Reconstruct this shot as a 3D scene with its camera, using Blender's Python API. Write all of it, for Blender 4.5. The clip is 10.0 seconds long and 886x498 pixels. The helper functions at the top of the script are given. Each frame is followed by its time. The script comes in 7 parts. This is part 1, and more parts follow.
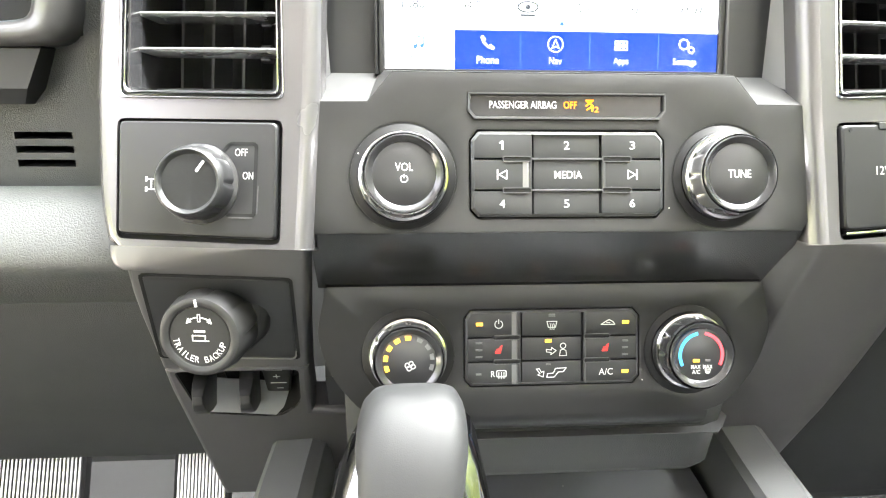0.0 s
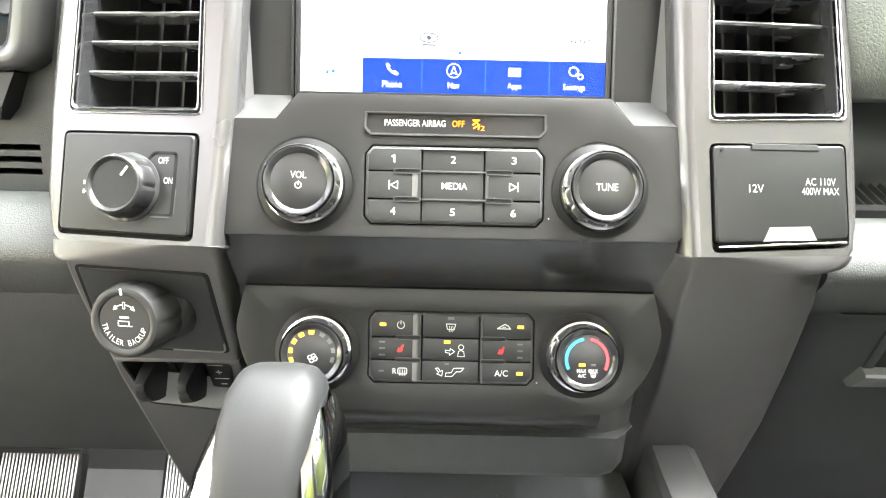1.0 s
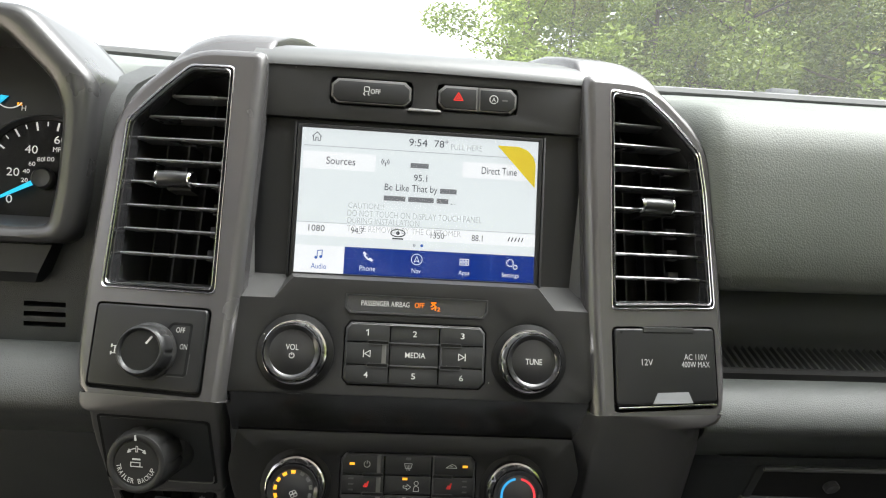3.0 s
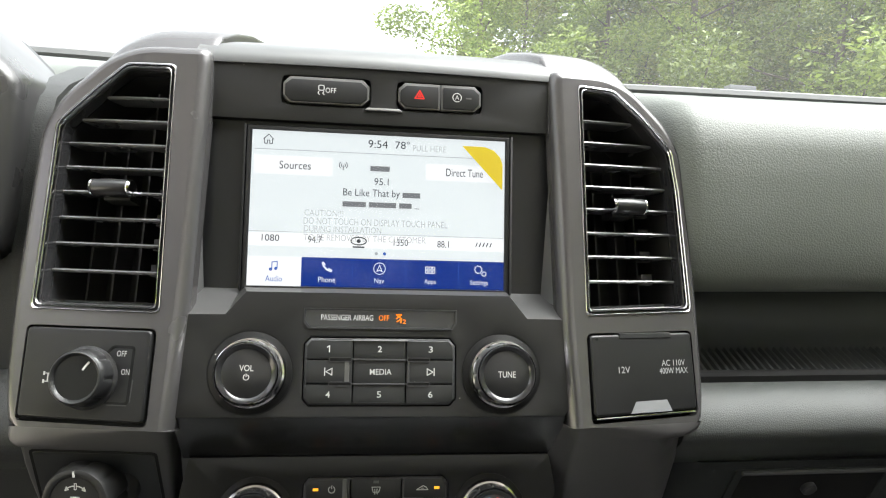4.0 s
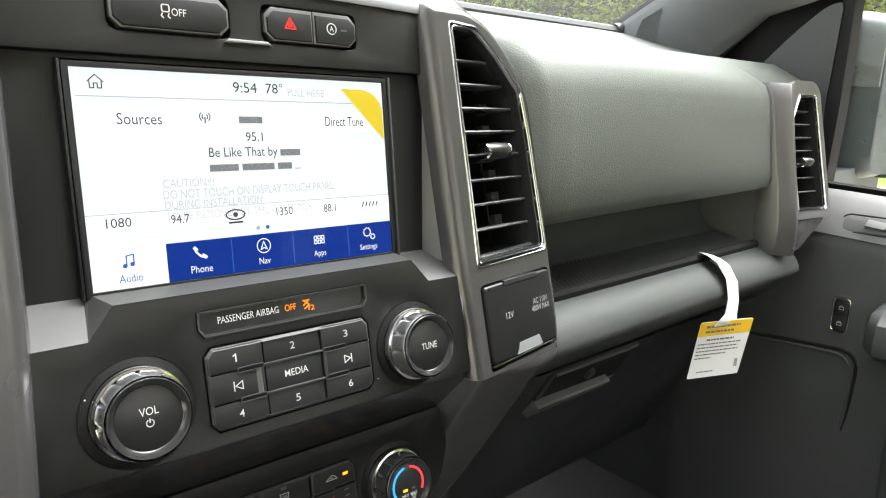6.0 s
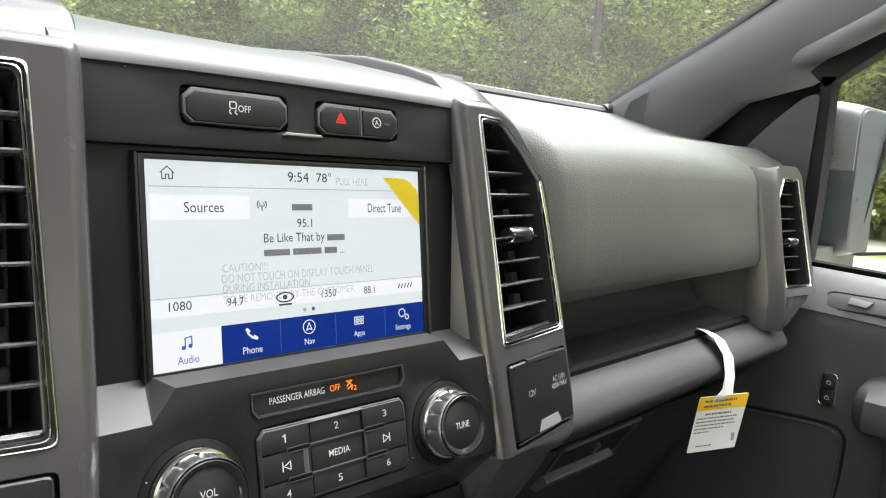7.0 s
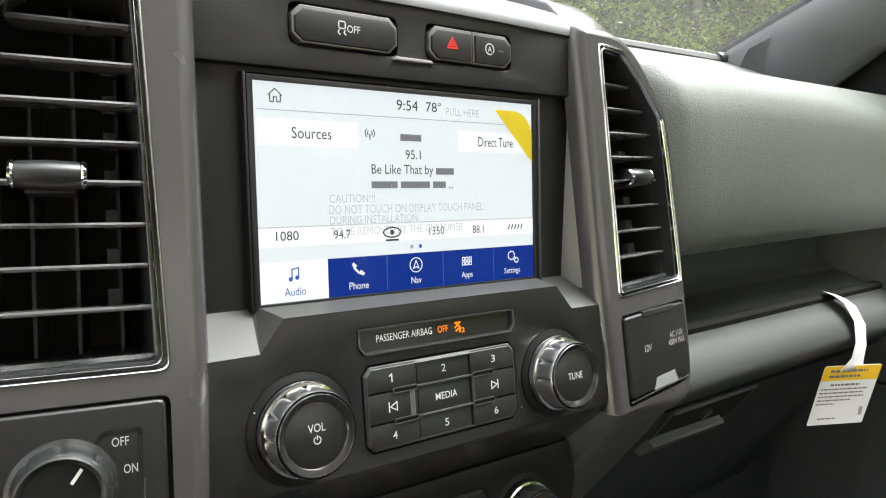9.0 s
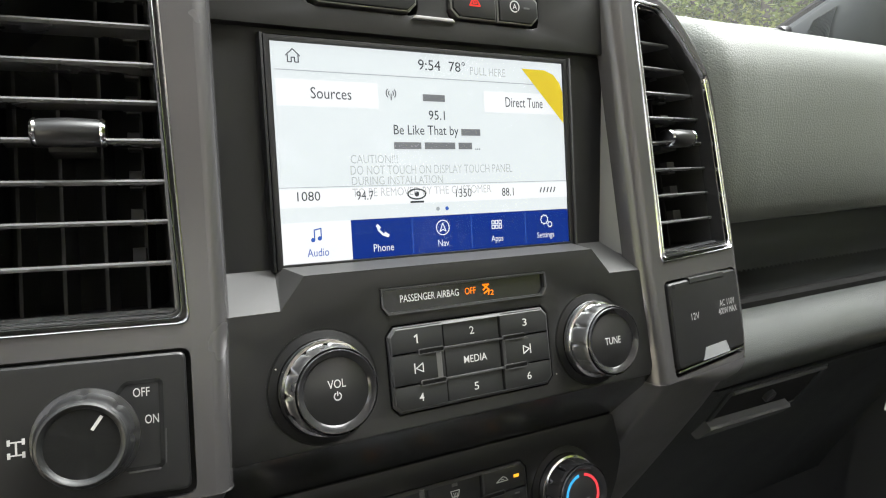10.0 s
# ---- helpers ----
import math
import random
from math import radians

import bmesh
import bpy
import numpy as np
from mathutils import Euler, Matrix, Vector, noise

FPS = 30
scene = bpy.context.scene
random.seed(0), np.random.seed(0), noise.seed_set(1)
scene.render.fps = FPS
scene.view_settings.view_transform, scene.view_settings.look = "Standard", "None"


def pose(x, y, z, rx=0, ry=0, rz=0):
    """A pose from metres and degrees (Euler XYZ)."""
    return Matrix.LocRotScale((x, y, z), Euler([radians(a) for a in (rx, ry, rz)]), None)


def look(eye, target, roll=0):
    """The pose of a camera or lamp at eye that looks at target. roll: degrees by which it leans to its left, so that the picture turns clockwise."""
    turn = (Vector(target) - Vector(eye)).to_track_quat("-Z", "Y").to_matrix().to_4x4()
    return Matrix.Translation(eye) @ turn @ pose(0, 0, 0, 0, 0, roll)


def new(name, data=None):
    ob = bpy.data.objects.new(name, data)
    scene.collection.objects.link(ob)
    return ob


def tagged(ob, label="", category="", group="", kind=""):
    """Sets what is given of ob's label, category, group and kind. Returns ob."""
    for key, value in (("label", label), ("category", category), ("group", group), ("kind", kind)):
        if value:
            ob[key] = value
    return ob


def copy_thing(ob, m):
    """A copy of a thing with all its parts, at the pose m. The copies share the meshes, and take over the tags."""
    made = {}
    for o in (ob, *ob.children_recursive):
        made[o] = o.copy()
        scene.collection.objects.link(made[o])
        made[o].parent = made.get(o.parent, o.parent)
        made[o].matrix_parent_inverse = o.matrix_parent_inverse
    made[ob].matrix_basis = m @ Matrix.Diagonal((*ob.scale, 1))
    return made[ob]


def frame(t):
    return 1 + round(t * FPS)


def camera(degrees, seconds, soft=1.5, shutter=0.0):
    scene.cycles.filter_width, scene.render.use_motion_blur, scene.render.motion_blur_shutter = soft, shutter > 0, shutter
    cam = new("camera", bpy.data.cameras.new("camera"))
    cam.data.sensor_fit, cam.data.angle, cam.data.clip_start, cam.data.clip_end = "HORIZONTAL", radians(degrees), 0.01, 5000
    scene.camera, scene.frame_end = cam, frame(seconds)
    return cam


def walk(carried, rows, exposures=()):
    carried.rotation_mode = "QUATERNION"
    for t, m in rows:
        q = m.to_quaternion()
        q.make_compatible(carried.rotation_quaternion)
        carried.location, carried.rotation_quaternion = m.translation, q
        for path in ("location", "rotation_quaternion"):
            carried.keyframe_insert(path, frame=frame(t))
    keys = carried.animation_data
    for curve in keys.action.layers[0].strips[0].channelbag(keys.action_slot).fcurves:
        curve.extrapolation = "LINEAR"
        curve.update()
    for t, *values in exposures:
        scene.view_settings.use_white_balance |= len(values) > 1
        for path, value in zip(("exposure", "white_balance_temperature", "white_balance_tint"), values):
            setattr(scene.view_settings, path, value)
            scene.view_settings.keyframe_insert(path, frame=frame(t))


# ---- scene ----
cam = camera(66.8, 10.0, soft=1.1)
PATH = [
    (0, (-0.085, -0.352, 1.324), (0.071, 1.582, 0.839), 0.6),
    (0.2, (-0.062, -0.364, 1.322), (0.111, 1.569, 0.838), 0.3),
    (0.5, (-0.024, -0.382, 1.315), (0.025, 1.577, 0.915), 0.6),
    (1, (-0.002, -0.392, 1.313), (-0.009, 1.575, 0.947), 1.2),
    (1.5, (-0.001, -0.4, 1.317), (0.016, 1.57, 0.972), 1.6),
    (1.8, (-0.003, -0.422, 1.332), (0.032, 1.559, 1.062), 2.2),
    (2, (-0.003, -0.44, 1.346), (0.06, 1.549, 1.138), 3.1),
    (2.2, (0.001, -0.451, 1.353), (0.048, 1.543, 1.183), 2.8),
    (2.5, (0.0, -0.469, 1.373), (0.03, 1.526, 1.235), 1.8),
    (2.7, (-0.015, -0.482, 1.381), (0.079, 1.511, 1.247), 2.8),
    (4, (-0.017, -0.453, 1.385), (0.246, 1.526, 1.266), 2.1),
    (4.5, (-0.044, -0.406, 1.379), (0.466, 1.519, 1.186), 1.8),
    (4.8, (-0.077, -0.389, 1.373), (0.648, 1.452, 1.08), 2.7),
    (5, (-0.097, -0.382, 1.382), (0.708, 1.416, 1.037), 2.3),
    (5.1, (-0.103, -0.378, 1.381), (0.77, 1.388, 1.033), 1.8),
    (5.5, (-0.141, -0.348, 1.399), (0.984, 1.251, 0.975), 2.0),
    (5.7, (-0.147, -0.341, 1.41), (1.043, 1.208, 0.979), 1.8),
    (6.8, (-0.199, -0.329, 1.441), (1.199, 1.056, 1.084), 3.0),
    (7, (-0.2, -0.324, 1.439), (1.144, 1.136, 1.193), 3.3),
    (7.5, (-0.199, -0.318, 1.429), (1.098, 1.17, 1.106), 5.7),
    (8, (-0.199, -0.316, 1.422), (1.084, 1.176, 1.062), 3.0),
    (8.5, (-0.197, -0.308, 1.414), (1.029, 1.23, 1.053), 2.7),
    (9, (-0.196, -0.297, 1.418), (0.946, 1.306, 1.059), 3.4),
    (9.5, (-0.188, -0.301, 1.411), (0.866, 1.364, 1.07), 1.5),
    (10, (-0.176, -0.306, 1.394), (0.802, 1.404, 1.047), 1.0),
]
EXPOSURES = [(t, stops + 2.42, 6450, 15) for t, stops in ((0.0, 2.90), (1.0, 2.86), (1.7, 2.4), (2.1, 1.55), (2.5, 0.90), (2.8, 0.58), (4.1, 0.70), (4.5, 0.65), (5.1, 1.32), (5.7, 1.05), (6.8, 0.66), (7.5, 0.42), (8.0, 0.60), (8.5, 0.62), (9.0, 0.70), (10.0, 0.68))]
walk(cam, [(t, look(eye, target, roll)) for t, eye, target, roll in PATH], EXPOSURES)

# ---- daylight: a bright overcast sky ----
SUN_ELEVATION, SUN_AZIMUTH = 66.0, 105.0
world = bpy.data.worlds.new("overcast_sky")
scene.world = world
world.use_nodes = True
wn, wl = world.node_tree.nodes, world.node_tree.links
sky = wn.new("ShaderNodeTexSky")
sky.sky_type = "NISHITA"
sky.sun_disc = False
sky.sun_elevation, sky.sun_rotation = radians(SUN_ELEVATION), radians(SUN_AZIMUTH)
sky.air_density, sky.dust_density, sky.ozone_density = 1.0, 6.0, 1.0
grey = wn.new("ShaderNodeHueSaturation")
grey.inputs["Saturation"].default_value = 0.12
wl.new(sky.outputs["Color"], grey.inputs["Color"])
wl.new(grey.outputs["Color"], wn["Background"].inputs["Color"])
wn["Background"].inputs["Strength"].default_value = 0.15

sun_data = bpy.data.lights.new("sun", "SUN")
sun_data.energy, sun_data.angle, sun_data.color = 0.5, radians(70), (1.0, 0.98, 0.95)
sun = new("sun", sun_data)
az, el = radians(SUN_AZIMUTH), radians(SUN_ELEVATION)
sun.matrix_world = look((40 * math.sin(az) * math.cos(el), 40 * math.cos(az) * math.cos(el), 40 * math.sin(el)), (0, 0, 1))


# ---- materials ----
def material(name, colour, rough=0.5, metal=0.0, grain=0.0, grain_scale=900.0, cells=False, mottle=0.12, mottle_scale=25.0, dust=0.0, spec=0.5, coat=0.0, rough_var=0.08):
    """A surface with colour mottling, roughness wear, a fine relief and, if asked, specks of dust."""
    m = bpy.data.materials.new(name)
    m.use_nodes = True
    n, l = m.node_tree.nodes, m.node_tree.links
    b = n["Principled BSDF"]
    b.inputs["Metallic"].default_value = metal
    b.inputs["Specular IOR Level"].default_value = spec
    b.inputs["Coat Weight"].default_value = coat
    co = n.new("ShaderNodeTexCoord").outputs["Object"]
    big = n.new("ShaderNodeTexNoise")
    big.inputs["Scale"].default_value, big.inputs["Detail"].default_value = mottle_scale, 4.0
    l.new(co, big.inputs["Vector"])
    mix = n.new("ShaderNodeMix")
    mix.data_type = "RGBA"
    lo = [c * (1 - mottle) for c in colour]
    hi = [min(1.0, c * (1 + mottle)) for c in colour]
    mix.inputs["A"].default_value, mix.inputs["B"].default_value = (*lo, 1), (*hi, 1)
    l.new(big.outputs["Fac"], mix.inputs["Factor"])
    out = mix.outputs["Result"]
    if dust > 0:
        v = n.new("ShaderNodeTexVoronoi")
        v.inputs["Scale"].default_value = 170.0
        l.new(co, v.inputs["Vector"])
        near = n.new("ShaderNodeMath")
        near.operation = "LESS_THAN"
        near.inputs[1].default_value = 0.065
        l.new(v.outputs["Distance"], near.inputs[0])
        some = n.new("ShaderNodeMath")
        some.operation = "LESS_THAN"
        some.inputs[1].default_value = dust
        split = n.new("ShaderNodeSeparateColor")
        l.new(v.outputs["Color"], split.inputs["Color"])
        l.new(split.outputs["Red"], some.inputs[0])
        both = n.new("ShaderNodeMath")
        both.operation = "MULTIPLY"
        l.new(near.outputs[0], both.inputs[0])
        l.new(some.outputs[0], both.inputs[1])
        speck = n.new("ShaderNodeMix")
        speck.data_type = "RGBA"
        speck.inputs["B"].default_value = (0.45, 0.43, 0.40, 1)
        l.new(both.outputs[0], speck.inputs["Factor"])
        l.new(out, speck.inputs["A"])
        out = speck.outputs["Result"]
    l.new(out, b.inputs["Base Color"])
    wear = n.new("ShaderNodeMapRange")
    wear.inputs["To Min"].default_value, wear.inputs["To Max"].default_value = max(0.0, rough - rough_var), min(1.0, rough + rough_var)
    l.new(big.outputs["Fac"], wear.inputs["Value"])
    l.new(wear.outputs["Result"], b.inputs["Roughness"])
    if grain > 0:
        if cells:
            g = n.new("ShaderNodeTexVoronoi")
            g.feature = "DISTANCE_TO_EDGE"
            g.inputs["Scale"].default_value = grain_scale
            warp = n.new("ShaderNodeTexNoise")
            warp.inputs["Scale"].default_value = grain_scale * 0.6
            add = n.new("ShaderNodeVectorMath")
            add.operation = "MULTIPLY_ADD"
            add.inputs[1].default_value = (0.9 / grain_scale,) * 3
            l.new(co, warp.inputs["Vector"])
            l.new(warp.outputs["Color"], add.inputs[0])
            l.new(co, add.inputs[2])
            l.new(add.outputs["Vector"], g.inputs["Vector"])
            ramp = n.new("ShaderNodeMapRange")
            ramp.inputs["From Max"].default_value = 0.25
            ramp.interpolation_type = "SMOOTHSTEP"
            l.new(g.outputs["Distance"], ramp.inputs["Value"])
            height = ramp.outputs["Result"]
        else:
            g = n.new("ShaderNodeTexNoise")
            g.inputs["Scale"].default_value, g.inputs["Detail"].default_value = grain_scale, 2.0
            l.new(co, g.inputs["Vector"])
            height = g.outputs["Fac"]
        bump = n.new("ShaderNodeBump")
        bump.inputs["Strength"].default_value = grain
        bump.inputs["Distance"].default_value = 0.35 / grain_scale
        l.new(height, bump.inputs["Height"])
        l.new(bump.outputs["Normal"], b.inputs["Normal"])
    return m


LAMP = 0.116  # how bright lit displays are beside the daylight


def glow(name, colour, strength, body=0.06):
    m = bpy.data.materials.new(name)
    m.use_nodes = True
    b = m.node_tree.nodes["Principled BSDF"]
    b.inputs["Base Color"].default_value = (*[c * body for c in colour], 1)
    b.inputs["Roughness"].default_value = 0.35
    b.inputs["Specular IOR Level"].default_value = 0.04
    b.inputs["Emission Color"].default_value = (*colour, 1)
    b.inputs["Emission Strength"].default_value = strength * LAMP
    return m


def pane_glass(name, tint=(1, 1, 1), gloss=1.0, haze=0.0):
    """Thin clear glass: straight through, with a Fresnel gloss."""
    m = bpy.data.materials.new(name)
    m.use_nodes = True
    n, l = m.node_tree.nodes, m.node_tree.links
    n.remove(n["Principled BSDF"])
    see = n.new("ShaderNodeBsdfTransparent")
    see.inputs["Color"].default_value = (*tint, 1)
    shine = n.new("ShaderNodeBsdfGlossy")
    shine.inputs["Roughness"].default_value = 0.01
    face = n.new("ShaderNodeLayerWeight")
    face.inputs["Blend"].default_value = 0.5
    power = n.new("ShaderNodeMath")
    power.operation = "POWER"
    power.inputs[1].default_value = 5.0
    l.new(face.outputs["Facing"], power.inputs[0])
    mul = n.new("ShaderNodeMath")
    mul.operation = "MULTIPLY_ADD"
    mul.inputs[1].default_value, mul.inputs[2].default_value = 0.9 * gloss, 0.04 * gloss
    l.new(power.outputs[0], mul.inputs[0])
    mix = n.new("ShaderNodeMixShader")
    l.new(mul.outputs[0], mix.inputs["Fac"])
    l.new(see.outputs[0], mix.inputs[1])
    l.new(shine.outputs[0], mix.inputs[2])
    out = mix.outputs[0]
    if haze > 0:
        film = n.new("ShaderNodeBsdfTranslucent")
        film.inputs["Color"].default_value = (0.9, 0.93, 0.9, 1)
        veil = n.new("ShaderNodeMixShader")
        veil.inputs["Fac"].default_value = haze
        l.new(out, veil.inputs[1])
        l.new(film.outputs[0], veil.inputs[2])
        out = veil.outputs[0]
    l.new(out, n["Material Output"].inputs["Surface"])
    return m


BLACK = material("black_fascia_plastic", (0.0085, 0.0084, 0.0083), 0.38, spec=0.38, grain=0.10, grain_scale=2500, dust=0.045, mottle=0.2)
BEZEL = material("black_screen_surround", (0.0095, 0.0095, 0.010), 0.38, spec=0.36, grain=0.06, grain_scale=2600, dust=0.02)
GAP = material("dark_gap_plastic", (0.012, 0.012, 0.012), 0.7, spec=0.12)
BUTTON = material("charcoal_button_plastic", (0.0155, 0.016, 0.016), 0.40, spec=0.38, grain=0.12, grain_scale=3200, dust=0.02)
# paler than the buttons, for the light their bevels catch
EDGE = material("painted_edge_sheen", (0.045, 0.045, 0.046), 0.48, spec=0.25)
TRIM = material("dark_silver_paint", (0.094, 0.0905, 0.0920), 0.26, 0.55, grain=0.10, grain_scale=5200, mottle=0.06, rough_var=0.04)
LOWERTRIM = material("dark_satin_lower_trim", (0.078, 0.0755, 0.0755), 0.42, 0.38, grain=0.10, grain_scale=5200, mottle=0.08)
SATIN = material("satin_silver_plastic", (0.23, 0.226, 0.222), 0.50, 0.6, grain=0.08, grain_scale=4500, mottle=0.05, rough_var=0.04)
CHROME = material("chrome", (0.66, 0.66, 0.67), 0.12, 1.0, mottle=0.02, rough_var=0.03)
KNOB = material("satin_black_knob", (0.014, 0.014, 0.0145), 0.34, grain=0.05, grain_scale=3000, dust=0.015)
KNOBRING = material("grey_knob_ring", (0.055, 0.055, 0.057), 0.36, 0.45)
VENT = material("vent_black_plastic", (0.021, 0.021, 0.022), 0.5, spec=0.3, grain=0.08, grain_scale=2500, dust=0.01)
SLAT = material("vent_slat_plastic", (0.078, 0.078, 0.079), 0.28, grain=0.05, grain_scale=2500)
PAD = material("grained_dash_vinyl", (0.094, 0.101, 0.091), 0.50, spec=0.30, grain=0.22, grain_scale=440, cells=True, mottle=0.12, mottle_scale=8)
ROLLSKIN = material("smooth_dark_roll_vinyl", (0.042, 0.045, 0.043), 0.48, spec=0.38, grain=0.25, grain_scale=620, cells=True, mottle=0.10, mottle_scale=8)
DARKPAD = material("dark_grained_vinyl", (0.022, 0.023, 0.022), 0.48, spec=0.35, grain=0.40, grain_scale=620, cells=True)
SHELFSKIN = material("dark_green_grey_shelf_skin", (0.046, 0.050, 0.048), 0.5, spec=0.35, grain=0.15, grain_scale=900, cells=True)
MATT = material("matt_charcoal_knob", (0.017, 0.017, 0.017), 0.52, spec=0.32, mottle=0.08)
PADSOFT = material("dark_moulded_dash_plastic", (0.0205, 0.0222, 0.0222), 0.50, spec=0.3, grain=0.35, grain_scale=900, cells=True)
DOORPL = material("door_panel_plastic", (0.055, 0.057, 0.056), 0.55, spec=0.30, grain=0.35, grain_scale=900, cells=True)
DOORGREY = material("grey_door_top", (0.050, 0.052, 0.052), 0.5, grain=0.30, grain_scale=900, cells=True)
PILLAR = material("grey_pillar_cloth", (0.130, 0.134, 0.138), 0.8, spec=0.25, grain=0.35, grain_scale=1600, mottle=0.06)
HEADLINER = material("light_headliner", (0.58, 0.58, 0.565), 0.9, grain=0.3, grain_scale=1500)
RUBBER = material("black_rubber_mat", (0.070, 0.073, 0.076), 0.7, grain=0.2, grain_scale=1500, dust=0.03)
CARPET = material("black_carpet", (0.042, 0.042, 0.041), 0.95, grain=0.6, grain_scale=900)
RAIL = material("console_rail_plastic", (0.075, 0.076, 0.076), 0.5, grain=0.25, grain_scale=1300)
LEATHER = material("grey_shifter_leather", (0.016, 0.0162, 0.0165), 0.55, spec=0.28, grain=0.06, grain_scale=1100, cells=True, mottle=0.08)
SHIFTBLACK = material("gloss_black_shifter_side", (0.012, 0.012, 0.013), 0.18)
WHITE = material("white_print", (0.52, 0.52, 0.51), 0.6, mottle=0.04)
GREYPRINT = material("grey_print", (0.33, 0.33, 0.33), 0.6)
UNLIT = material("unlit_lamp_lens", (0.075, 0.075, 0.075), 0.35)
AMBER = glow("amber_lamp", (1.0, 0.42, 0.03), 1.30, 0.6)
AMBERTEXT = glow("amber_lit_text", (1.0, 0.22, 0.006), 1.04, 0.6)
BLUEARC = glow("blue_dial_arc", (0.04, 0.36, 0.72), 0.72, 0.6)
REDARC = glow("red_dial_arc", (0.85, 0.06, 0.07), 0.59, 0.6)
REDLIT = glow("red_lit_icon", (0.75, 0.05, 0.04), 0.45, 0.6)
NEEDLE = glow("blue_needle", (0.03, 0.55, 0.85), 1.04, 0.6)
DIALWHITE = glow("lit_dial_white", (0.9, 0.9, 0.88), 0.45, 0.6)
SCREENWHITE = glow("lit_screen_white", (0.88, 0.97, 0.96), 0.85)
SCREENTILE = glow("lit_screen_tile", (0.95, 1.0, 0.99), 0.95)
SCREENBLUE = glow("lit_screen_blue", (0.010, 0.048, 0.34), 0.66)
SCREENTEXT = glow("screen_text_dark", (0.08, 0.09, 0.10), 0.6)
SCREENBAR = glow("screen_text_bar_grey", (0.30, 0.32, 0.33), 0.6)
SCREENBLUETEXT = glow("screen_text_blue", (0.05, 0.16, 0.62), 0.7)
SCREENICON = glow("screen_icon_white", (0.9, 0.95, 1.0), 0.95)
SCREENLINE = glow("screen_divider_grey", (0.50, 0.56, 0.57), 0.7)
FILMPRINT = material("film_print_grey", (0.10, 0.11, 0.11), 0.5)
YELLOW = material("yellow_film_tab", (0.42, 0.32, 0.008), 0.35, mottle=0.03)
TAGWHITE = material("white_tag_card", (0.80, 0.80, 0.79), 0.5, mottle=0.02)
TAGYELLOW = material("yellow_tag_header", (0.85, 0.52, 0.02), 0.5, mottle=0.03)
TAGINK = material("dark_tag_ink", (0.16, 0.16, 0.17), 0.6)
METALPEDAL = material("ribbed_steel", (0.30, 0.295, 0.29), 0.35, 0.9)
MIRRORBODY = material("dark_mirror_housing", (0.060, 0.070, 0.076), 0.45, spec=0.35, grain=0.2, grain_scale=1500)
MIRROR = material("mirror_glass", (0.85, 0.86, 0.86), 0.02, 1.0, mottle=0.0, rough_var=0.01)
SCREENGLASS = pane_glass("screen_cover_glass", (1, 1, 1), 0.14)
WINDOWGLASS = pane_glass("window_glass", (0.74, 0.79, 0.755), 0.9, 0.02)
SIDEGLASS = pane_glass("side_window_glass", (0.92, 0.95, 0.93), 0.6)
DROP = pane_glass("rain_drop_glass", (0.82, 0.86, 0.84), 1.5)
SEAL = material("black_rubber_seal", (0.014, 0.014, 0.014), 0.85, spec=0.12)
SEATCLOTH = material("dark_seat_cloth", (0.05, 0.05, 0.05), 0.9, grain=0.4, grain_scale=1200)
FILMPRINT.node_tree.nodes["Principled BSDF"].inputs["Alpha"].default_value = 0.40
DISH = material("black_knob_collar", (0.006, 0.006, 0.006), 0.42, spec=0.22, dust=0.02)
RIM = material("polished_black_rim", (0.020, 0.020, 0.021), 0.14)
BAND = material("gloss_black_band", (0.012, 0.012, 0.012), 0.24, dust=0.03)
# paler still: highlights painted on ridges and switch rims
EDGEGLINT = material("painted_edge_highlight", (0.15, 0.148, 0.146), 0.32, 0.6)
# chrome darkened to stand for the dark surroundings it would reflect
DIMCHROME = material("chrome_with_dark_reflections", (0.34, 0.345, 0.35), 0.09, 1.0, mottle=0.02, rough_var=0.03)
PLATE = material("dark_switch_plate", (0.0105, 0.0105, 0.0108), 0.40, spec=0.34, grain=0.10, grain_scale=3200, dust=0.02)
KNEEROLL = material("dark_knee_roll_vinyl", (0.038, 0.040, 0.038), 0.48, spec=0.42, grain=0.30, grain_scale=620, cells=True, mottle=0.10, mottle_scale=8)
# the dark silver paint made paler for faces that catch more light
LITTRIM = material("lit_silver_trim", (0.150, 0.147, 0.147), 0.36, 0.55, grain=0.08, grain_scale=5200, mottle=0.06)
KNEE = material("grey_lower_dash_plastic", (0.026, 0.027, 0.026), 0.5, grain=0.3, grain_scale=900, cells=True)
GRIPDARK = material("dark_knob_grip", (0.05, 0.05, 0.052), 0.24, 0.5)
CLUSTERTRIM = material("dark_cluster_surround", (0.070, 0.069, 0.069), 0.30, 0.55)
TOPSKIN = material("smooth_dash_top", (0.055, 0.056, 0.056), 0.40, grain=0.10, grain_scale=1800, mottle=0.08)
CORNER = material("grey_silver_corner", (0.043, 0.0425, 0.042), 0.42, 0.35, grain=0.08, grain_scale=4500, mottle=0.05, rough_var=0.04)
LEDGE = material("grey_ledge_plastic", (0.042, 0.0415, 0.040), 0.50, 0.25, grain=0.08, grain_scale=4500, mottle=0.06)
GRILLE = material("grey_grille_plastic", (0.19, 0.195, 0.20), 0.7, spec=0.2)
# door grey lightened to stand for window light on the door top
DOORLIT = material("window_lit_door_grey", (0.085, 0.087, 0.085), 0.5, spec=0.4, grain=0.25, grain_scale=900, cells=True)
BADGE = material("matt_black_badge", (0.012, 0.012, 0.012), 0.55, spec=0.3)
DIMPRINT = material("dim_grey_print", (0.42, 0.42, 0.41), 0.6, mottle=0.04)
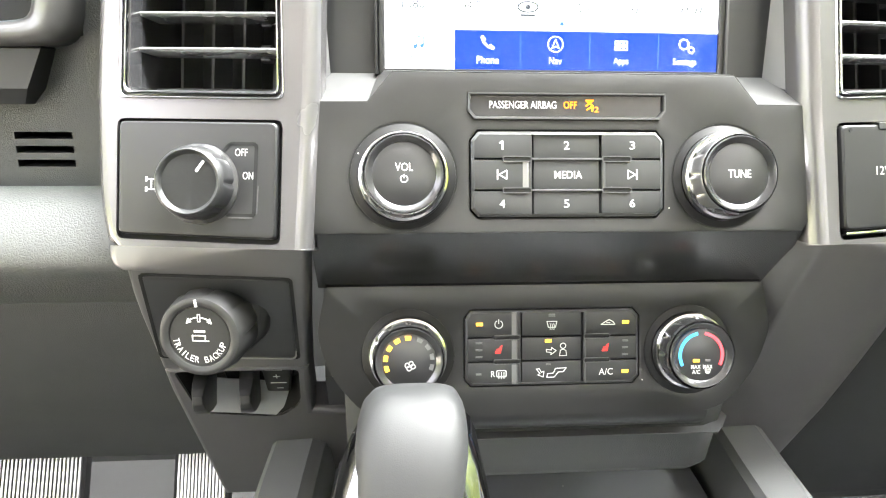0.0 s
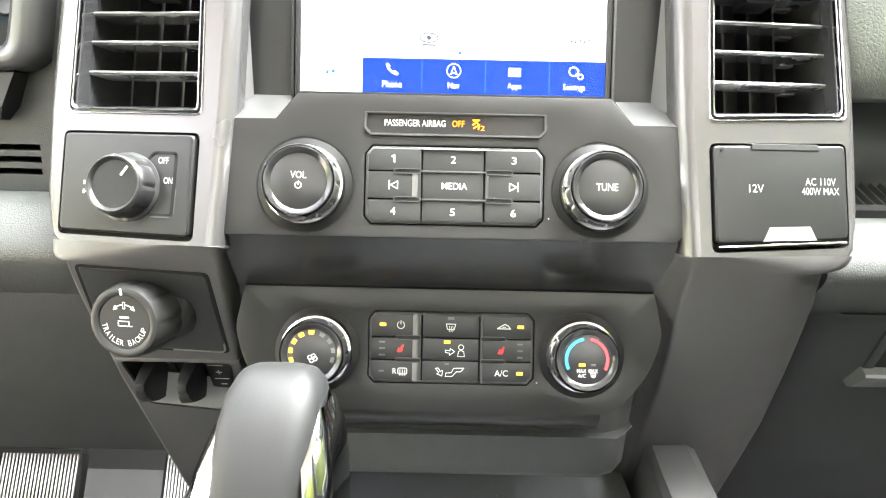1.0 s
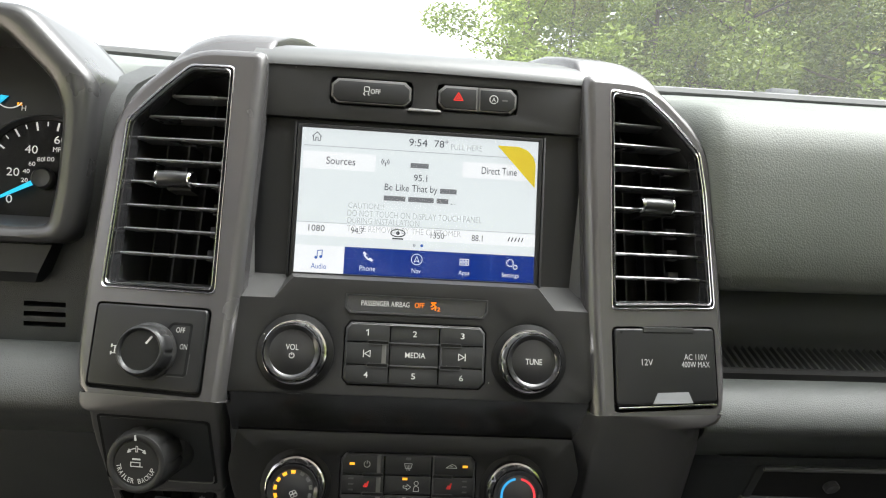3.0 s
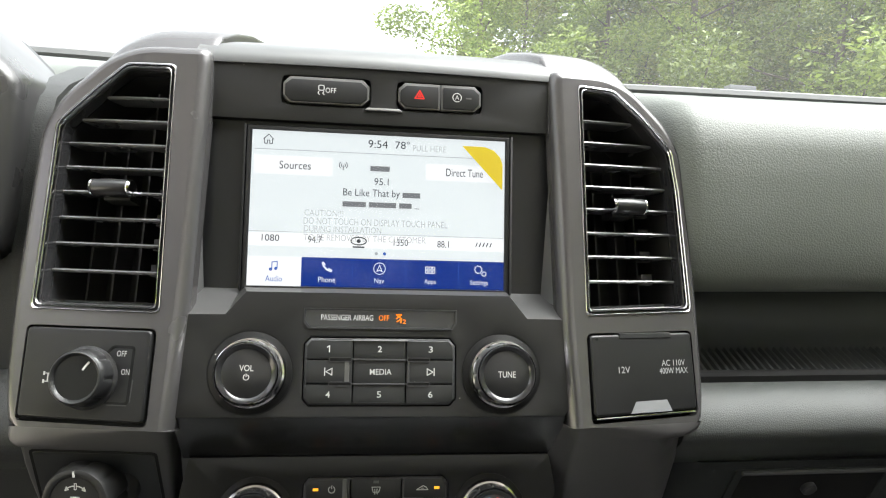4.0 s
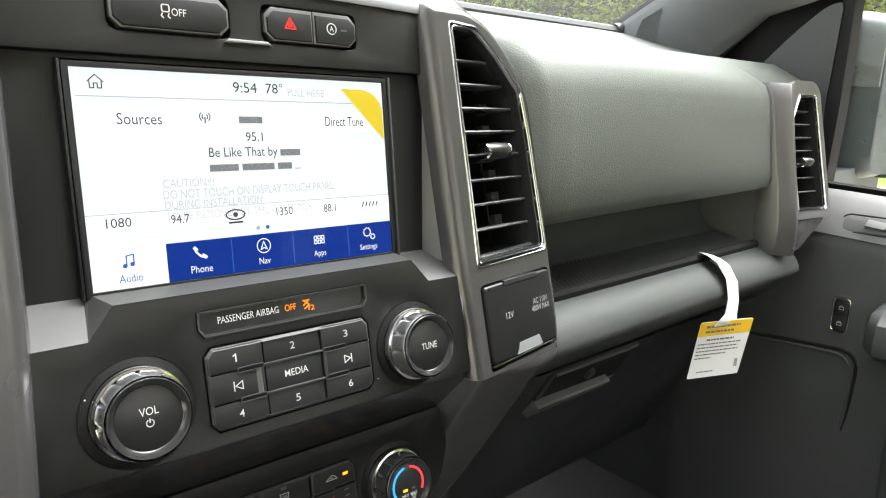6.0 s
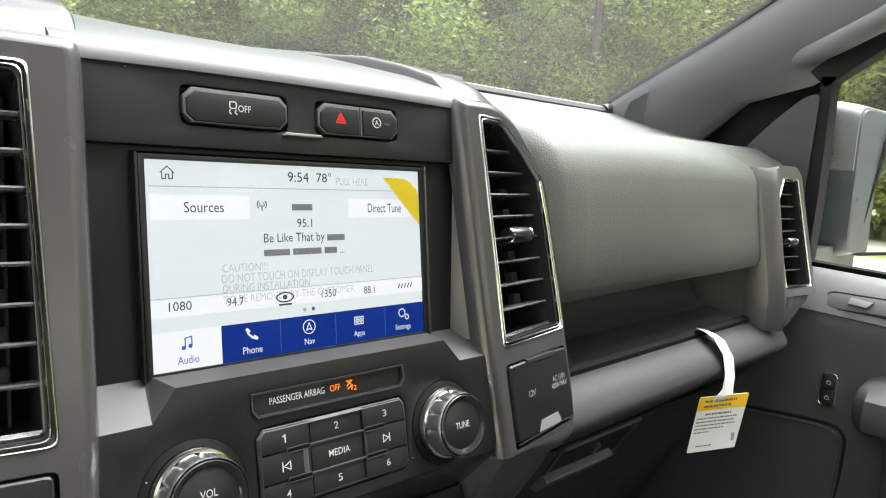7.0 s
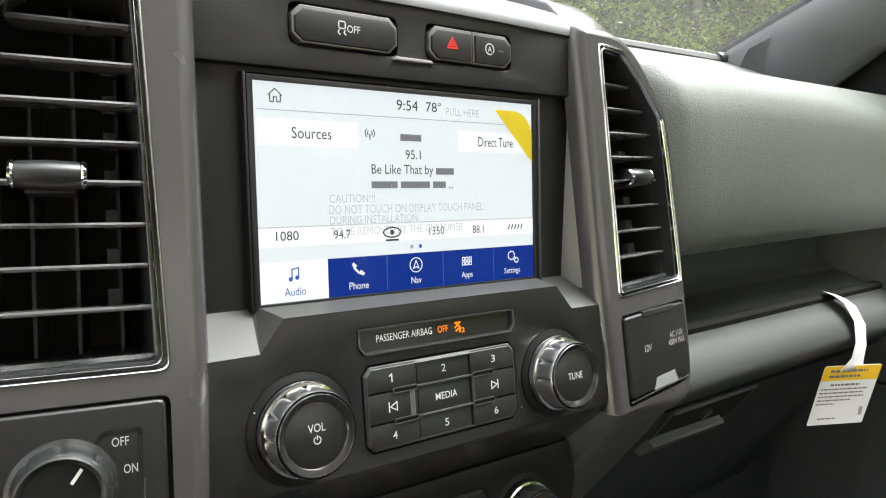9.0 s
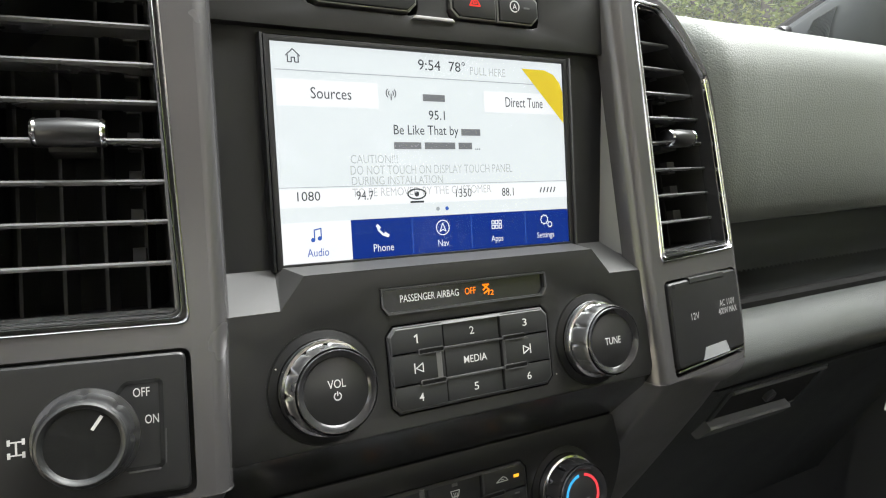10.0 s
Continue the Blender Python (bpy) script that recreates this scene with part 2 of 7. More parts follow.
KNOBSILVER = material("silver_knob_grip", (0.30, 0.30, 0.305), 0.26, 0.9, mottle=0.04)
MIRRORCAP = material("silver_mirror_cap", (0.150, 0.156, 0.160), 0.45, 0.2, mottle=0.04)
VANE = material("vent_vane_plastic", (0.024, 0.024, 0.025), 0.42, spec=0.32)


# ---- building helpers ----
def panel_pose(o, yaw=0.0, lean=0.0):
    """A pose on a panel: x along it, y up along it, z out of it towards the cabin."""
    a = radians(lean)
    m = Matrix(((1, 0, 0, 0), (0, math.sin(a), -math.cos(a), 0), (0, math.cos(a), math.sin(a), 0), (0, 0, 0, 1)))
    return Matrix.Translation(o) @ Matrix.Rotation(radians(yaw), 4, "Z") @ m


def thing(name, m=None, label="", category="", group="", kind=""):
    ob = new(name)
    ob.empty_display_size = 0.02
    if m is not None:
        ob.matrix_basis = m
    return tagged(ob, label, category, group, kind)


def root_of(ob):
    while ob.parent:
        ob = ob.parent
    return ob


def part(name, bm, mat, parent=None, label="", in_world=False, sharp=32):
    """Link a bmesh as one mesh object under a thing or a part."""
    if in_world and parent:
        bm.transform(root_of(parent).matrix_basis.inverted())
    bmesh.ops.remove_doubles(bm, verts=bm.verts, dist=1e-7)
    bmesh.ops.recalc_face_normals(bm, faces=bm.faces)
    me = bpy.data.meshes.new(name)
    bm.to_mesh(me)
    bm.free()
    me.materials.append(mat)
    me.shade_smooth()
    me.set_sharp_from_angle(angle=radians(sharp))
    ob = new(name, me)
    ob.parent = parent
    return tagged(ob, label)


def rounded(pts, r, n=4):
    """A polygon with its corners rounded; r is one radius or one for each corner."""
    out, k = [], len(pts)
    for i in range(k):
        p, a, b = Vector(pts[i]), Vector(pts[i - 1]), Vector(pts[(i + 1) % k])
        q = r[i] if isinstance(r, (list, tuple)) else r
        if q <= 0:
            out.append(tuple(p))
            continue
        d1, d2 = (a - p), (b - p)
        t = min(q, d1.length * 0.45, d2.length * 0.45)
        s, e = p + d1.normalized() * t, p + d2.normalized() * t
        for j in range(n + 1):
            f = j / n
            out.append(tuple(s * (1 - f) ** 2 + p * 2 * f * (1 - f) + e * f * f))
    return out


def box_pts(x0, y0, x1, y1):
    return [(x0, y0), (x1, y0), (x1, y1), (x0, y1)]


def circle(cx, cy, r, n=32):
    return [(cx + r * math.cos(2 * math.pi * i / n), cy + r * math.sin(2 * math.pi * i / n)) for i in range(n)]


def plate(bm, outer, z0, z1, holes=(), bevel=0.0, seg=2):
    """A flat plate between z0 and z1, with holes through it and its front edges bevelled."""
    loops = [list(outer)] + [list(h) for h in holes]
    tops = []
    made = bmesh.new()
    for pts in loops:
        tops.append([made.verts.new((x, y, z1)) for x, y in pts])
    if len(loops) == 1:
        faces = [made.faces.new(tops[0])]
    else:
        edges = [made.edges.new((t[i], t[(i + 1) % len(t)])) for t in tops for i in range(len(t))]
        got = bmesh.ops.triangle_fill(made, use_beauty=True, use_dissolve=False, edges=edges)["geom"]
        faces = [f for f in got if isinstance(f, bmesh.types.BMFace)]
    low = {v: made.verts.new((v.co.x, v.co.y, z0)) for t in tops for v in t}
    for f in faces:
        made.faces.new([low[v] for v in reversed(f.verts)])
    for t in tops:
        for i in range(len(t)):
            a, b = t[i], t[(i + 1) % len(t)]
            made.faces.new((a, b, low[b], low[a]))
    bmesh.ops.recalc_face_normals(made, faces=made.faces)
    if bevel > 0:
        rim = [e for t in tops for e in {made.edges.get((t[i], t[(i + 1) % len(t)])) for i in range(len(t))}]
        bmesh.ops.bevel(made, geom=rim, offset=bevel, segments=seg, profile=0.6, affect="EDGES", clamp_overlap=True)
    me = bpy.data.meshes.new("tmp")
    made.to_mesh(me)
    made.free()
    bm.from_mesh(me)
    bpy.data.meshes.remove(me)
    return bm


def loft(bm, rings, closed=True, caps=True):
    """Skin over rings of points, each with as many points."""
    rows = [[bm.verts.new(p) for p in r] for r in rings]
    k = len(rows[0])
    for a, b in zip(rows, rows[1:]):
        for i in range(k if closed else k - 1):
            j = (i + 1) % k
            bm.faces.new((a[i], a[j], b[j], b[i]))
    if caps and closed:
        bm.faces.new(list(reversed(rows[0])))
        bm.faces.new(rows[-1])
    return bm


def lathe(bm, profile, c=(0, 0), n=48, lobes=0, depth=0.0, lobed=()):
    """Turn a profile of (radius, height) round the z axis at c; the rows named in lobed get grip lobes."""
    rings = []
    for k, (r, z) in enumerate(profile):
        ring = []
        for i in range(n):
            a = 2 * math.pi * i / n
            q = r
            if k in lobed:
                q = r - depth * max(0.0, math.cos(a * lobes)) ** 6
            ring.append((c[0] + q * math.cos(a), c[1] + q * math.sin(a), z))
        rings.append(ring)
    return loft(bm, rings)


def tube(bm, pts, r, n=8):
    rings = []
    for i, p in enumerate(pts):
        p = Vector(p)
        d = (Vector(pts[min(i + 1, len(pts) - 1)]) - Vector(pts[max(i - 1, 0)])).normalized()
        side = d.cross(Vector((0, 0, 1)) if abs(d.z) < 0.9 else Vector((1, 0, 0))).normalized()
        up = side.cross(d)
        q = r[i] if isinstance(r, (list, tuple)) else r
        rings.append([p + side * q * math.cos(2 * math.pi * k / n) + up * q * math.sin(2 * math.pi * k / n) for k in range(n)])
    return loft(bm, rings)


def stroke(bm, pts, w, z0, z1, closed=False):
    """A flat line of width w through points, raised from z0 to z1."""
    k = len(pts)
    for i in range(k if closed else k - 1):
        a, b = Vector(pts[i]), Vector(pts[(i + 1) % k])
        d = (b - a)
        if d.length < 1e-9:
            continue
        d.normalize()
        s = Vector((-d.y, d.x)) * w / 2
        e = d * w * 0.3
        plate(bm, [tuple(a - e - s), tuple(b + e - s), tuple(b + e + s), tuple(a - e + s)], z0, z1)
    return bm


def arc(cx, cy, r, a0, a1, n=16):
    return [(cx + r * math.cos(radians(a0 + (a1 - a0) * i / n)), cy + r * math.sin(radians(a0 + (a1 - a0) * i / n))) for i in range(n + 1)]


def band(bm, cx, cy, r0, r1, a0, a1, z0, z1, n=14):
    return plate(bm, arc(cx, cy, r1, a0, a1, n) + arc(cx, cy, r0, a1, a0, n), z0, z1)


def lettering(body, cx, cy, w, h, z, mat, parent, align="CENTER", turn=0.0, name="lettering", label=""):
    """Words in the built-in font, scaled to the width and height given, lying at height z on a panel."""
    cu = bpy.data.curves.new("text", "FONT")
    cu.body = body
    cu.extrude = 0.0
    cu.offset = 0.0015 if mat in (WHITE, AMBERTEXT, DIMPRINT) else 0.0
    cu.resolution_u = 3
    tmp = bpy.data.objects.new("text", cu)
    me = bpy.data.meshes.new_from_object(tmp)
    bpy.data.objects.remove(tmp)
    bpy.data.curves.remove(cu)
    co = np.array([v.co for v in me.vertices])
    lo, hi = co.min(0), co.max(0)
    sx = w / (hi[0] - lo[0])
    sy = h / (hi[1] - lo[1])
    ref = {"CENTER": (lo[0] + hi[0]) / 2, "LEFT": lo[0], "RIGHT": hi[0]}[align]
    me.transform(Matrix.Translation((cx, cy, z)) @ Matrix.Rotation(radians(turn), 4, "Z") @ Matrix.Diagonal((sx, sy, 1, 1)) @ Matrix.Translation((-ref, -(lo[1] + hi[1]) / 2, 0)))
    me.name = name
    me.materials.clear()
    me.materials.append(mat)
    ob = new(name, me)
    ob.parent = parent
    return tagged(ob, label)


def bm_new():
    return bmesh.new()


def block(x0, y0, z0, x1, y1, z1, bevel=0.0):
    bm = bmesh.new()
    bmesh.ops.create_cube(bm, size=1.0)
    bmesh.ops.scale(bm, vec=(x1 - x0, y1 - y0, z1 - z0), verts=bm.verts)
    bmesh.ops.translate(bm, vec=((x0 + x1) / 2, (y0 + y1) / 2, (z0 + z1) / 2), verts=bm.verts)
    if bevel > 0:
        bmesh.ops.bevel(bm, geom=bm.edges[:], offset=bevel, segments=2, profile=0.6, affect="EDGES", clamp_overlap=True)
    return bm


def sweep_x(bm, profile, xs, shift):
    """Skin a closed (y, z) profile over stations along x; shift(x, y, z) gives the place of a point there."""
    return loft(bm, [[(x, *shift(x, y, z)) for y, z in profile] for x in xs])


def mirror_x(pts, s):
    """Points (x, y) for a left (s = -1) or right (s = 1) hand panel, kept in turning order."""
    return [(s * x, y) for x, y in (pts if s > 0 else reversed(pts))]


def inset_poly(pts, d):
    """A counterclockwise polygon with its sides moved in by d."""
    out, n = [], len(pts)
    for i in range(n):
        p, a, b = Vector(pts[i]), Vector(pts[i - 1]), Vector(pts[(i + 1) % n])
        e1, e2 = (p - a).normalized(), (b - p).normalized()
        n1, n2 = Vector((-e1.y, e1.x)), Vector((-e2.y, e2.x))
        k = (n1 + n2).normalized()
        out.append(tuple(p + k * d / max(0.35, k.dot(n1))))
    return out


# ---- centre stack ----
SCREEN_POSE = panel_pose((0, 0, 1.33), 0, 8)
RADIO_POSE = panel_pose((0, -0.029, 1.282), 0, 12.7)
CLIMATE_POSE = panel_pose((0, -0.015, 1.183), 0, 11.6)
SIDE_POSE = {1: panel_pose((0.1775, -0.0185, 1.318), 8.2, 13.5), -1: panel_pose((-0.1775, -0.0185, 1.318), -8.2, 13.5)}

stack = thing("center_stack", Matrix.Translation((0, 0.02, 1.10)), "black centre stack of a dashboard with silver corner trims", "dashboard")

# screen surround: a recessed black field below a header strip
bm = bm_new()
plate(bm, [(-0.1235, 0.112), (0.1235, 0.112), (0.1245, 0.152), (-0.1245, 0.152)], -0.03, 0.0, bevel=0.0015,
      holes=[rounded(box_pts(-0.0685, 0.1235, -0.0085, 0.1435), 0.004, 2), rounded(box_pts(0.0095, 0.1235, 0.0695, 0.1435), 0.004, 2)])
bm.transform(SCREEN_POSE)
part("header_strip", bm, BLACK, stack, in_world=True)
bm = bm_new()
plate(bm, box_pts(-0.128, -0.006, 0.128, 0.114), -0.02, -0.006, holes=[box_pts(-0.0915, -0.004, 0.0915, 0.1095)], bevel=0.001)
bm.transform(SCREEN_POSE)
part("screen_surround", bm, BEZEL, stack, in_world=True)
# header tray that the switches sit over, with its bright lip between them
bm = bm_new()
plate(bm, box_pts(-0.075, 0.118, 0.075, 0.15), -0.028, -0.012)
bm.transform(SCREEN_POSE)
part("switch_recess", bm, GAP, stack, in_world=True)
bm = bm_new()
plate(bm, [(-0.0125, 0.1215), (0.0135, 0.1215), (0.0115, 0.1235), (-0.0105, 0.1235)], -0.001, 0.0018, bevel=0.0006)
bm.transform(SCREEN_POSE)
part("lip", bm, SATIN, stack, in_world=True)

# side walls of the screen recess, deeper towards the bottom
for s in (1, -1):
    bm = bm_new()
    top, low = SCREEN_POSE @ Vector((s * 0.1225, 0.118, -0.007)), SCREEN_POSE @ Vector((s * 0.1140, -0.004, -0.007))
    ftop, flow = Vector((s * 0.1265, 0.008, 1.457)), Vector((s * 0.1262, -0.0225, 1.318))
    out = Vector((s * 0.012, 0.004, 0))
    loft(bm, [[top, ftop, ftop + out, top + out], [low, flow, flow + out, low + out]])
    # paler than the pillar paint, for the light this face catches
    part("recess_side_trim", bm, LITTRIM, stack, in_world=True, label="dark silver wedge beside the screen, lightened as if lit")

# ledge below the screen, with lower silver corners
fy = lambda z: -0.029 + (z - 1.282) * math.tan(radians(12.7))
front = [(-0.1262, 1.3140), (-0.0955, 1.3142), (-0.0835, 1.3285), (0.0865, 1.3285), (0.0985, 1.3142), (0.1262, 1.3140)]
back = [(-0.1140, 1.3275), (-0.0905, 1.3275), (-0.0885, 1.3290), (0.0885, 1.3290), (0.0905, 1.3275), (0.1140, 1.3275)]
for k, name in ((0, "corner_trim"), (1, "ledge_slope"), (2, "ledge"), (3, "ledge_slope"), (4, "corner_trim")):
    bm = bm_new()
    q = []
    for (x, z), (bx, bz) in zip(front[k:k + 2], back[k:k + 2]):
        f = Vector((x, fy(z), z))
        b = Vector((bx, 0.005, bz))
        q.append([f, b, b - Vector((0, 0, 0.02)), f + Vector((0, 0.004, -0.02))])
    loft(bm, q)
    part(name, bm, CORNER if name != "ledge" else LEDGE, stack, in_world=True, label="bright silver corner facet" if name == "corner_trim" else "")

# solid behind the panels
bm = bm_new()
prof = [(0.03, 1.475), (0.022, 1.33), (0.004, 1.31), (-0.008, 1.25), (0.012, 1.22), (0.005, 1.16), (0.02, 1.135), (0.20, 1.10), (0.20, 1.47)]
loft(bm, [[(x, y, z) for y, z in prof] for x in (-0.1225, 0.1225)])
part("backing", bm, BEZEL, stack, in_world=True)

# top cover of the stack, back to the windscreen
bm = bm_new()
prof = [(0.0195, 1.4795), (0.0205, 1.4840), (0.0250, 1.4895), (0.0340, 1.4945), (0.06, 1.5020), (0.10, 1.5090), (0.15, 1.5170), (0.21, 1.5255), (0.25, 1.5285), (0.29, 1.5280), (0.47, 1.5350), (0.47, 1.50), (0.05, 1.46), (0.03, 1.4795)]
sweep_x(bm, prof, [-0.125, -0.115, -0.10, -0.08, -0.05, 0, 0.05, 0.08, 0.10, 0.115, 0.125], lambda x, y, z: (y, z + (0.0 if y < 0.1 else 0.45 * x * x * min(1.0, (y - 0.1) / 0.1)) - (0.10 * x * x if y < 0.1 else 0.0)))
part("top_cover", bm, TOPSKIN, stack, in_world=True)

# underside of the radio panel, sloping back to the climate panel
bm = bm_new()
prof = [(-0.0355, 1.2525), (-0.0300, 1.2440), (-0.0060, 1.2165), (0.01, 1.2165), (0.01, 1.2525)]
loft(bm, [[(x, y, z) for y, z in prof] for x in (-0.1235, 0.1235)])
part("sloping_band", bm, BAND, stack, in_world=True)


def grip_knob(parent, cx, cy, r=0.0212, tall=0.0185, face=0.0180):
    """A round control: black collar, chrome ring, lobed grip and a dished cap."""
    bm = bm_new()
    lathe(bm, [(r + 0.0045, -0.0018), (r + 0.0042, 0.0002), (r + 0.0008, 0.0014), (r + 0.0004, -0.002)], (cx, cy), 48)
    k = part("knob", bm, DISH, parent)
    bm = bm_new()
    lathe(bm, [(r + 0.0004, 0.0008), (r + 0.0006, 0.0040), (r, 0.0056), (r - 0.0012, 0.0060), (r - 0.0018, 0.0008)], (cx, cy), 64)
    part("chrome_ring", bm, CHROME, k, "bright chrome ring")
    bm = bm_new()
    lathe(bm, [(r - 0.0020, 0.0055), (r - 0.0012, 0.0064), (r - 0.0016, tall - 0.004), (r - 0.0020, tall - 0.0018), (face + 0.0008, tall - 0.0010), (face + 0.0005, tall - 0.002), (face + 0.0005, 0.004)],
          (cx, cy), 144, 12, 0.0010 if face >= 0.0178 else 0.0008, (1, 2))
    part("grip", bm, GRIPDARK if face < 0.0178 else KNOBSILVER, k, "grey lobed grip")
    bm = bm_new()
    lathe(bm, [(face, 0.005), (face, tall - 0.0006), (face - 0.0004, tall), (face - 0.0010, tall - 0.0001), (face - 0.0034, tall - 0.0020), (face - 0.0036, tall - 0.004)], (cx, cy), 64)
    part("cap_rim", bm, RIM, k, "polished black rim")
    bm = bm_new()
    lathe(bm, [(face - 0.0034, 0.006), (face - 0.0034, tall - 0.0021), (face - 0.0040, tall - 0.0018), (0.0002, tall - 0.0016)], (cx, cy), 48)
    part("cap", bm, KNOB, k, "satin black cap")
    return k, tall - 0.0016


def key_cap(parent, pts, z1=0.0, name="button", hollow=0.0):
    bm = bm_new()
    plate(bm, pts, -0.006, z1, bevel=0.0013, seg=2)
    ob = part(name, bm, BUTTON, parent)
    return ob


def power_icon(bm, cx, cy, r, z, w):
    stroke(bm, arc(cx, cy, r, 120, 420, 16), w, z, z + 0.0001)
    stroke(bm, [(cx, cy + r * 0.25), (cx, cy + r * 1.25)], w, z, z + 0.0001)


# ---- radio panel ----
radio = thing("radio_panel", RADIO_POSE, "black radio control panel with two knobs and nine buttons", "radio panel")
cluster = [(-0.0465, 0.0150), (-0.0425, 0.0197), (0.0465, 0.0197), (0.0505, 0.0150), (0.0505, -0.0190), (0.0465, -0.0233), (-0.0425, -0.0233), (-0.0465, -0.0190)]
strip = [(-0.0470, 0.0290), (-0.0440, 0.0252), (0.0480, 0.0252), (0.0510, 0.0290), (0.0510, 0.0378), (-0.0470, 0.0378)]
bm = bm_new()
outline = [(-0.1275, -0.0235), (-0.1225, -0.0305), (0.1225, -0.0305), (0.1275, -0.0235), (0.1275, 0.0330), (0.0985, 0.0330), (0.0865, 0.0476), (-0.0835, 0.0476), (-0.0955, 0.0330), (-0.1275, 0.0330)]
plate(bm, outline, -0.025, 0.0, holes=[list(reversed(cluster)), list(reversed(strip)), circle(-0.0785, -0.003, 0.0262, 40), circle(0.0805, -0.003, 0.0262, 40)], bevel=0.0010)
part("fascia", bm, BLACK, radio)
bm = bm_new()
plate(bm, box_pts(-0.052, -0.028, 0.056, 0.042), -0.02, -0.0062)
part("backing", bm, GAP, radio)
for x in (-0.0785, 0.0805):
    bm = bm_new()
    lathe(bm, [(0.0264, -0.0003), (0.0255, -0.0012), (0.0225, -0.0022), (0.0005, -0.0024), (0.0005, -0.008), (0.0264, -0.008)], (x, -0.003), 48)
    part("knob_dish", bm, DISH, radio)

# airbag indicator strip
bm = bm_new()
inner = [(-0.0463, 0.0293), (-0.0436, 0.0259), (0.0476, 0.0259), (0.0503, 0.0293), (0.0503, 0.0372), (-0.0463, 0.0372)]
plate(bm, strip, -0.003, 0.0007, holes=[list(reversed([(x * 0.992 + 0.00002, 0.0316 + (y - 0.0316) * 0.94) for x, y in inner]))], bevel=0.0003)
part("indicator_frame", bm, BUTTON, radio)
bm = bm_new()
plate(bm, inner, -0.004, -0.0012)
lip = bm_new()
stroke(lip, [(-0.0468, 0.0340), (-0.0468, 0.0291), (-0.0439, 0.0254), (0.0479, 0.0254), (0.0508, 0.0291), (0.0508, 0.0370)], 0.0007, 0.0002, 0.0010)
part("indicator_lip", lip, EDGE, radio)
lens = part("indicator_lens", bm, SHIFTBLACK, radio, "gloss black indicator lens")
lettering("PASSENGER AIRBAG", -0.0199, 0.0322, 0.0331, 0.0036, -0.0010, WHITE, lens)
lettering("OFF", 0.0036, 0.0322, 0.0066, 0.0035, -0.0010, AMBERTEXT, lens, label="lit amber word")
bm = bm_new()
for a, b in (((0.0115, 0.0345), (0.0150, 0.0318)), ((0.0115, 0.0318), (0.0150, 0.0345)), ((0.0115, 0.0345), (0.0150, 0.0345)), ((0.0120, 0.0300), (0.0150, 0.0318)), ((0.0150, 0.0312), (0.0145, 0.0293))):
    stroke(bm, [a, b], 0.0007, -0.0011, -0.0009)
part("airbag_icon", bm, AMBERTEXT, lens)
lettering("2", 0.0168, 0.0301, 0.0022, 0.0027, -0.0010, AMBERTEXT, lens)

# nine buttons with the two long slots between the rows
cols, rows = [-0.0458, -0.0155, 0.0182, 0.0498], [0.0190, 0.0056, -0.0096, -0.0226]
words = [["1", "2", "3"], ["prev", "MEDIA", "next"], ["4", "5", "6"]]


def slot_bar(parent, x0, x1, y):
    """A small gloss black lozenge in a fine raised outline, between two rows of buttons."""
    bm = bm_new()
    pts = rounded(box_pts(x0, y - 0.0014, x1, y + 0.0014), 0.0013, 4)
    plate(bm, pts, -0.002, 0.0019, holes=[list(reversed(inset_poly(pts, 0.00045)))])
    part("slot_rim", bm, EDGE, parent)
    bm = bm_new()
    plate(bm, inset_poly(pts, 0.0004), -0.002, 0.0015, bevel=0.0002)
    part("slot_bar", bm, DISH, parent, "gloss black bar between the button rows")


def bevel_rim(parent, pts):
    """The chamfered outer edge of a block of buttons, coloured paler for the light it catches."""
    bm = bm_new()
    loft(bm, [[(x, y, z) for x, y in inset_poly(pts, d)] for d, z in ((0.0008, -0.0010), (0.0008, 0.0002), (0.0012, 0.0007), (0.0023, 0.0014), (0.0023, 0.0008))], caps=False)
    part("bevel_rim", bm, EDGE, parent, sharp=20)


bevel_rim(radio, list(reversed(cluster)))
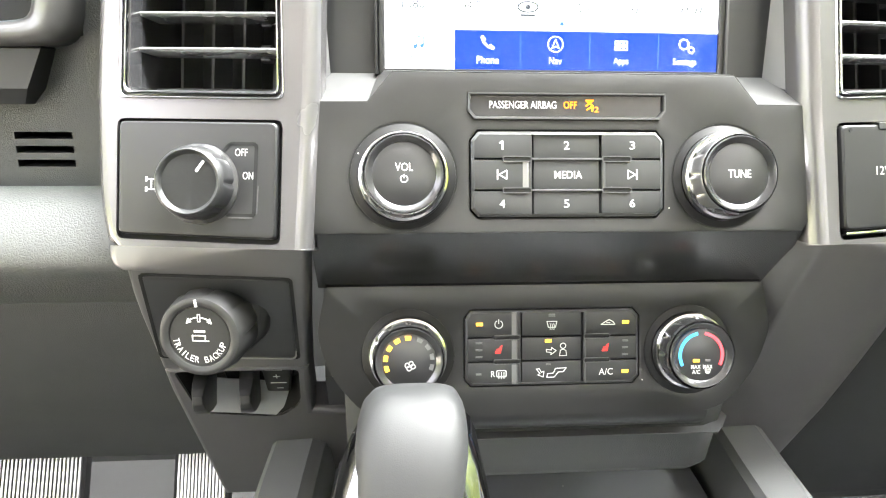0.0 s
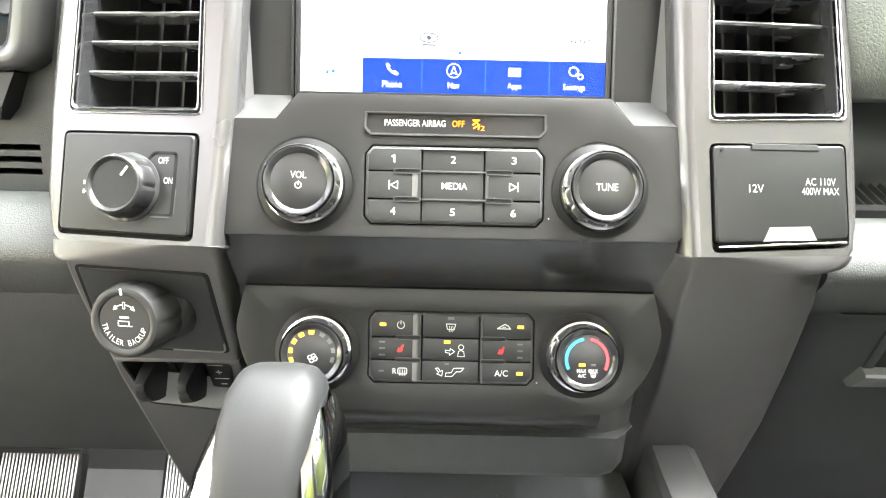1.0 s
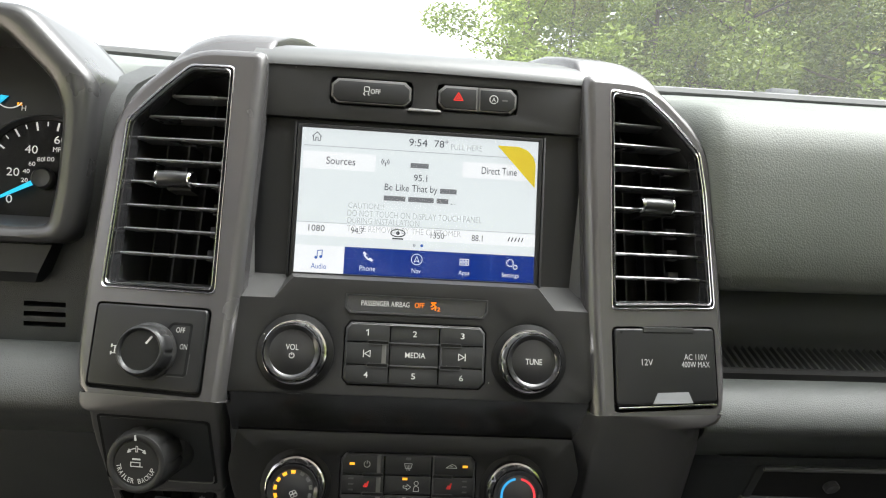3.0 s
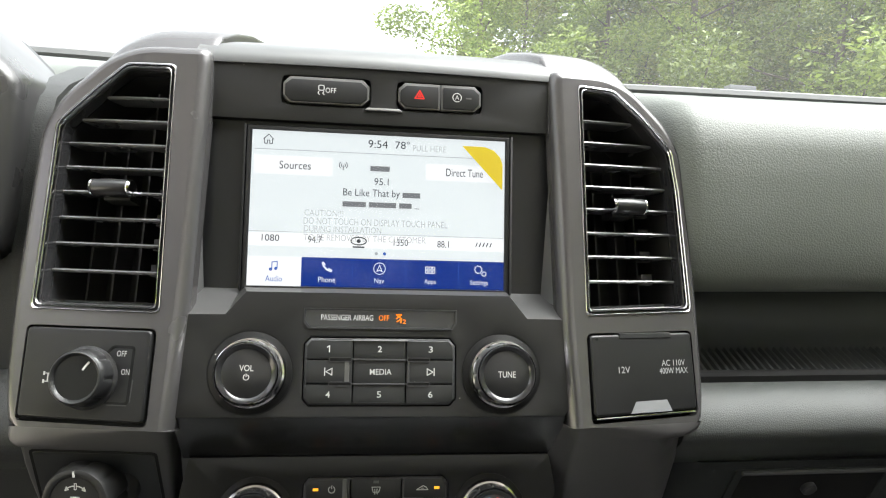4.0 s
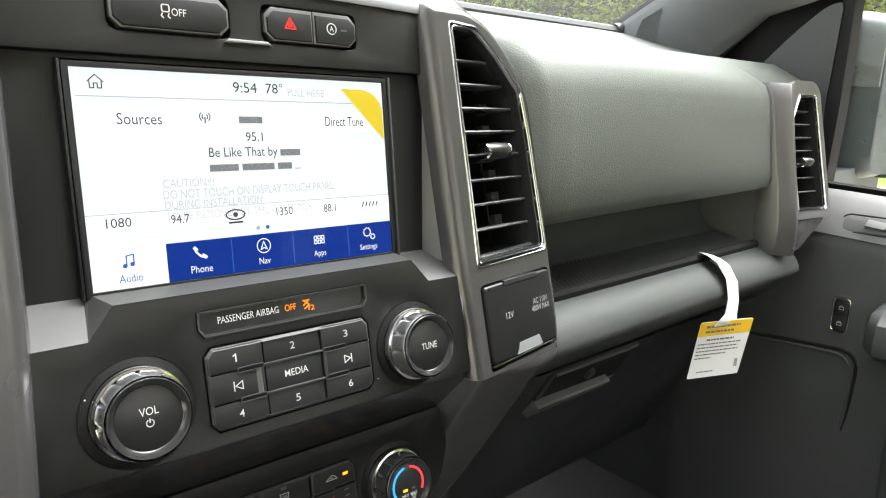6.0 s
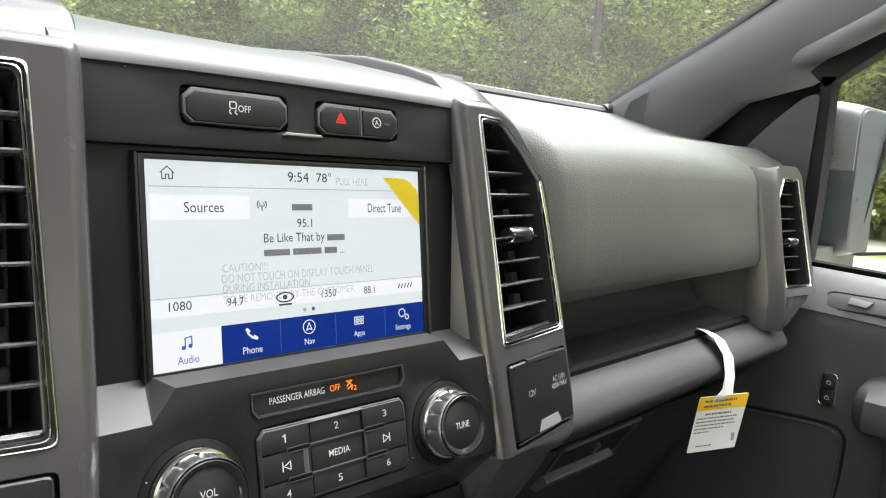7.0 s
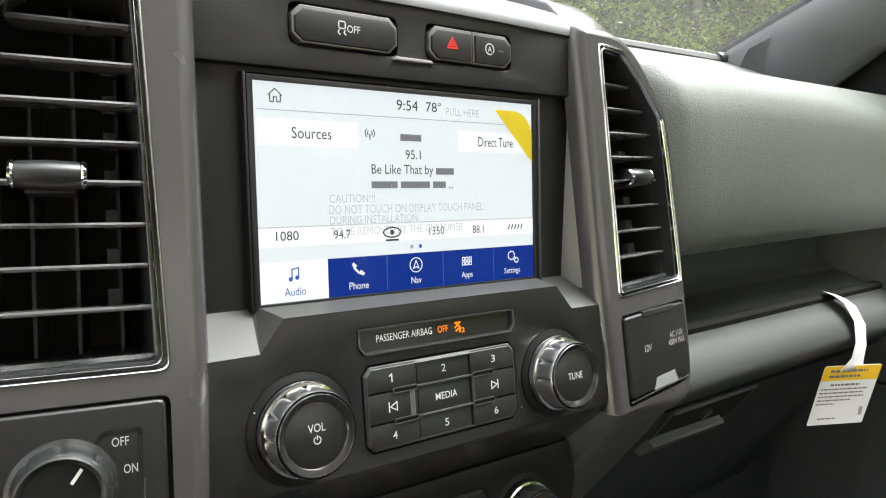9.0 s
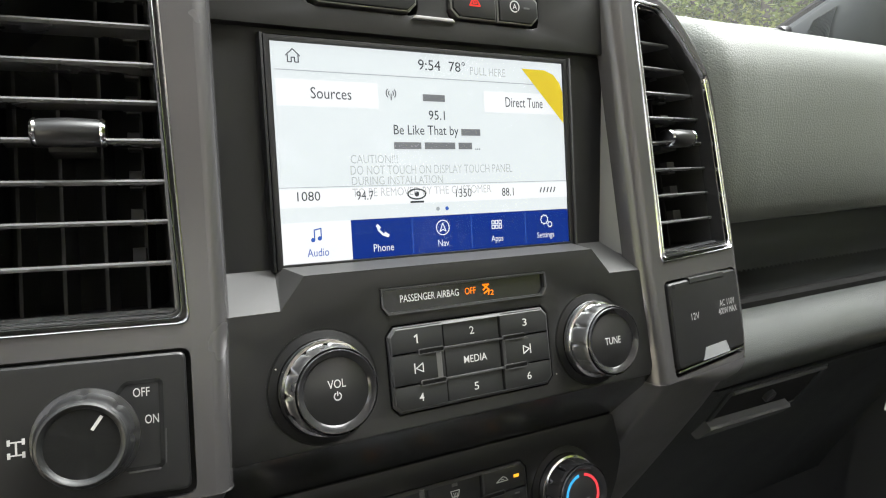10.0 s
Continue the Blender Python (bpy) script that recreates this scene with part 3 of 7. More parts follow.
for r in range(3):
    for c in range(3):
        x0, x1, y1, y0 = cols[c] + 0.00025, cols[c + 1] - 0.00025, rows[r] - 0.00025, rows[r + 1] + 0.00025
        k = 0.0042
        pts = [(x0, y0), (x1, y0), (x1, y1), (x0, y1)]
        if (r, c) == (0, 0): pts = [(x0, y0), (x1, y0), (x1, y1), (x0 + k, y1), (x0, y1 - k)]
        if (r, c) == (0, 2): pts = [(x0, y0), (x1, y0), (x1, y1 - k), (x1 - k, y1), (x0, y1)]
        if (r, c) == (2, 0): pts = [(x0, y0 + k), (x0 + k, y0), (x1, y0), (x1, y1), (x0, y1)]
        if (r, c) == (2, 2): pts = [(x0, y0), (x1 - k, y0), (x1, y0 + k), (x1, y1), (x0, y1)]
        top = 0.0012 if c != 1 else 0.0004
        key = key_cap(radio, pts, top)
        mx, my = (x0 + x1) / 2, (y0 + y1) / 2
        wd = words[r][c]
        if wd == "MEDIA":
            lettering(wd, mx + 0.0008, my, 0.0137, 0.0036, top + 0.00012, WHITE, key)
        elif wd in ("prev", "next"):
            d = 1 if wd == "next" else -1
            bm = bm_new()
            stroke(bm, [(mx - d * 0.0022, my - 0.0021), (mx - d * 0.0022, my + 0.0021), (mx + d * 0.0016, my)], 0.0005, top, top + 0.00012, True)
            stroke(bm, [(mx + d * 0.0023, my - 0.0023), (mx + d * 0.0023, my + 0.0023)], 0.0006, top, top + 0.00012)
            part("skip_icon", bm, WHITE, key)
        elif wd == "1":
            bm = bm_new()
            stroke(bm, [(mx - 0.0011, my + 0.0010), (mx + 0.0002, my + 0.0018), (mx + 0.0002, my - 0.0020)], 0.0007, top, top + 0.00012)
            part("lettering", bm, WHITE, key)
        else:
            lettering(wd, mx, my, 0.0027, 0.0039, top + 0.00012, WHITE, key)
for y in (0.0056, -0.0096):
    bm = bm_new()
    plate(bm, box_pts(-0.0170, y - 0.0005, 0.0200, y + 0.0005), -0.002, 0.0013, bevel=0.0002)
    part("slot_line", bm, EDGE, radio)
    for x0, x1 in ((-0.0305, -0.0160), (0.0187, 0.0335)):
        slot_bar(radio, x0, x1, y)
# highlight put into the colour: left ridge bright, right one dim
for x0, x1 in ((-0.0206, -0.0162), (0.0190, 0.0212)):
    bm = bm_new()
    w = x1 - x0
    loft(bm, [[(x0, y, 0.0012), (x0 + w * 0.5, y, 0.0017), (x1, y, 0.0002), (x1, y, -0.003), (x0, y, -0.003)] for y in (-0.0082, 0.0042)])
    part("ridge", bm, EDGEGLINT if x0 < 0 else EDGE, radio, "ridge beside the media button, painted with a highlight")

vol, top = grip_knob(radio, -0.0785, -0.003)
lettering("VOL", -0.0785, 0.0002, 0.0082, 0.0037, top + 0.0001, WHITE, vol)
bm = bm_new()
power_icon(bm, -0.0785, -0.0052, 0.0016, top, 0.0005)
part("power_icon", bm, WHITE, vol)
tune, top = grip_knob(radio, 0.0805, -0.003)
lettering("TUNE", 0.0805, -0.0030, 0.0112, 0.0038, top + 0.0001, WHITE, tune)

# ---- climate panel ----
climate = thing("climate_panel", CLIMATE_POSE, "black climate control panel with two dials and nine buttons", "climate panel")
ccl = [(-0.0462, 0.0175), (-0.0425, 0.0221), (0.0475, 0.0221), (0.0514, 0.0175), (0.0514, -0.0160), (0.0475, -0.0204), (-0.0425, -0.0204), (-0.0462, -0.0160)]
bm = bm_new()
outline = rounded([(-0.0980, -0.0365), (0.0990, -0.0365), (0.1190, -0.0120), (0.1265, 0.0100), (0.1215, 0.0350), (-0.1195, 0.0350), (-0.1245, 0.0100), (-0.1180, -0.0120)], [0.02, 0.02, 0.012, 0.006, 0.002, 0.002, 0.006, 0.012], 5)
plate(bm, outline, -0.020, 0.0, holes=[list(reversed(ccl)), circle(-0.0760, -0.002, 0.0252, 40), circle(0.0790, -0.002, 0.0252, 40)], bevel=0.0016)
part("fascia", bm, BLACK, climate)
bm = bm_new()
plate(bm, box_pts(-0.05, -0.024, 0.056, 0.026), -0.018, -0.0062)
part("backing", bm, GAP, climate)
for x in (-0.0760, 0.0790):
    bm = bm_new()
    lathe(bm, [(0.0254, -0.0003), (0.0246, -0.0012), (0.0215, -0.0022), (0.0005, -0.0024), (0.0005, -0.008), (0.0254, -0.008)], (x, -0.002), 48)
    part("knob_dish", bm, DISH, climate)
bevel_rim(climate, list(reversed(ccl)))
# curved lower lip and the storage bin lip under the panel
bm = bm_new()
rings = []
for f in np.linspace(0, 1, 9):
    a = f * math.pi / 2
    sh = 0.018 * (1 - math.cos(a))
    rings.append([(x * (1 - sh * 1.2), y + 0.000, z) for x, y, z in [(px, -0.0365 - 0.012 * math.sin(a), -0.001 - 0.02 * (1 - math.cos(a))) for px in np.linspace(-0.090, 0.091, 14)]])
loft(bm, rings, closed=False)
part("lower_lip", bm, BLACK, climate)

cols, rows = [-0.0455, -0.0146, 0.0192, 0.0507], [0.0214, 0.0066, -0.0066, -0.0197]
zt = 0.0011


def lamp(parent, x, y, lit, w=0.0036, h=0.0017, z=zt):
    bm = bm_new()
    plate(bm, box_pts(x - w / 2, y - h / 2, x + w / 2, y + h / 2), z - 0.0003, z + 0.00025, bevel=0.0001)
    return part("indicator_lamp", bm, AMBER if lit else UNLIT, parent, "lit amber lamp" if lit else "")


def seat_icon(bm, x, y, z):
    stroke(bm, [(x - 0.0018, y - 0.0016), (x + 0.0007, y - 0.0016), (x + 0.0016, y + 0.0022)], 0.0006, z, z + 0.00012)
    stroke(bm, [(x - 0.0018, y - 0.0008), (x + 0.0003, y - 0.0008), (x + 0.0008, y + 0.0018)], 0.0003, z, z + 0.00012)
    for d in (-0.0012, -0.0004, 0.0004):
        stroke(bm, [(x + d, y - 0.0006), (x + d + 0.0002, y + 0.0006)], 0.0003, z, z + 0.00012)


def screen_icon(bm, x, y, z, s=1.0):
    stroke(bm, [(x - 0.0024 * s, y + 0.0018 * s), (x + 0.0024 * s, y + 0.0018 * s), (x + 0.0017 * s, y - 0.0010 * s), (x - 0.0017 * s, y - 0.0010 * s)], 0.0004 * s, z, z + 0.00012, True)
    for d in (-0.0009, 0.0, 0.0009):
        stroke(bm, [(x + d * s, y + 0.0008 * s), (x + (d + 0.0003) * s, y - 0.0004 * s), (x + d * s, y - 0.0022 * s)], 0.0003 * s, z, z + 0.00012)


for r in range(3):
    for c in range(3):
        x0, x1, y1, y0 = cols[c] + 0.00025, cols[c + 1] - 0.00025, rows[r] - 0.00025, rows[r + 1] + 0.00025
        k = 0.0042
        pts = [(x0, y0), (x1, y0), (x1, y1), (x0, y1)]
        if (r, c) == (0, 0): pts = [(x0, y0), (x1, y0), (x1, y1), (x0 + k, y1), (x0, y1 - k)]
        if (r, c) == (0, 2): pts = [(x0, y0), (x1, y0), (x1, y1 - k), (x1 - k, y1), (x0, y1)]
        if (r, c) == (2, 0): pts = [(x0, y0 + k), (x0 + k, y0), (x1, y0), (x1, y1), (x0, y1)]
        if (r, c) == (2, 2): pts = [(x0, y0), (x1 - k, y0), (x1, y0 + k), (x1, y1), (x0, y1)]
        top = zt if c != 1 else 0.0004
        key = key_cap(climate, pts, top)
        mx, my = (x0 + x1) / 2, (y0 + y1) / 2
        bm = bm_new()
        col = WHITE
        if (r, c) == (0, 0):
            power_icon(bm, mx + 0.0030, my - 0.0002, 0.0021, top, 0.0005)
            lamp(key, mx - 0.0075, my, True, z=top)
        elif (r, c) == (0, 1):
            screen_icon(bm, mx, my - 0.0012, top, 1.15)
            lamp(key, mx, my + 0.0042, False, z=top)
        elif (r, c) == (0, 2):
            stroke(bm, [(mx - 0.0055, my - 0.0012), (mx - 0.0030, my + 0.0004), (mx - 0.0010, my + 0.0014), (mx + 0.0010, my + 0.0004), (mx + 0.0022, my - 0.0012)], 0.0005, top, top + 0.00012, True)
            stroke(bm, [(mx - 0.0025, my - 0.0002), (mx - 0.0005, my - 0.0002)], 0.0004, top, top + 0.00012)
            lamp(key, mx + 0.0082, my, True, z=top)
        elif (r, c) == (1, 0):
            col = REDLIT
            seat_icon(bm, mx + 0.0030, my, top)
            for d in (0.0038, 0.0, -0.0038):
                lamp(key, mx - 0.0078, my + d, False, 0.0036, 0.0010, top)
        elif (r, c) == (1, 1):
            stroke(bm, [(mx - 0.0030, my - 0.0018), (mx - 0.0004, my - 0.0022), (mx - 0.0006, my - 0.0034), (mx + 0.0024, my - 0.0012), (mx - 0.0002, my + 0.0006), (mx - 0.0003, my - 0.0008), (mx - 0.0030, my - 0.0004)], 0.0004, top, top + 0.00012, True)
            stroke(bm, arc(mx + 0.0062, my + 0.0014, 0.0015, 0, 360, 12), 0.0004, top, top + 0.00012)
            stroke(bm, [(mx + 0.0042, my - 0.0040), (mx + 0.0048, my - 0.0010), (mx + 0.0062, my - 0.0004), (mx + 0.0078, my - 0.0012), (mx + 0.0082, my - 0.0040)], 0.0004, top, top + 0.00012, True)
            lamp(key, mx - 0.0020, my + 0.0043, True, z=top)
        elif (r, c) == (1, 2):
            col = REDLIT
            seat_icon(bm, mx - 0.0030, my, top)
            for d in (0.0038, 0.0, -0.0038):
                lamp(key, mx + 0.0080, my + d, False, 0.0032, 0.0010, top)
        elif (r, c) == (2, 0):
            lettering("R", mx - 0.0002, my, 0.0022, 0.0032, top + 0.00012, WHITE, key)
            stroke(bm, rounded(box_pts(mx + 0.0018, my - 0.0016, mx + 0.0070, my + 0.0018), 0.0008, 2), 0.0005, top, top + 0.00012, True)
            for d in (0.0030, 0.0044, 0.0058):
                stroke(bm, [(mx + d, my + 0.0008), (mx + d, my - 0.0026)], 0.0004, top, top + 0.00012)
            lamp(key, mx - 0.0080, my, False, 0.0030, 0.0010, top)
        elif (r, c) == (2, 1):
            stroke(bm, [(mx - 0.0086, my + 0.0020), (mx - 0.0070, my + 0.0022), (mx - 0.0058, my + 0.0002), (mx - 0.0044, my + 0.0008), (mx - 0.0048, my - 0.0024), (mx - 0.0078, my - 0.0012), (mx - 0.0066, my - 0.0004)], 0.0004, top, top + 0.00012, True)
            stroke(bm, [(mx - 0.0028, my - 0.0026), (mx + 0.0012, my - 0.0026), (mx + 0.0036, my + 0.0002), (mx + 0.0062, my + 0.0002), (mx + 0.0080, my + 0.0024), (mx + 0.0020, my + 0.0022), (mx + 0.0008, my - 0.0004), (mx - 0.0024, my - 0.0006)], 0.0004, top, top + 0.00012, True)
            lamp(key, mx - 0.0020, my + 0.0046, False, 0.0026, 0.0009, top)
        else:
            lettering("A/C", mx - 0.0028, my, 0.0078, 0.0036, top + 0.00012, WHITE, key)
            lamp(key, mx + 0.0080, my, True, z=top)
        if len(bm.verts):
            part("icon", bm, col, key)
        else:
            bm.free()
for y in (0.0066, -0.0066):
    for x0, x1 in ((-0.0300, -0.0150), (0.0196, 0.0345)):
        slot_bar(climate, x0, x1, y)
# the same painted highlights beside the middle column
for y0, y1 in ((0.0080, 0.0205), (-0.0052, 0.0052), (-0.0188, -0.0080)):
    for x0, x1, mt in ((-0.0200, -0.0154, EDGEGLINT), (0.0199, 0.0216, EDGE)):
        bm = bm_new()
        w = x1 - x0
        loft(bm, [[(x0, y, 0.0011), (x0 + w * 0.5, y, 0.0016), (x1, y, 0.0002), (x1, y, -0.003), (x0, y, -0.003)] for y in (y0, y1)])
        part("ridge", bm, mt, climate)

fan, top = grip_knob(climate, -0.0760, -0.002, 0.0205, 0.0180, 0.0174)
bm = bm_new()
for a in (-10, 70, 160, 250):
    stroke(bm, arc(-0.0755 + 0.0015 * math.cos(radians(a)), -0.0045 + 0.0013 * math.sin(radians(a)), 0.0012, 0, 360, 10), 0.0004, top, top + 0.00012)
part("fan_icon", bm, WHITE, fan)
for i, a in enumerate((198, 172, 146, 120, 92, 62, 36, 10, -16)):
    bm = bm_new()
    band(bm, -0.0760, -0.002, 0.0110, 0.0131, a - 7, a + 7, top - 0.0002, top + 0.00015, 3)
    part("fan_segment", bm, AMBER if i < 5 else UNLIT, fan, "lit amber segment" if i < 5 else "")
temp, top = grip_knob(climate, 0.0790, -0.002, 0.0205, 0.0180, 0.0174)
bm = bm_new()
band(bm, 0.0790, -0.002, 0.0108, 0.0124, 100, 208, top - 0.0002, top + 0.00015, 22)
part("cold_arc", bm, BLUEARC, temp, "blue arc")
bm = bm_new()
band(bm, 0.0790, -0.002, 0.0108, 0.0124, -28, 80, top - 0.0002, top + 0.00015, 22)
part("hot_arc", bm, REDARC, temp, "red arc")
lettering("MAX", 0.0760, -0.0083, 0.0052, 0.0021, top + 0.0001, WHITE, temp)
lettering("A/C", 0.0762, -0.0110, 0.0044, 0.0021, top + 0.0001, WHITE, temp)
lettering("MAX", 0.0826, -0.0083, 0.0052, 0.0021, top + 0.0001, WHITE, temp)
bm = bm_new()
screen_icon(bm, 0.0826, -0.0108, top, 0.62)
part("defrost_icon", bm, WHITE, temp)
lamp(temp, 0.0763, -0.0050, True, 0.0034, 0.0016, top)
lamp(temp, 0.0826, -0.0050, False, 0.0028, 0.0011, top)

# ---- header switches ----
for name, x0, x1, lab in (("traction_switch", -0.0675, -0.0095, "charcoal traction control switch"), ("hazard_switch", 0.0105, 0.0398, "charcoal hazard warning switch with a red triangle"), ("stop_start_switch", 0.0402, 0.0685, "charcoal engine stop start switch")):
    sw = thing(name, SCREEN_POSE @ Matrix.Translation(((x0 + x1) / 2, 0.1335, 0)), lab + " on the header strip", "switch", "header switches")
    h, w, k = 0.0090, (x1 - x0) / 2, 0.0045
    left, right = (k if name != "stop_start_switch" else 0.0), (k if name != "hazard_switch" else 0.0)
    pts = [(-w + left, -h), (w - right, -h)] + ([(w, -h + k), (w, h - k), (w - k, h)] if right else [(w, h)]) + ([(-w + k, h), (-w, h - k), (-w, -h + k)] if left else [(-w, h)])
    # rim lighter than the cap, standing for light caught on its chamfer
    bm = bm_new()
    plate(bm, pts, -0.008, 0.0012, bevel=0.0005)
    part("rim", bm, EDGEGLINT, sw, "rim painted lighter as an edge highlight")
    bm = bm_new()
    ins = [(x * (1 - 0.0013 / w), -0.0006 + y * 0.84) for x, y in pts]
    plate(bm, ins, -0.006, 0.0026, bevel=0.0010)
    cap = part("cap", bm, PLATE, sw)
    z = 0.0027
    if name == "traction_switch":
        bm = bm_new()
        stroke(bm, rounded(box_pts(-0.0052, -0.0002, -0.0016, 0.0032), 0.0008, 2), 0.0006, z, z + 0.00012, True)
        stroke(bm, [(-0.0050, -0.0010), (-0.0056, -0.0022), (-0.0046, -0.0032)], 0.0006, z, z + 0.00012)
        stroke(bm, [(-0.0018, -0.0010), (-0.0024, -0.0022), (-0.0014, -0.0032)], 0.0006, z, z + 0.00012)
        part("skid_icon", bm, WHITE, cap)
        lettering("OFF", 0.0030, 0.0, 0.0072, 0.0036, z + 0.00012, WHITE, cap)
    elif name == "hazard_switch":
        bm = bm_new()
        stroke(bm, [(-0.0032, -0.0020), (0.0032, -0.0020), (0.0, 0.0036)], 0.0008, z, z + 0.00012, True)
        stroke(bm, [(-0.0012, -0.0008), (0.0012, -0.0008), (0.0, 0.0014)], 0.0006, z, z + 0.00012, True)
        part("warning_triangle", bm, REDLIT, cap, "red triangle")
    else:
        bm = bm_new()
        stroke(bm, arc(-0.0030, 0.0002, 0.0030, -40, 300, 18), 0.0006, z, z + 0.00012)
        part("circle_icon", bm, WHITE, cap)
        lettering("A", -0.0030, 0.0002, 0.0028, 0.0030, z + 0.00012, WHITE, cap)
        bm = bm_new()
        plate(bm, box_pts(0.0032, -0.0006, 0.0072, 0.0004), z, z + 0.0001)
        part("faint_mark", bm, UNLIT, cap)

# ---- touchscreen ----
screen = thing("touchscreen", SCREEN_POSE, "lit touchscreen showing the radio page, set in the dash", "touchscreen")
SW, SH = 0.174, 0.1055
bm = bm_new()
plate(bm, box_pts(-0.0900, -0.0025, 0.0900, 0.1080), -0.012, -0.0006, holes=[box_pts(-0.0868, 0.0002, 0.0868, SH - 0.0002)], bevel=0.0006)
part("bezel", bm, BEZEL, screen)
for s in (-1, 1):
    bm = bm_new()
    plate(bm, box_pts(s * 0.0912 - 0.0007, -0.003, s * 0.0912 + 0.0007, 0.1085), -0.008, 0.0004, bevel=0.0004)
    part("side_bead", bm, BEZEL if s < 0 else EDGE, screen)


def su(u):
    return (u - 0.105 * u * (1 - u) - 0.5) * SW


def sv(v):
    return (1 - v) * SH


def flat(name, pts, z, mat, parent, label=""):
    bm = bm_new()
    plate(bm, pts, z - 0.0001, z)
    return part(name, bm, mat, parent, label)


def urect(u0, v0, u1, v1):
    return box_pts(su(u0), sv(v1), su(u1), sv(v0))


disp = flat("display", urect(0, 0, 1, 1), -0.0020, SCREENWHITE, screen, "glowing white display")
flat("source_tile", urect(0.012, 0.165, 0.345, 0.62), -0.0018, SCREENWHITE, disp)
flat("source_button", urect(0.012, 0.165, 0.335, 0.285), -0.0017, SCREENTILE, disp)
flat("tune_button", urect(0.70, 0.175, 0.988, 0.285), -0.0017, SCREENTILE, disp)
flat("preset_row", urect(0.0, 0.660, 1, 0.745), -0.0018, SCREENTILE, disp)
flat("divider", urect(0.012, 0.124, 0.99, 0.128), -0.0016, SCREENLINE, disp)
flat("divider", urect(0.0, 0.652, 1, 0.655), -0.0016, SCREENLINE, disp)
flat("menu_bar", urect(0.222, 0.812, 1, 1), -0.0017, SCREENBLUE, disp, "dark blue menu bar")
flat("audio_tab", urect(0.0, 0.812, 0.2215, 1), -0.0017, SCREENTILE, disp)
for u in (0.425, 0.632, 0.832):
    flat("tab_line", urect(u - 0.0012, 0.82, u + 0.0012, 0.99), -0.0016, SCREENBLUETEXT, disp)
Z = -0.0015
for body, u, v, w, h, mt in (("9:54", 0.512, 0.062, 0.077, 0.052, SCREENTEXT), ("78°", 0.608, 0.060, 0.058, 0.052, SCREENTEXT), ("Sources", 0.183, 0.224, 0.120, 0.052, SCREENTEXT), ("Direct Tune", 0.848, 0.228, 0.150, 0.052, SCREENTEXT),
                             ("95.1", 0.529, 0.309, 0.056, 0.046, SCREENTEXT), ("Be Like That by", 0.492, 0.392, 0.222, 0.062, SCREENTEXT), ("...", 0.668, 0.478, 0.018, 0.008, SCREENTEXT),
                             ("1080", 0.093, 0.694, 0.066, 0.043, SCREENTEXT), ("94.7", 0.273, 0.698, 0.054, 0.043, SCREENTEXT), ("1350", 0.610, 0.702, 0.057, 0.043, SCREENTEXT), ("88.1", 0.771, 0.705, 0.046, 0.043, SCREENTEXT),
                             ("Audio", 0.112, 0.952, 0.063, 0.037, SCREENBLUETEXT), ("Phone", 0.325, 0.952, 0.065, 0.036, SCREENICON), ("Nav", 0.530, 0.952, 0.038, 0.034, SCREENICON), ("Apps", 0.724, 0.954, 0.046, 0.042, SCREENICON), ("Settings", 0.908, 0.954, 0.072, 0.042, SCREENICON)):
    lettering(body, su(u), sv(v), w * SW, h * SH, Z, mt, disp)
# names of people stand as plain bars
for u0, u1, v in ((0.484, 0.560, 0.224), (0.612, 0.680, 0.392), (0.378, 0.470, 0.462), (0.482, 0.588, 0.462), (0.600, 0.648, 0.462)):
    flat("text_bar", urect(u0, v - 0.017, u1, v + 0.017), Z, SCREENBAR, disp)
bm = bm_new()
x, y = su(0.07), sv(0.060)
stroke(bm, [(x - 0.0034, y - 0.0002), (x, y + 0.0030), (x + 0.0034, y - 0.0002)], 0.0005, Z - 0.0001, Z)
stroke(bm, [(x - 0.0026, y), (x - 0.0026, y - 0.0032), (x - 0.0008, y - 0.0032), (x - 0.0008, y - 0.0010), (x + 0.0008, y - 0.0010), (x + 0.0008, y - 0.0032), (x + 0.0026, y - 0.0032), (x + 0.0026, y)], 0.0005, Z - 0.0001, Z)
part("home_icon", bm, SCREENTEXT, disp)
bm = bm_new()
x, y = su(0.377), sv(0.214)
stroke(bm, [(x, y), (x, y - 0.0028)], 0.0006, Z - 0.0001, Z)
for q in (0.0014, 0.0027):
    stroke(bm, arc(x, y + 0.0004, q, -45, 45, 6), 0.0005, Z - 0.0001, Z)
    stroke(bm, arc(x, y + 0.0004, q, 135, 225, 6), 0.0005, Z - 0.0001, Z)
part("antenna_icon", bm, SCREENTEXT, disp)
# station marks drawn as plain shapes
bm = bm_new()
x, y = su(0.446), sv(0.700)
stroke(bm, [(x + 0.0052 * math.cos(a), y + 0.0026 * math.sin(a)) for a in np.linspace(0, 2 * math.pi, 20)], 0.0008, Z - 0.0001, Z)
plate(bm, circle(x, y, 0.0014, 10), Z - 0.0001, Z)
plate(bm, box_pts(x - 0.0040, y - 0.0046, x + 0.0040, y - 0.0036), Z - 0.0001, Z)
part("station_mark", bm, SCREENTEXT, disp)
bm = bm_new()
x = su(0.923)
for i in range(5):
    stroke(bm, [(x - 0.0055 + 0.0025 * i, y - 0.0014), (x - 0.0045 + 0.0025 * i, y + 0.0012)], 0.0007, Z - 0.0001, Z)
part("station_mark", bm, SCREENTEXT, disp)
flat("page_dot", circle(su(0.516), sv(0.778), 0.0011, 12), Z, SCREENLINE, disp)
flat("page_dot", circle(su(0.548), sv(0.778), 0.0011, 12), Z, SCREENBLUETEXT, disp)
bm = bm_new()
x, y = su(0.112), sv(0.875)
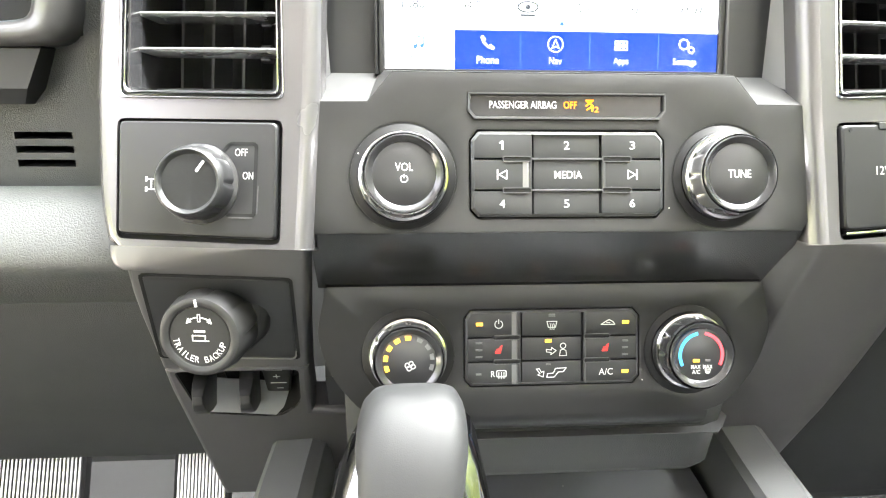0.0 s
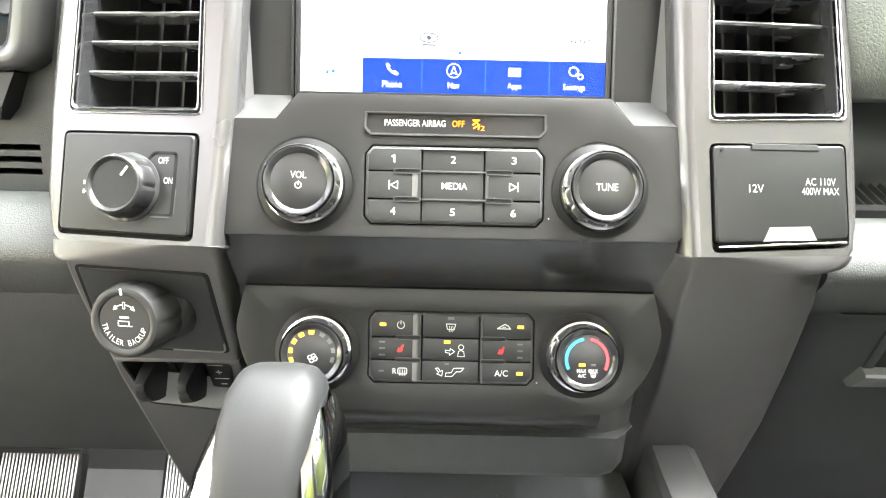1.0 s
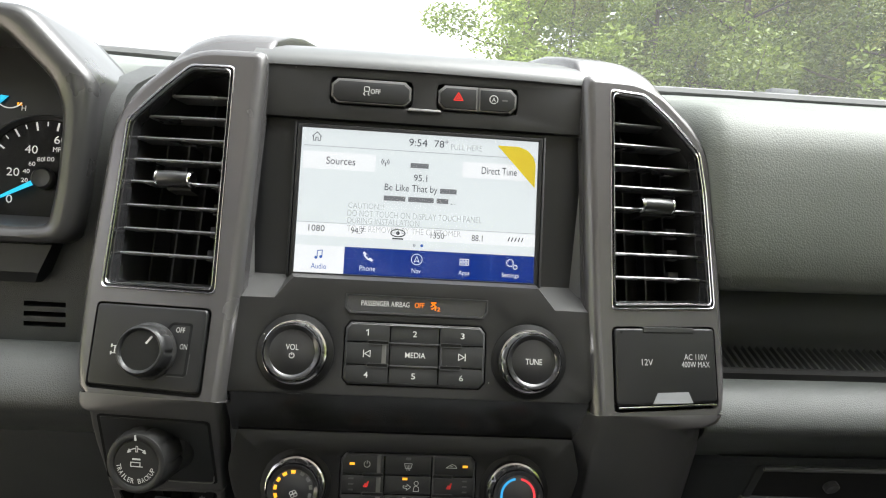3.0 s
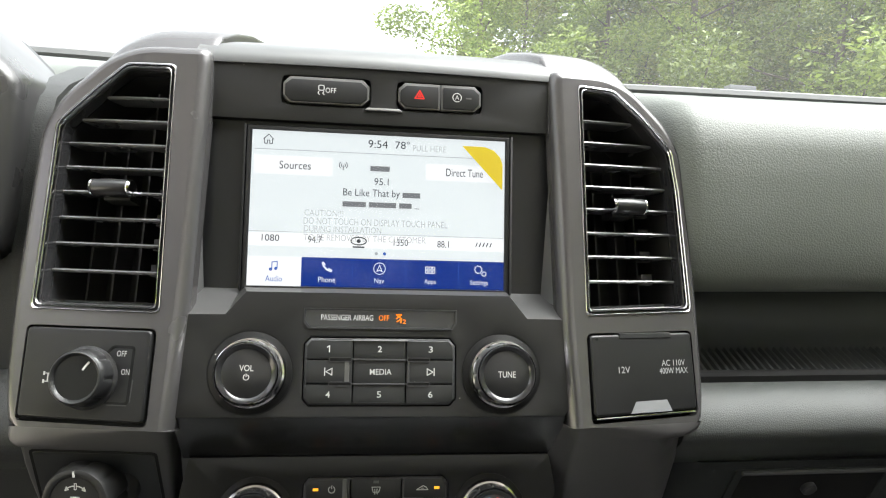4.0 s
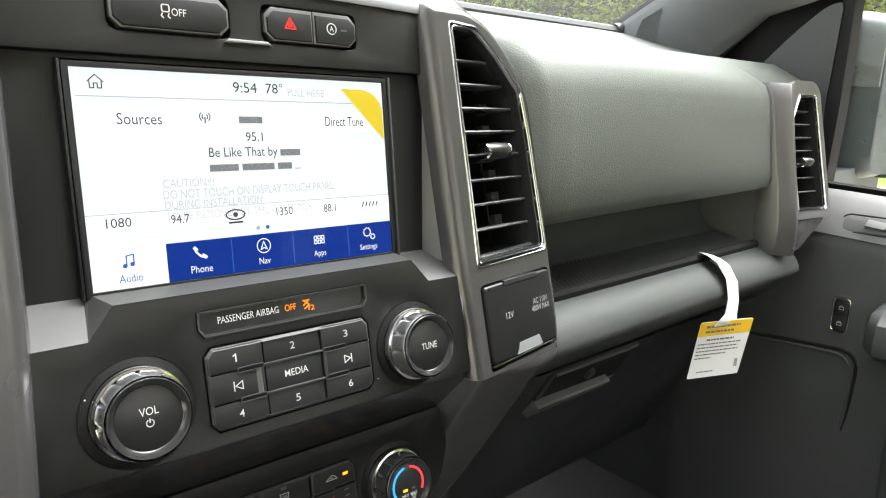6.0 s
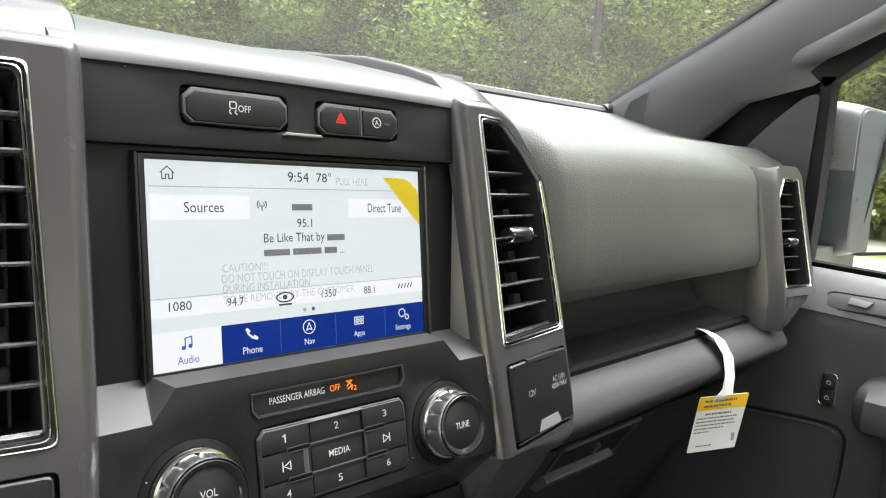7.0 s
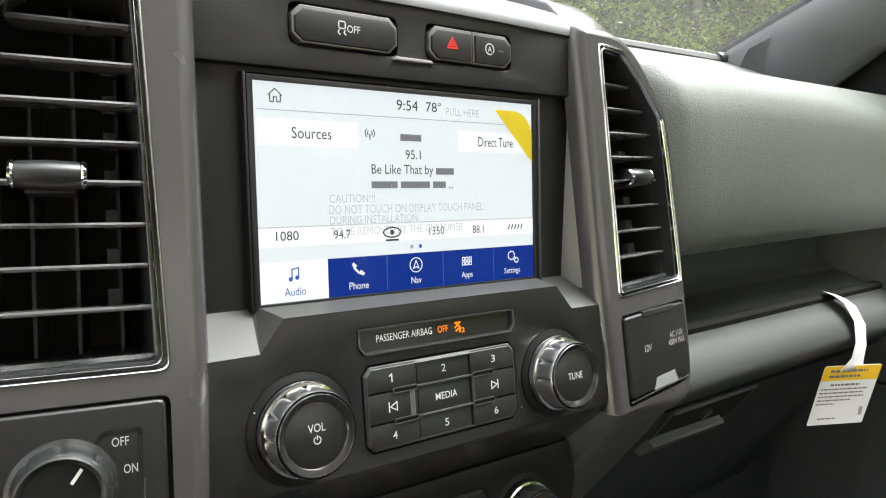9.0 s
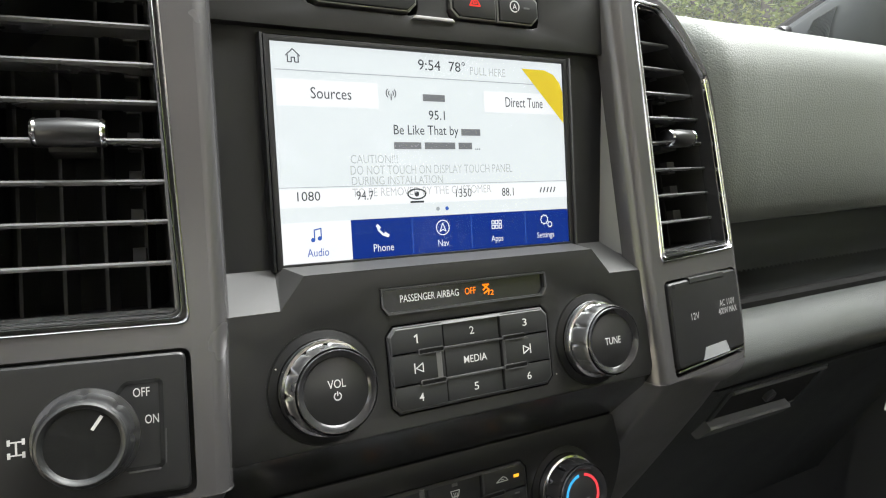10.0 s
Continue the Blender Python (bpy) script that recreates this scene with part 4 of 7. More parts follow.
stroke(bm, [(x - 0.0014, y - 0.0018), (x - 0.0014, y + 0.0028), (x + 0.0020, y + 0.0034), (x + 0.0020, y - 0.0012)], 0.0006, Z - 0.0001, Z)
plate(bm, circle(x - 0.0022, y - 0.0020, 0.0011, 10), Z - 0.0001, Z)
plate(bm, circle(x + 0.0012, y - 0.0014, 0.0011, 10), Z - 0.0001, Z)
part("music_icon", bm, SCREENBLUETEXT, disp)
bm = bm_new()
x, y = su(0.325), sv(0.872)
stroke(bm, [(x - 0.0030, y + 0.0026), (x - 0.0022, y + 0.0004), (x, y - 0.0018), (x + 0.0026, y - 0.0028)], 0.0011, Z - 0.0001, Z)
stroke(bm, [(x - 0.0030, y + 0.0028), (x - 0.0018, y + 0.0016)], 0.0016, Z - 0.0001, Z)
stroke(bm, [(x + 0.0012, y - 0.0014), (x + 0.0028, y - 0.0026)], 0.0016, Z - 0.0001, Z)
part("phone_icon", bm, SCREENICON, disp)
bm = bm_new()
x, y = su(0.530), sv(0.874)
stroke(bm, arc(x, y, 0.0039, 0, 360, 24), 0.0005, Z - 0.0001, Z)
stroke(bm, [(x - 0.0018, y - 0.0020), (x, y + 0.0024), (x + 0.0018, y - 0.0020), (x, y - 0.0010)], 0.0005, Z - 0.0001, Z, True)
part("compass_icon", bm, SCREENICON, disp)
bm = bm_new()
x, y = su(0.724), sv(0.876)
for i in range(3):
    for j in range(2):
        cx, cy = x + (i - 1) * 0.0024, y + (j - 0.5) * 0.0026
        stroke(bm, box_pts(cx - 0.0008, cy - 0.0009, cx + 0.0008, cy + 0.0009), 0.0005, Z - 0.0001, Z, True)
part("apps_icon", bm, SCREENICON, disp)
bm = bm_new()
for gx, gy, q, k in ((su(0.905), sv(0.865), 0.0024, 9), (su(0.926), sv(0.893), 0.0014, 8)):
    pts = [(gx + q * (1.18 if i % 2 else 0.92) * math.cos(2 * math.pi * i / (2 * k)), gy + q * (1.18 if i % 2 else 0.92) * math.sin(2 * math.pi * i / (2 * k))) for i in range(2 * k)]
    stroke(bm, pts, 0.0005, Z - 0.0001, Z, True)
part("gears_icon", bm, SCREENICON, disp)

film = thing("protective_film", SCREEN_POSE, "clear protective film with a yellow pull tab on the screen", "screen film")
flat("pull_tab", [(su(u), sv(v)) for u, v in ((0.836, 0.050), (0.988, 0.335), (0.988, 0.165), (0.978, 0.115), (0.955, 0.072), (0.920, 0.050))], 0.0004, YELLOW, film, "yellow pull tab")
for body, u0, v, u1, h in (("PULL HERE", 0.648, 0.080, 0.780, 0.040), ("CAUTION!!!", 0.228, 0.528, 0.376, 0.040), ("DO NOT TOUCH ON DISPLAY TOUCH PANEL", 0.226, 0.580, 0.785, 0.043), ("DURING INSTALLATION", 0.228, 0.630, 0.525, 0.040), ("TO BE REMOVED BY THE CUSTOMER", 0.228, 0.685, 0.700, 0.040)):
    lettering(body, su(u0), sv(v), (u1 - u0) * SW, h * SH, 0.0003, FILMPRINT, film, "LEFT", label="faint grey print")
glass = bm_new()
plate(glass, box_pts(-0.0868, 0.0002, 0.0868, SH - 0.0002), -0.0006, -0.0004)
g = part("film_sheet", glass, SCREENGLASS, film, "clear sheet")
g.visible_shadow = False


# ---- side pillars of the stack with their air vents ----
VENT_HOLE = {1: [(-0.0404, -0.0010), (0.0415, 0.0010), (0.0400, 0.0873), (0.0370, 0.1187), (0.0150, 0.1432), (-0.0065, 0.1615), (-0.0355, 0.1630)],
             -1: [(-0.0445, -0.0035), (0.0358, -0.0035), (0.0362, 0.0873), (0.0366, 0.1172), (0.0140, 0.1420), (-0.0046, 0.1600), (-0.0373, 0.1600)]}
PILLAR_OUT = [(-0.0540, -0.0900), (0.0430, -0.0900), (0.0490, -0.0560), (0.0495, 0.0), (0.0490, 0.1128), (0.0385, 0.1375), (0.0100, 0.1660), (-0.0120, 0.1750), (-0.0530, 0.1745), (-0.0545, 0.1640), (-0.0560, 0.0)]
SOCKET = {1: [(-0.0405, -0.0715), (0.0400, -0.0690), (0.0400, -0.0115), (-0.0405, -0.0125)], -1: [(-0.0438, -0.0715), (0.0356, -0.0700), (0.0362, -0.0128), (-0.0438, -0.0128)]}


FOOT = -0.0735
PILLAR_OUT = {1: PILLAR_OUT, -1: [(x - 0.0040 if x < -0.05 else x - (0.0055 if y < -0.08 else 0.0020 if -0.06 < y < -0.05 else 0.0), y) for x, y in PILLAR_OUT]}


def side_pillar(s):
    p = thing("vent_pillar", SIDE_POSE[s], "dark silver painted pillar trim beside the touchscreen", "dashboard trim", "stack pillars")
    hole = rounded(VENT_HOLE[s], [0.004, 0.004, 0.01, 0.008, 0.008, 0.008, 0.004], 3)
    sock = rounded(SOCKET[s], 0.004, 3)
    radii = [0.002, 0.003, 0.020, 0.004, 0.020, 0.012, 0.012, 0.020, 0.008, 0.003, 0.003]
    out = rounded(PILLAR_OUT[s], radii, 4)
    bm = bm_new()
    inner = rounded(inset_poly(PILLAR_OUT[s], 0.0075), radii, 4)
    inner = [(x, max(y, FOOT)) for x, y in inner]
    plate(bm, mirror_x(inner, s), -0.010, 0.0, holes=[mirror_x(list(reversed(hole)), s), mirror_x(list(reversed(sock)), s)])
    rings = []
    for d, z in ((0.0, -0.016), (0.0, -0.0085), (0.0004, -0.0062), (0.0014, -0.0040), (0.0030, -0.0020), (0.0050, -0.0007), (0.0064, -0.0002), (0.0075, 0.0)):
        rings.append([(s * x, max(y, FOOT), z) for x, y in rounded(inset_poly(PILLAR_OUT[s], d), radii, 4)])
    loft(bm, rings, caps=False)
    part("trim_frame", bm, TRIM, p)
    # behind the frame: a silver cap running back over the dash, and a dark grained flank
    run = [(x, max(y, FOOT)) for x, y in out]
    k0 = min(range(len(run)), key=lambda i: abs(run[i][0] - 0.0385) + abs(run[i][1] - 0.1375))
    k1 = min(range(len(run)), key=lambda i: abs(run[i][0] + 0.0545) + abs(run[i][1] - 0.1640))
    rise = lambda y: min(1.0, max(0.0, (y - 0.105) / 0.060))
    steps = ((-0.012, 0.0), (-0.0160, 0.0110), (-0.0238, 0.0205), (-0.0510, 0.0359), (-0.0880, 0.0534), (-0.1640, 0.0794))
    for name, ids, mat, lab in (("cap", range(k0, k1 + 1), TRIM, "silver cap over the dash"), ("surround", range(k0 + 1), DARKPAD, "black grained surround")):
        bm = bm_new()
        loft(bm, [[(s * run[i][0], run[i][1] + up * rise(run[i][1]), z) for i in ids] for z, up in steps], closed=False)
        part(name, bm, mat, p, lab, sharp=50)
    bm = bm_new()
    plate(bm, mirror_x([(min(max(x, -0.0500), 0.0485), y) for x, y in run], s), -0.142, -0.058)
    part("backing", bm, GAP, p)
    return p


def air_vent(s, m, hole, slat_y, tab, name="air_vent", scale=1.0):
    v = thing(name, m, "black dashboard air vent with chrome frame and eight slats", "air vent", "dashboard air vents")
    n = len(hole)
    cx, cy = sum(x for x, y in hole) / n, sum(y for x, y in hole) / n
    rc = 0.0042 * scale

    def inset(d):
        out = []
        for i in range(n):
            p, a, b = Vector(hole[i]), Vector(hole[i - 1]), Vector(hole[(i + 1) % n])
            e1, e2 = (p - a).normalized(), (b - p).normalized()
            n1, n2 = Vector((-e1.y, e1.x)), Vector((-e2.y, e2.x))
            k = (n1 + n2).normalized()
            out.append(tuple(p + k * d / max(0.35, k.dot(n1))))
        return rounded(out, 0.004 * scale, 3)
    for d0, w in ((0.0, 0.0013), (0.0025, 0.0011)):
        bm = bm_new()
        loft(bm, [[(s * x, y, z) for x, y in inset((d0 + w * f) * scale)] for f, z in ((0.0, -0.0030), (0.0, 0.0001), (0.25, 0.0008), (0.5, 0.0010), (0.8, 0.0006), (1.0, -0.0003), (1.0, -0.0030))], caps=False)
        part("chrome_frame", bm, CHROME, v, "bright chrome bead")
    bm = bm_new()
    loft(bm, [[(s * x, y, z) for x, y in inset(d * scale)] for d, z in ((-0.0006, -0.0020), (0.0040, -0.0020), (0.0043, -0.0022), (0.0047, -0.0060), (0.0050, -0.0095), (0.0052, -0.0110))], caps=False)
    part("inner_bezel", bm, RIM, v, "gloss black inner bezel")
    bm = bm_new()
    (xa, ya), (xb, yb) = hole[0], hole[1]
    ends = [(xa + 0.0046 * scale, ya), (xb - 0.0046 * scale, yb)]
    loft(bm, [[(s * x, y + dy * scale, z) for dy, z in ((0.0046, -0.0080), (0.0052, -0.0074), (0.0070, -0.0094), (0.0074, -0.0150), (0.0046, -0.0150))] for x, y in ends])
    part("chrome_sill", bm, CHROME, v, "chrome lower ledge")
    bm = bm_new()
    loft(bm, [[(s * x, y, z) for x, y in inset(d * scale)] for d, z in ((0.0046, -0.009), (0.0052, -0.018), (0.0080, -0.054))], caps=False)
    part("housing", bm, VENT, v, "black vent housing")
    x0, x1 = (0.0225, 0.0315) if s > 0 else (0.0225, 0.0280)
    for y in slat_y[1:]:
        bm = bm_new()
        plate(bm, box_pts(x0 * scale, y + 0.0005, x1 * scale, y + 0.0085 * scale), -0.0345, -0.0290, bevel=0.0006)
        part("vane_link", bm, RAIL if s > 0 else VANE, v, "grey vane link")
    bm = bm_new()
    plate(bm, mirror_x(inset(0.0), s), -0.058, -0.0538)
    part("duct_back", bm, GAP, v)

    def span(y):
        xs = []
        pts = inset(rc + 0.0008)
        for i in range(len(pts)):
            (x0, y0), (x1, y1) = pts[i - 1], pts[i]
            if (y0 - y) * (y1 - y) < 0:
                xs.append(x0 + (x1 - x0) * (y - y0) / (y1 - y0))
        return min(xs), max(xs)
    for i, y in enumerate(slat_y):
        x0, x1 = span(y)
        bm = bm_new()
        sec = [(-0.0092, -0.0004), (-0.0087, 0.0004), (-0.0091, 0.0013), (-0.020, 0.0018), (-0.028, 0.0012), (-0.020, 0.0004), (-0.0098, -0.0007)]
        loft(bm, [[(s * x, y + dy, z) for z, dy in sec] for x in (x0, x1)])
        part("slat", bm, SLAT, v)
    lo, hi = min(y for x, y in hole), max(y for x, y in hole)
    for k in range(5):
        x = cx + (k - 2) * 0.0165 * scale
        bm = bm_new()
        loft(bm, [[(s * x - 0.0007, y, -0.036), (s * x + 0.0007, y, -0.036), (s * x + 0.0007 + 0.003, y, -0.0535), (s * x - 0.0007 + 0.003, y, -0.0535)] for y in (lo + 0.006, hi - (0.006 if k < 2 else 0.05 * scale))])
        part("vane", bm, VANE, v)
    # thumb tab on the middle slat
    ty = slat_y[4 if len(slat_y) > 6 else len(slat_y) // 2] + 0.0015
    tx = tab
    bm = bm_new()
    w = 0.0125 * scale
    rings = []
    for f, q in ((-1, 0.0050), (-0.8, 0.0058), (0, 0.0063), (0.8, 0.0058), (1, 0.0050)):
        rings.append([(s * tx + f * w, ty + 0.0007 + q * 0.95 * math.cos(a), -0.004 + q * 1.15 * math.sin(a)) for a in np.linspace(0, 2 * math.pi, 14, endpoint=False)])
    loft(bm, rings)
    t = part("thumb_tab", bm, KNOB, v, "satin black thumb tab")
    for f in (-1, 1):
        bm = bm_new()
        rings = [[(s * tx + f * w * e, ty + 0.0007 + q * 0.95 * math.cos(a), -0.004 + q * 1.15 * math.sin(a)) for a in np.linspace(0, 2 * math.pi, 14, endpoint=False)] for e, q in ((0.90, 0.0060), (0.96, 0.0062), (1.05, 0.0054), (1.06, 0.0035))]
        loft(bm, rings)
        part("chrome_end", bm, CHROME, t, "chrome end cap")
    bm = bm_new()
    plate(bm, box_pts(s * tx - w * 0.7, ty - 0.0055 * scale, s * tx + w * 0.7, ty), -0.026, -0.011, bevel=0.001)
    part("tab_stem", bm, VENT, t)
    return v


for s in (1, -1):
    side_pillar(s)
    air_vent(s, SIDE_POSE[s], VENT_HOLE[s], [y * 1.012 - 0.0007 - (0.0 if s > 0 else 0.001) for y in (0.1385, 0.1225, 0.1063, 0.0903, 0.0742, 0.0572, 0.0406, 0.0235)], 0.000 if s > 0 else -0.0033)

# ---- power outlet cover ----
outlet = thing("power_outlet", SIDE_POSE[1], "closed charcoal flip lid of a power outlet below the vent", "power outlet")
bm = bm_new()
plate(bm, rounded([(-0.0398, -0.0697), (0.0392, -0.0672), (0.0392, -0.0123), (-0.0398, -0.0133)], 0.004, 3), -0.012, -0.003)
part("well", bm, GAP, outlet)
bm = bm_new()
plate(bm, rounded([(-0.0390, -0.0668), (0.0385, -0.0645), (0.0382, -0.0130), (-0.0390, -0.0140)], [0.004, 0.004, 0.003, 0.003], 3), -0.006, 0.0022, bevel=0.0025, seg=3)
lid = part("lid", bm, PLATE, outlet)
bm = bm_new()
loft(bm, [[(x, -0.0168, 0.0020), (x, -0.0160, 0.0027), (x, -0.0132, 0.0026), (x, -0.0126, 0.0010), (x, -0.0126, -0.004), (x, -0.0168, -0.004)] for x in (-0.0175, 0.0215)])
part("hinge_cover", bm, BUTTON, lid)
bm = bm_new()
loft(bm, [[(-0.0125, -0.0655, z), (0.0185, -0.0650, z), (0.0150, -0.0575, z), (-0.0085, -0.0580, z)] for z in (0.0, 0.0026)])
part("finger_tab", bm, GRILLE, lid, "lighter grey finger tab")
bm = bm_new()
plate(bm, rounded([(-0.0372, -0.0690), (0.0380, -0.0668), (0.0380, -0.0655), (-0.0372, -0.0676)], 0.0004, 2), -0.004, 0.0008, bevel=0.0003)
part("lower_lip", bm, CHROME, lid)
lettering("12V", -0.0155, -0.0370, 0.0085, 0.0043, 0.00235, GREYPRINT, lid)
lettering("AC 110V", 0.0222, -0.0332, 0.0180, 0.0040, 0.00235, GREYPRINT, lid)
lettering("400W MAX", 0.0220, -0.0384, 0.0220, 0.0040, 0.00235, GREYPRINT, lid)
bm = bm_new()
plate(bm, circle(-0.0345, -0.0165, 0.0010, 12), 0.0, 0.0026)
part("pin", bm, GAP, lid)

# ---- four wheel drive switch ----
drive = thing("drive_mode_switch", SIDE_POSE[-1], "charcoal rotary four wheel drive switch below the vent", "switch")
bm = bm_new()
plate(bm, mirror_x(rounded(SOCKET[-1], 0.004, 3), -1), -0.012, -0.0035)
part("well", bm, GAP, drive)
bm = bm_new()
plate(bm, mirror_x(rounded([(-0.0418, -0.0690), (0.0340, -0.0676), (0.0345, -0.0142), (-0.0418, -0.0142)], 0.003, 3), -1), -0.006, 0.0018, bevel=0.0020, seg=3)
pl = part("plate", bm, PLATE, drive)
frame_pts = rounded([(0.0150, -0.0500), (0.0185, -0.0580), (0.0316, -0.0580), (0.0322, -0.0245), (0.0195, -0.0245), (0.0150, -0.0300)], 0.0018, 3)
bm = bm_new()
stroke(bm, frame_pts, 0.0017, 0.0010, 0.0020, True)
part("groove", bm, GAP, pl)
bm = bm_new()
stroke(bm, [(0.0196, -0.0590), (0.0306, -0.0590)], 0.0007, 0.0014, 0.0021)
stroke(bm, [(0.0329, -0.0570), (0.0333, -0.0440)], 0.0005, 0.0014, 0.0020)
part("groove_edge", bm, EDGE, pl, "lower edge of the groove, painted with a sheen")
lettering("OFF", 0.0250, -0.0285, 0.0060, 0.0035, 0.00195, DIMPRINT, pl)
lettering("ON", 0.0284, -0.0393, 0.0050, 0.0035, 0.00195, DIMPRINT, pl)
bm = bm_new()
q = SIDE_POSE[-1].inverted() @ Vector((-0.197, -0.0278, 1.2755))
for dy in (-0.0024, 0.0024):
    stroke(bm, [(q.x - 0.0024, q.y + dy), (q.x + 0.0024, q.y + dy)], 0.0005, 0.0018, 0.00195)
    for dx in (-0.0024, 0.0024):
        stroke(bm, [(q.x + dx, q.y + dy - 0.0008), (q.x + dx, q.y + dy + 0.0008)], 0.0010, 0.0018, 0.00195)
stroke(bm, [(q.x, q.y - 0.0024), (q.x, q.y + 0.0024)], 0.0007, 0.0018, 0.00195)
part("axle_icon", bm, DIMPRINT, pl)
bm = bm_new()
C4 = (0.0052, -0.0436)
lathe(bm, [(0.0192, 0.0010), (0.0188, 0.0024), (0.0172, 0.0032), (0.0170, 0.0080), (0.0167, 0.0112), (0.0160, 0.0134), (0.0151, 0.0146), (0.0140, 0.0146), (0.0131, 0.0138), (0.0127, 0.0132), (0.0002, 0.0132)], C4, 128, 8, 0.0010, (2, 3, 4))
kn = part("knob", bm, KNOB, drive, "satin black rotary knob")
bm = bm_new()
lathe(bm, [(0.0157, 0.0132), (0.0153, 0.0146), (0.0145, 0.0152), (0.0136, 0.0147), (0.0129, 0.0136), (0.0144, 0.0130)], C4, 64)
part("rim", bm, BUTTON, kn)
bm = bm_new()
stroke(bm, [(C4[0] + 0.0036, C4[1] + 0.0050), (C4[0] + 0.0066, C4[1] + 0.0092)], 0.0012, 0.0130, 0.0137)
part("pointer", bm, WHITE, kn, "white pointer mark")

# ---- lower panels: trailer controls on the driver's side ----
SLOPE = 0.72


def lower_y(z):
    return -0.0375 + (1.241 - z) * SLOPE


LOWER_POSE = panel_pose((-0.17, lower_y(1.20), 1.20), 0, -35.75)
FRAME_EDGE = [(0.0, -0.016), (0.0, -0.0085), (0.0014, -0.0040), (0.0030, -0.0020), (0.0050, -0.0007), (0.0075, 0.0)]
PANEL_EDGE = [(0.0, -0.022), (0.0, -0.0060), (0.0004, -0.0035), (0.0012, -0.0015), (0.0024, -0.0004), (0.0040, 0.0)]
SLANT_EDGE = [(-0.0150, -0.0150), (-0.0030, -0.0052), (0.0, -0.0034), (0.0010, -0.0015), (0.0024, -0.0004), (0.0040, 0.0)]
SOFT_EDGE = [(0.0, -0.050), (0.0008, -0.022), (0.0040, -0.0135), (0.0100, -0.0072), (0.0180, -0.0028), (0.0300, 0.0)]


def side_panel(s, parent, rows, inner_edge, outer_edge):
    """The trim that bends from a pillar's foot into the slope below it; rows: z, inner x, outer x."""
    top = SIDE_POSE[s]
    up = (top.to_3x3() @ Vector((0, 1, 0))).normalized()
    out = (top.to_3x3() @ Vector((0, 0, 1))).normalized()
    run = Vector((0, SLOPE, -1)).normalized()
    low_out = Vector((0, -1, -SLOPE)).normalized()
    (ax, ay), (bx, by), (cx, cy), (dx, dy) = (PILLAR_OUT[s][i] for i in (0, 10, 1, 2))
    f_in = ax + (bx - ax) * (FOOT - ay) / (by - ay)
    f_out = cx + (dx - cx) * (FOOT - cy) / (dy - cy)
    z3, i3, o3 = rows[0]
    p3 = Vector((0, lower_y(z3), z3))
    rings = []
    for q in [i / 12 for i in range(13)]:
        ring = []
        e_in = [(a[0] + (b[0] - a[0]) * q, a[1] + (b[1] - a[1]) * q) for a, b in zip(FRAME_EDGE, inner_edge)]
        e_out = [(a[0] + (b[0] - a[0]) * q, a[1] + (b[1] - a[1]) * q) for a, b in zip(FRAME_EDGE, outer_edge)]
        n = out.lerp(low_out, q).normalized()
        p = []
        for u in (f_in, f_out):
            p0 = top @ Vector((s * u, FOOT, 0.0))
            k = ((p3.y - p0.y) * run.z - (p3.z - p0.z) * run.y) / (-up.y * run.z + up.z * run.y)
            end = Vector((i3 if u == f_in else o3, p3.y, p3.z))
            p1 = p0 - up * k
            p.append(p0 * (1 - q) ** 2 + p1 * 2 * q * (1 - q) + end * q * q)
        along = (p[1] - p[0]).normalized()
        width = (p[1] - p[0]).length
        across = e_in + [(e_in[-1][0] + (width - e_in[-1][0] - e_out[-1][0]) * i / 6, 0.0) for i in range(1, 6)] + [(width - d, z) for d, z in reversed(e_out)]
        rings.append([p[0] + along * d + n * z for d, z in across])
    for z, xi, xo in rows[1:]:
        width = abs(xo - xi)
        across = inner_edge + [(inner_edge[-1][0] + (width - inner_edge[-1][0] - outer_edge[-1][0]) * i / 6, 0.0) for i in range(1, 6)] + [(width - d, w) for d, w in reversed(outer_edge)]
        rings.append([Vector((xi + s * d, lower_y(z), z)) + low_out * w for d, w in across])
    bm = bm_new()
    loft(bm, rings, closed=False)
    part("panel", bm, LOWERTRIM, parent, in_world=True, sharp=75)


low_l = thing("lower_trim", LOWER_POSE, "dark silver trim running down to the console beside trailer controls", "dashboard trim")
side_panel(-1, low_l, [(1.2345, -0.1248, -0.2118), (1.220, -0.1262, -0.2140), (1.205, -0.1281, -0.2155), (1.170, -0.1318, -0.2175), (1.1602, -0.1325, -0.2181)], PANEL_EDGE, PANEL_EDGE)
# below the plate the trim has a pocket for the brake controller
sill = [(-0.0481, -0.0490), (-0.0495, -0.0739), (-0.0495, -0.1355), (-0.0495, -0.2464), (0.0720, -0.2464), (0.0720, -0.1140), (0.0345, -0.1060), (0.0355, -0.0739), (0.0375, -0.0490)]
POCKET = rounded([(-0.0425, -0.0530), (0.0300, -0.0530), (0.0270, -0.0960), (0.0120, -0.1135), (-0.0385, -0.1050)], [0.004, 0.004, 0.008, 0.008, 0.004], 3)
bm = bm_new()
inner = [(x, min(y, -0.0490)) for x, y in inset_poly(sill, 0.004)]
plate(bm, inner, -0.002, 0.0, holes=[list(reversed(POCKET))])
loft(bm, [[(x, min(y, -0.0490), z) for x, y in inset_poly(sill, d)] for d, z in PANEL_EDGE], caps=False)
part("lower_panel", bm, LOWERTRIM, low_l, sharp=50)
bm = bm_new()
loft(bm, [[(x, y, z) for x, y in POCKET] for z in (0.0, -0.004, -0.026)], closed=True, caps=False)
plate(bm, POCKET, -0.028, -0.0255)
part("pocket", bm, GAP, low_l, sharp=50)

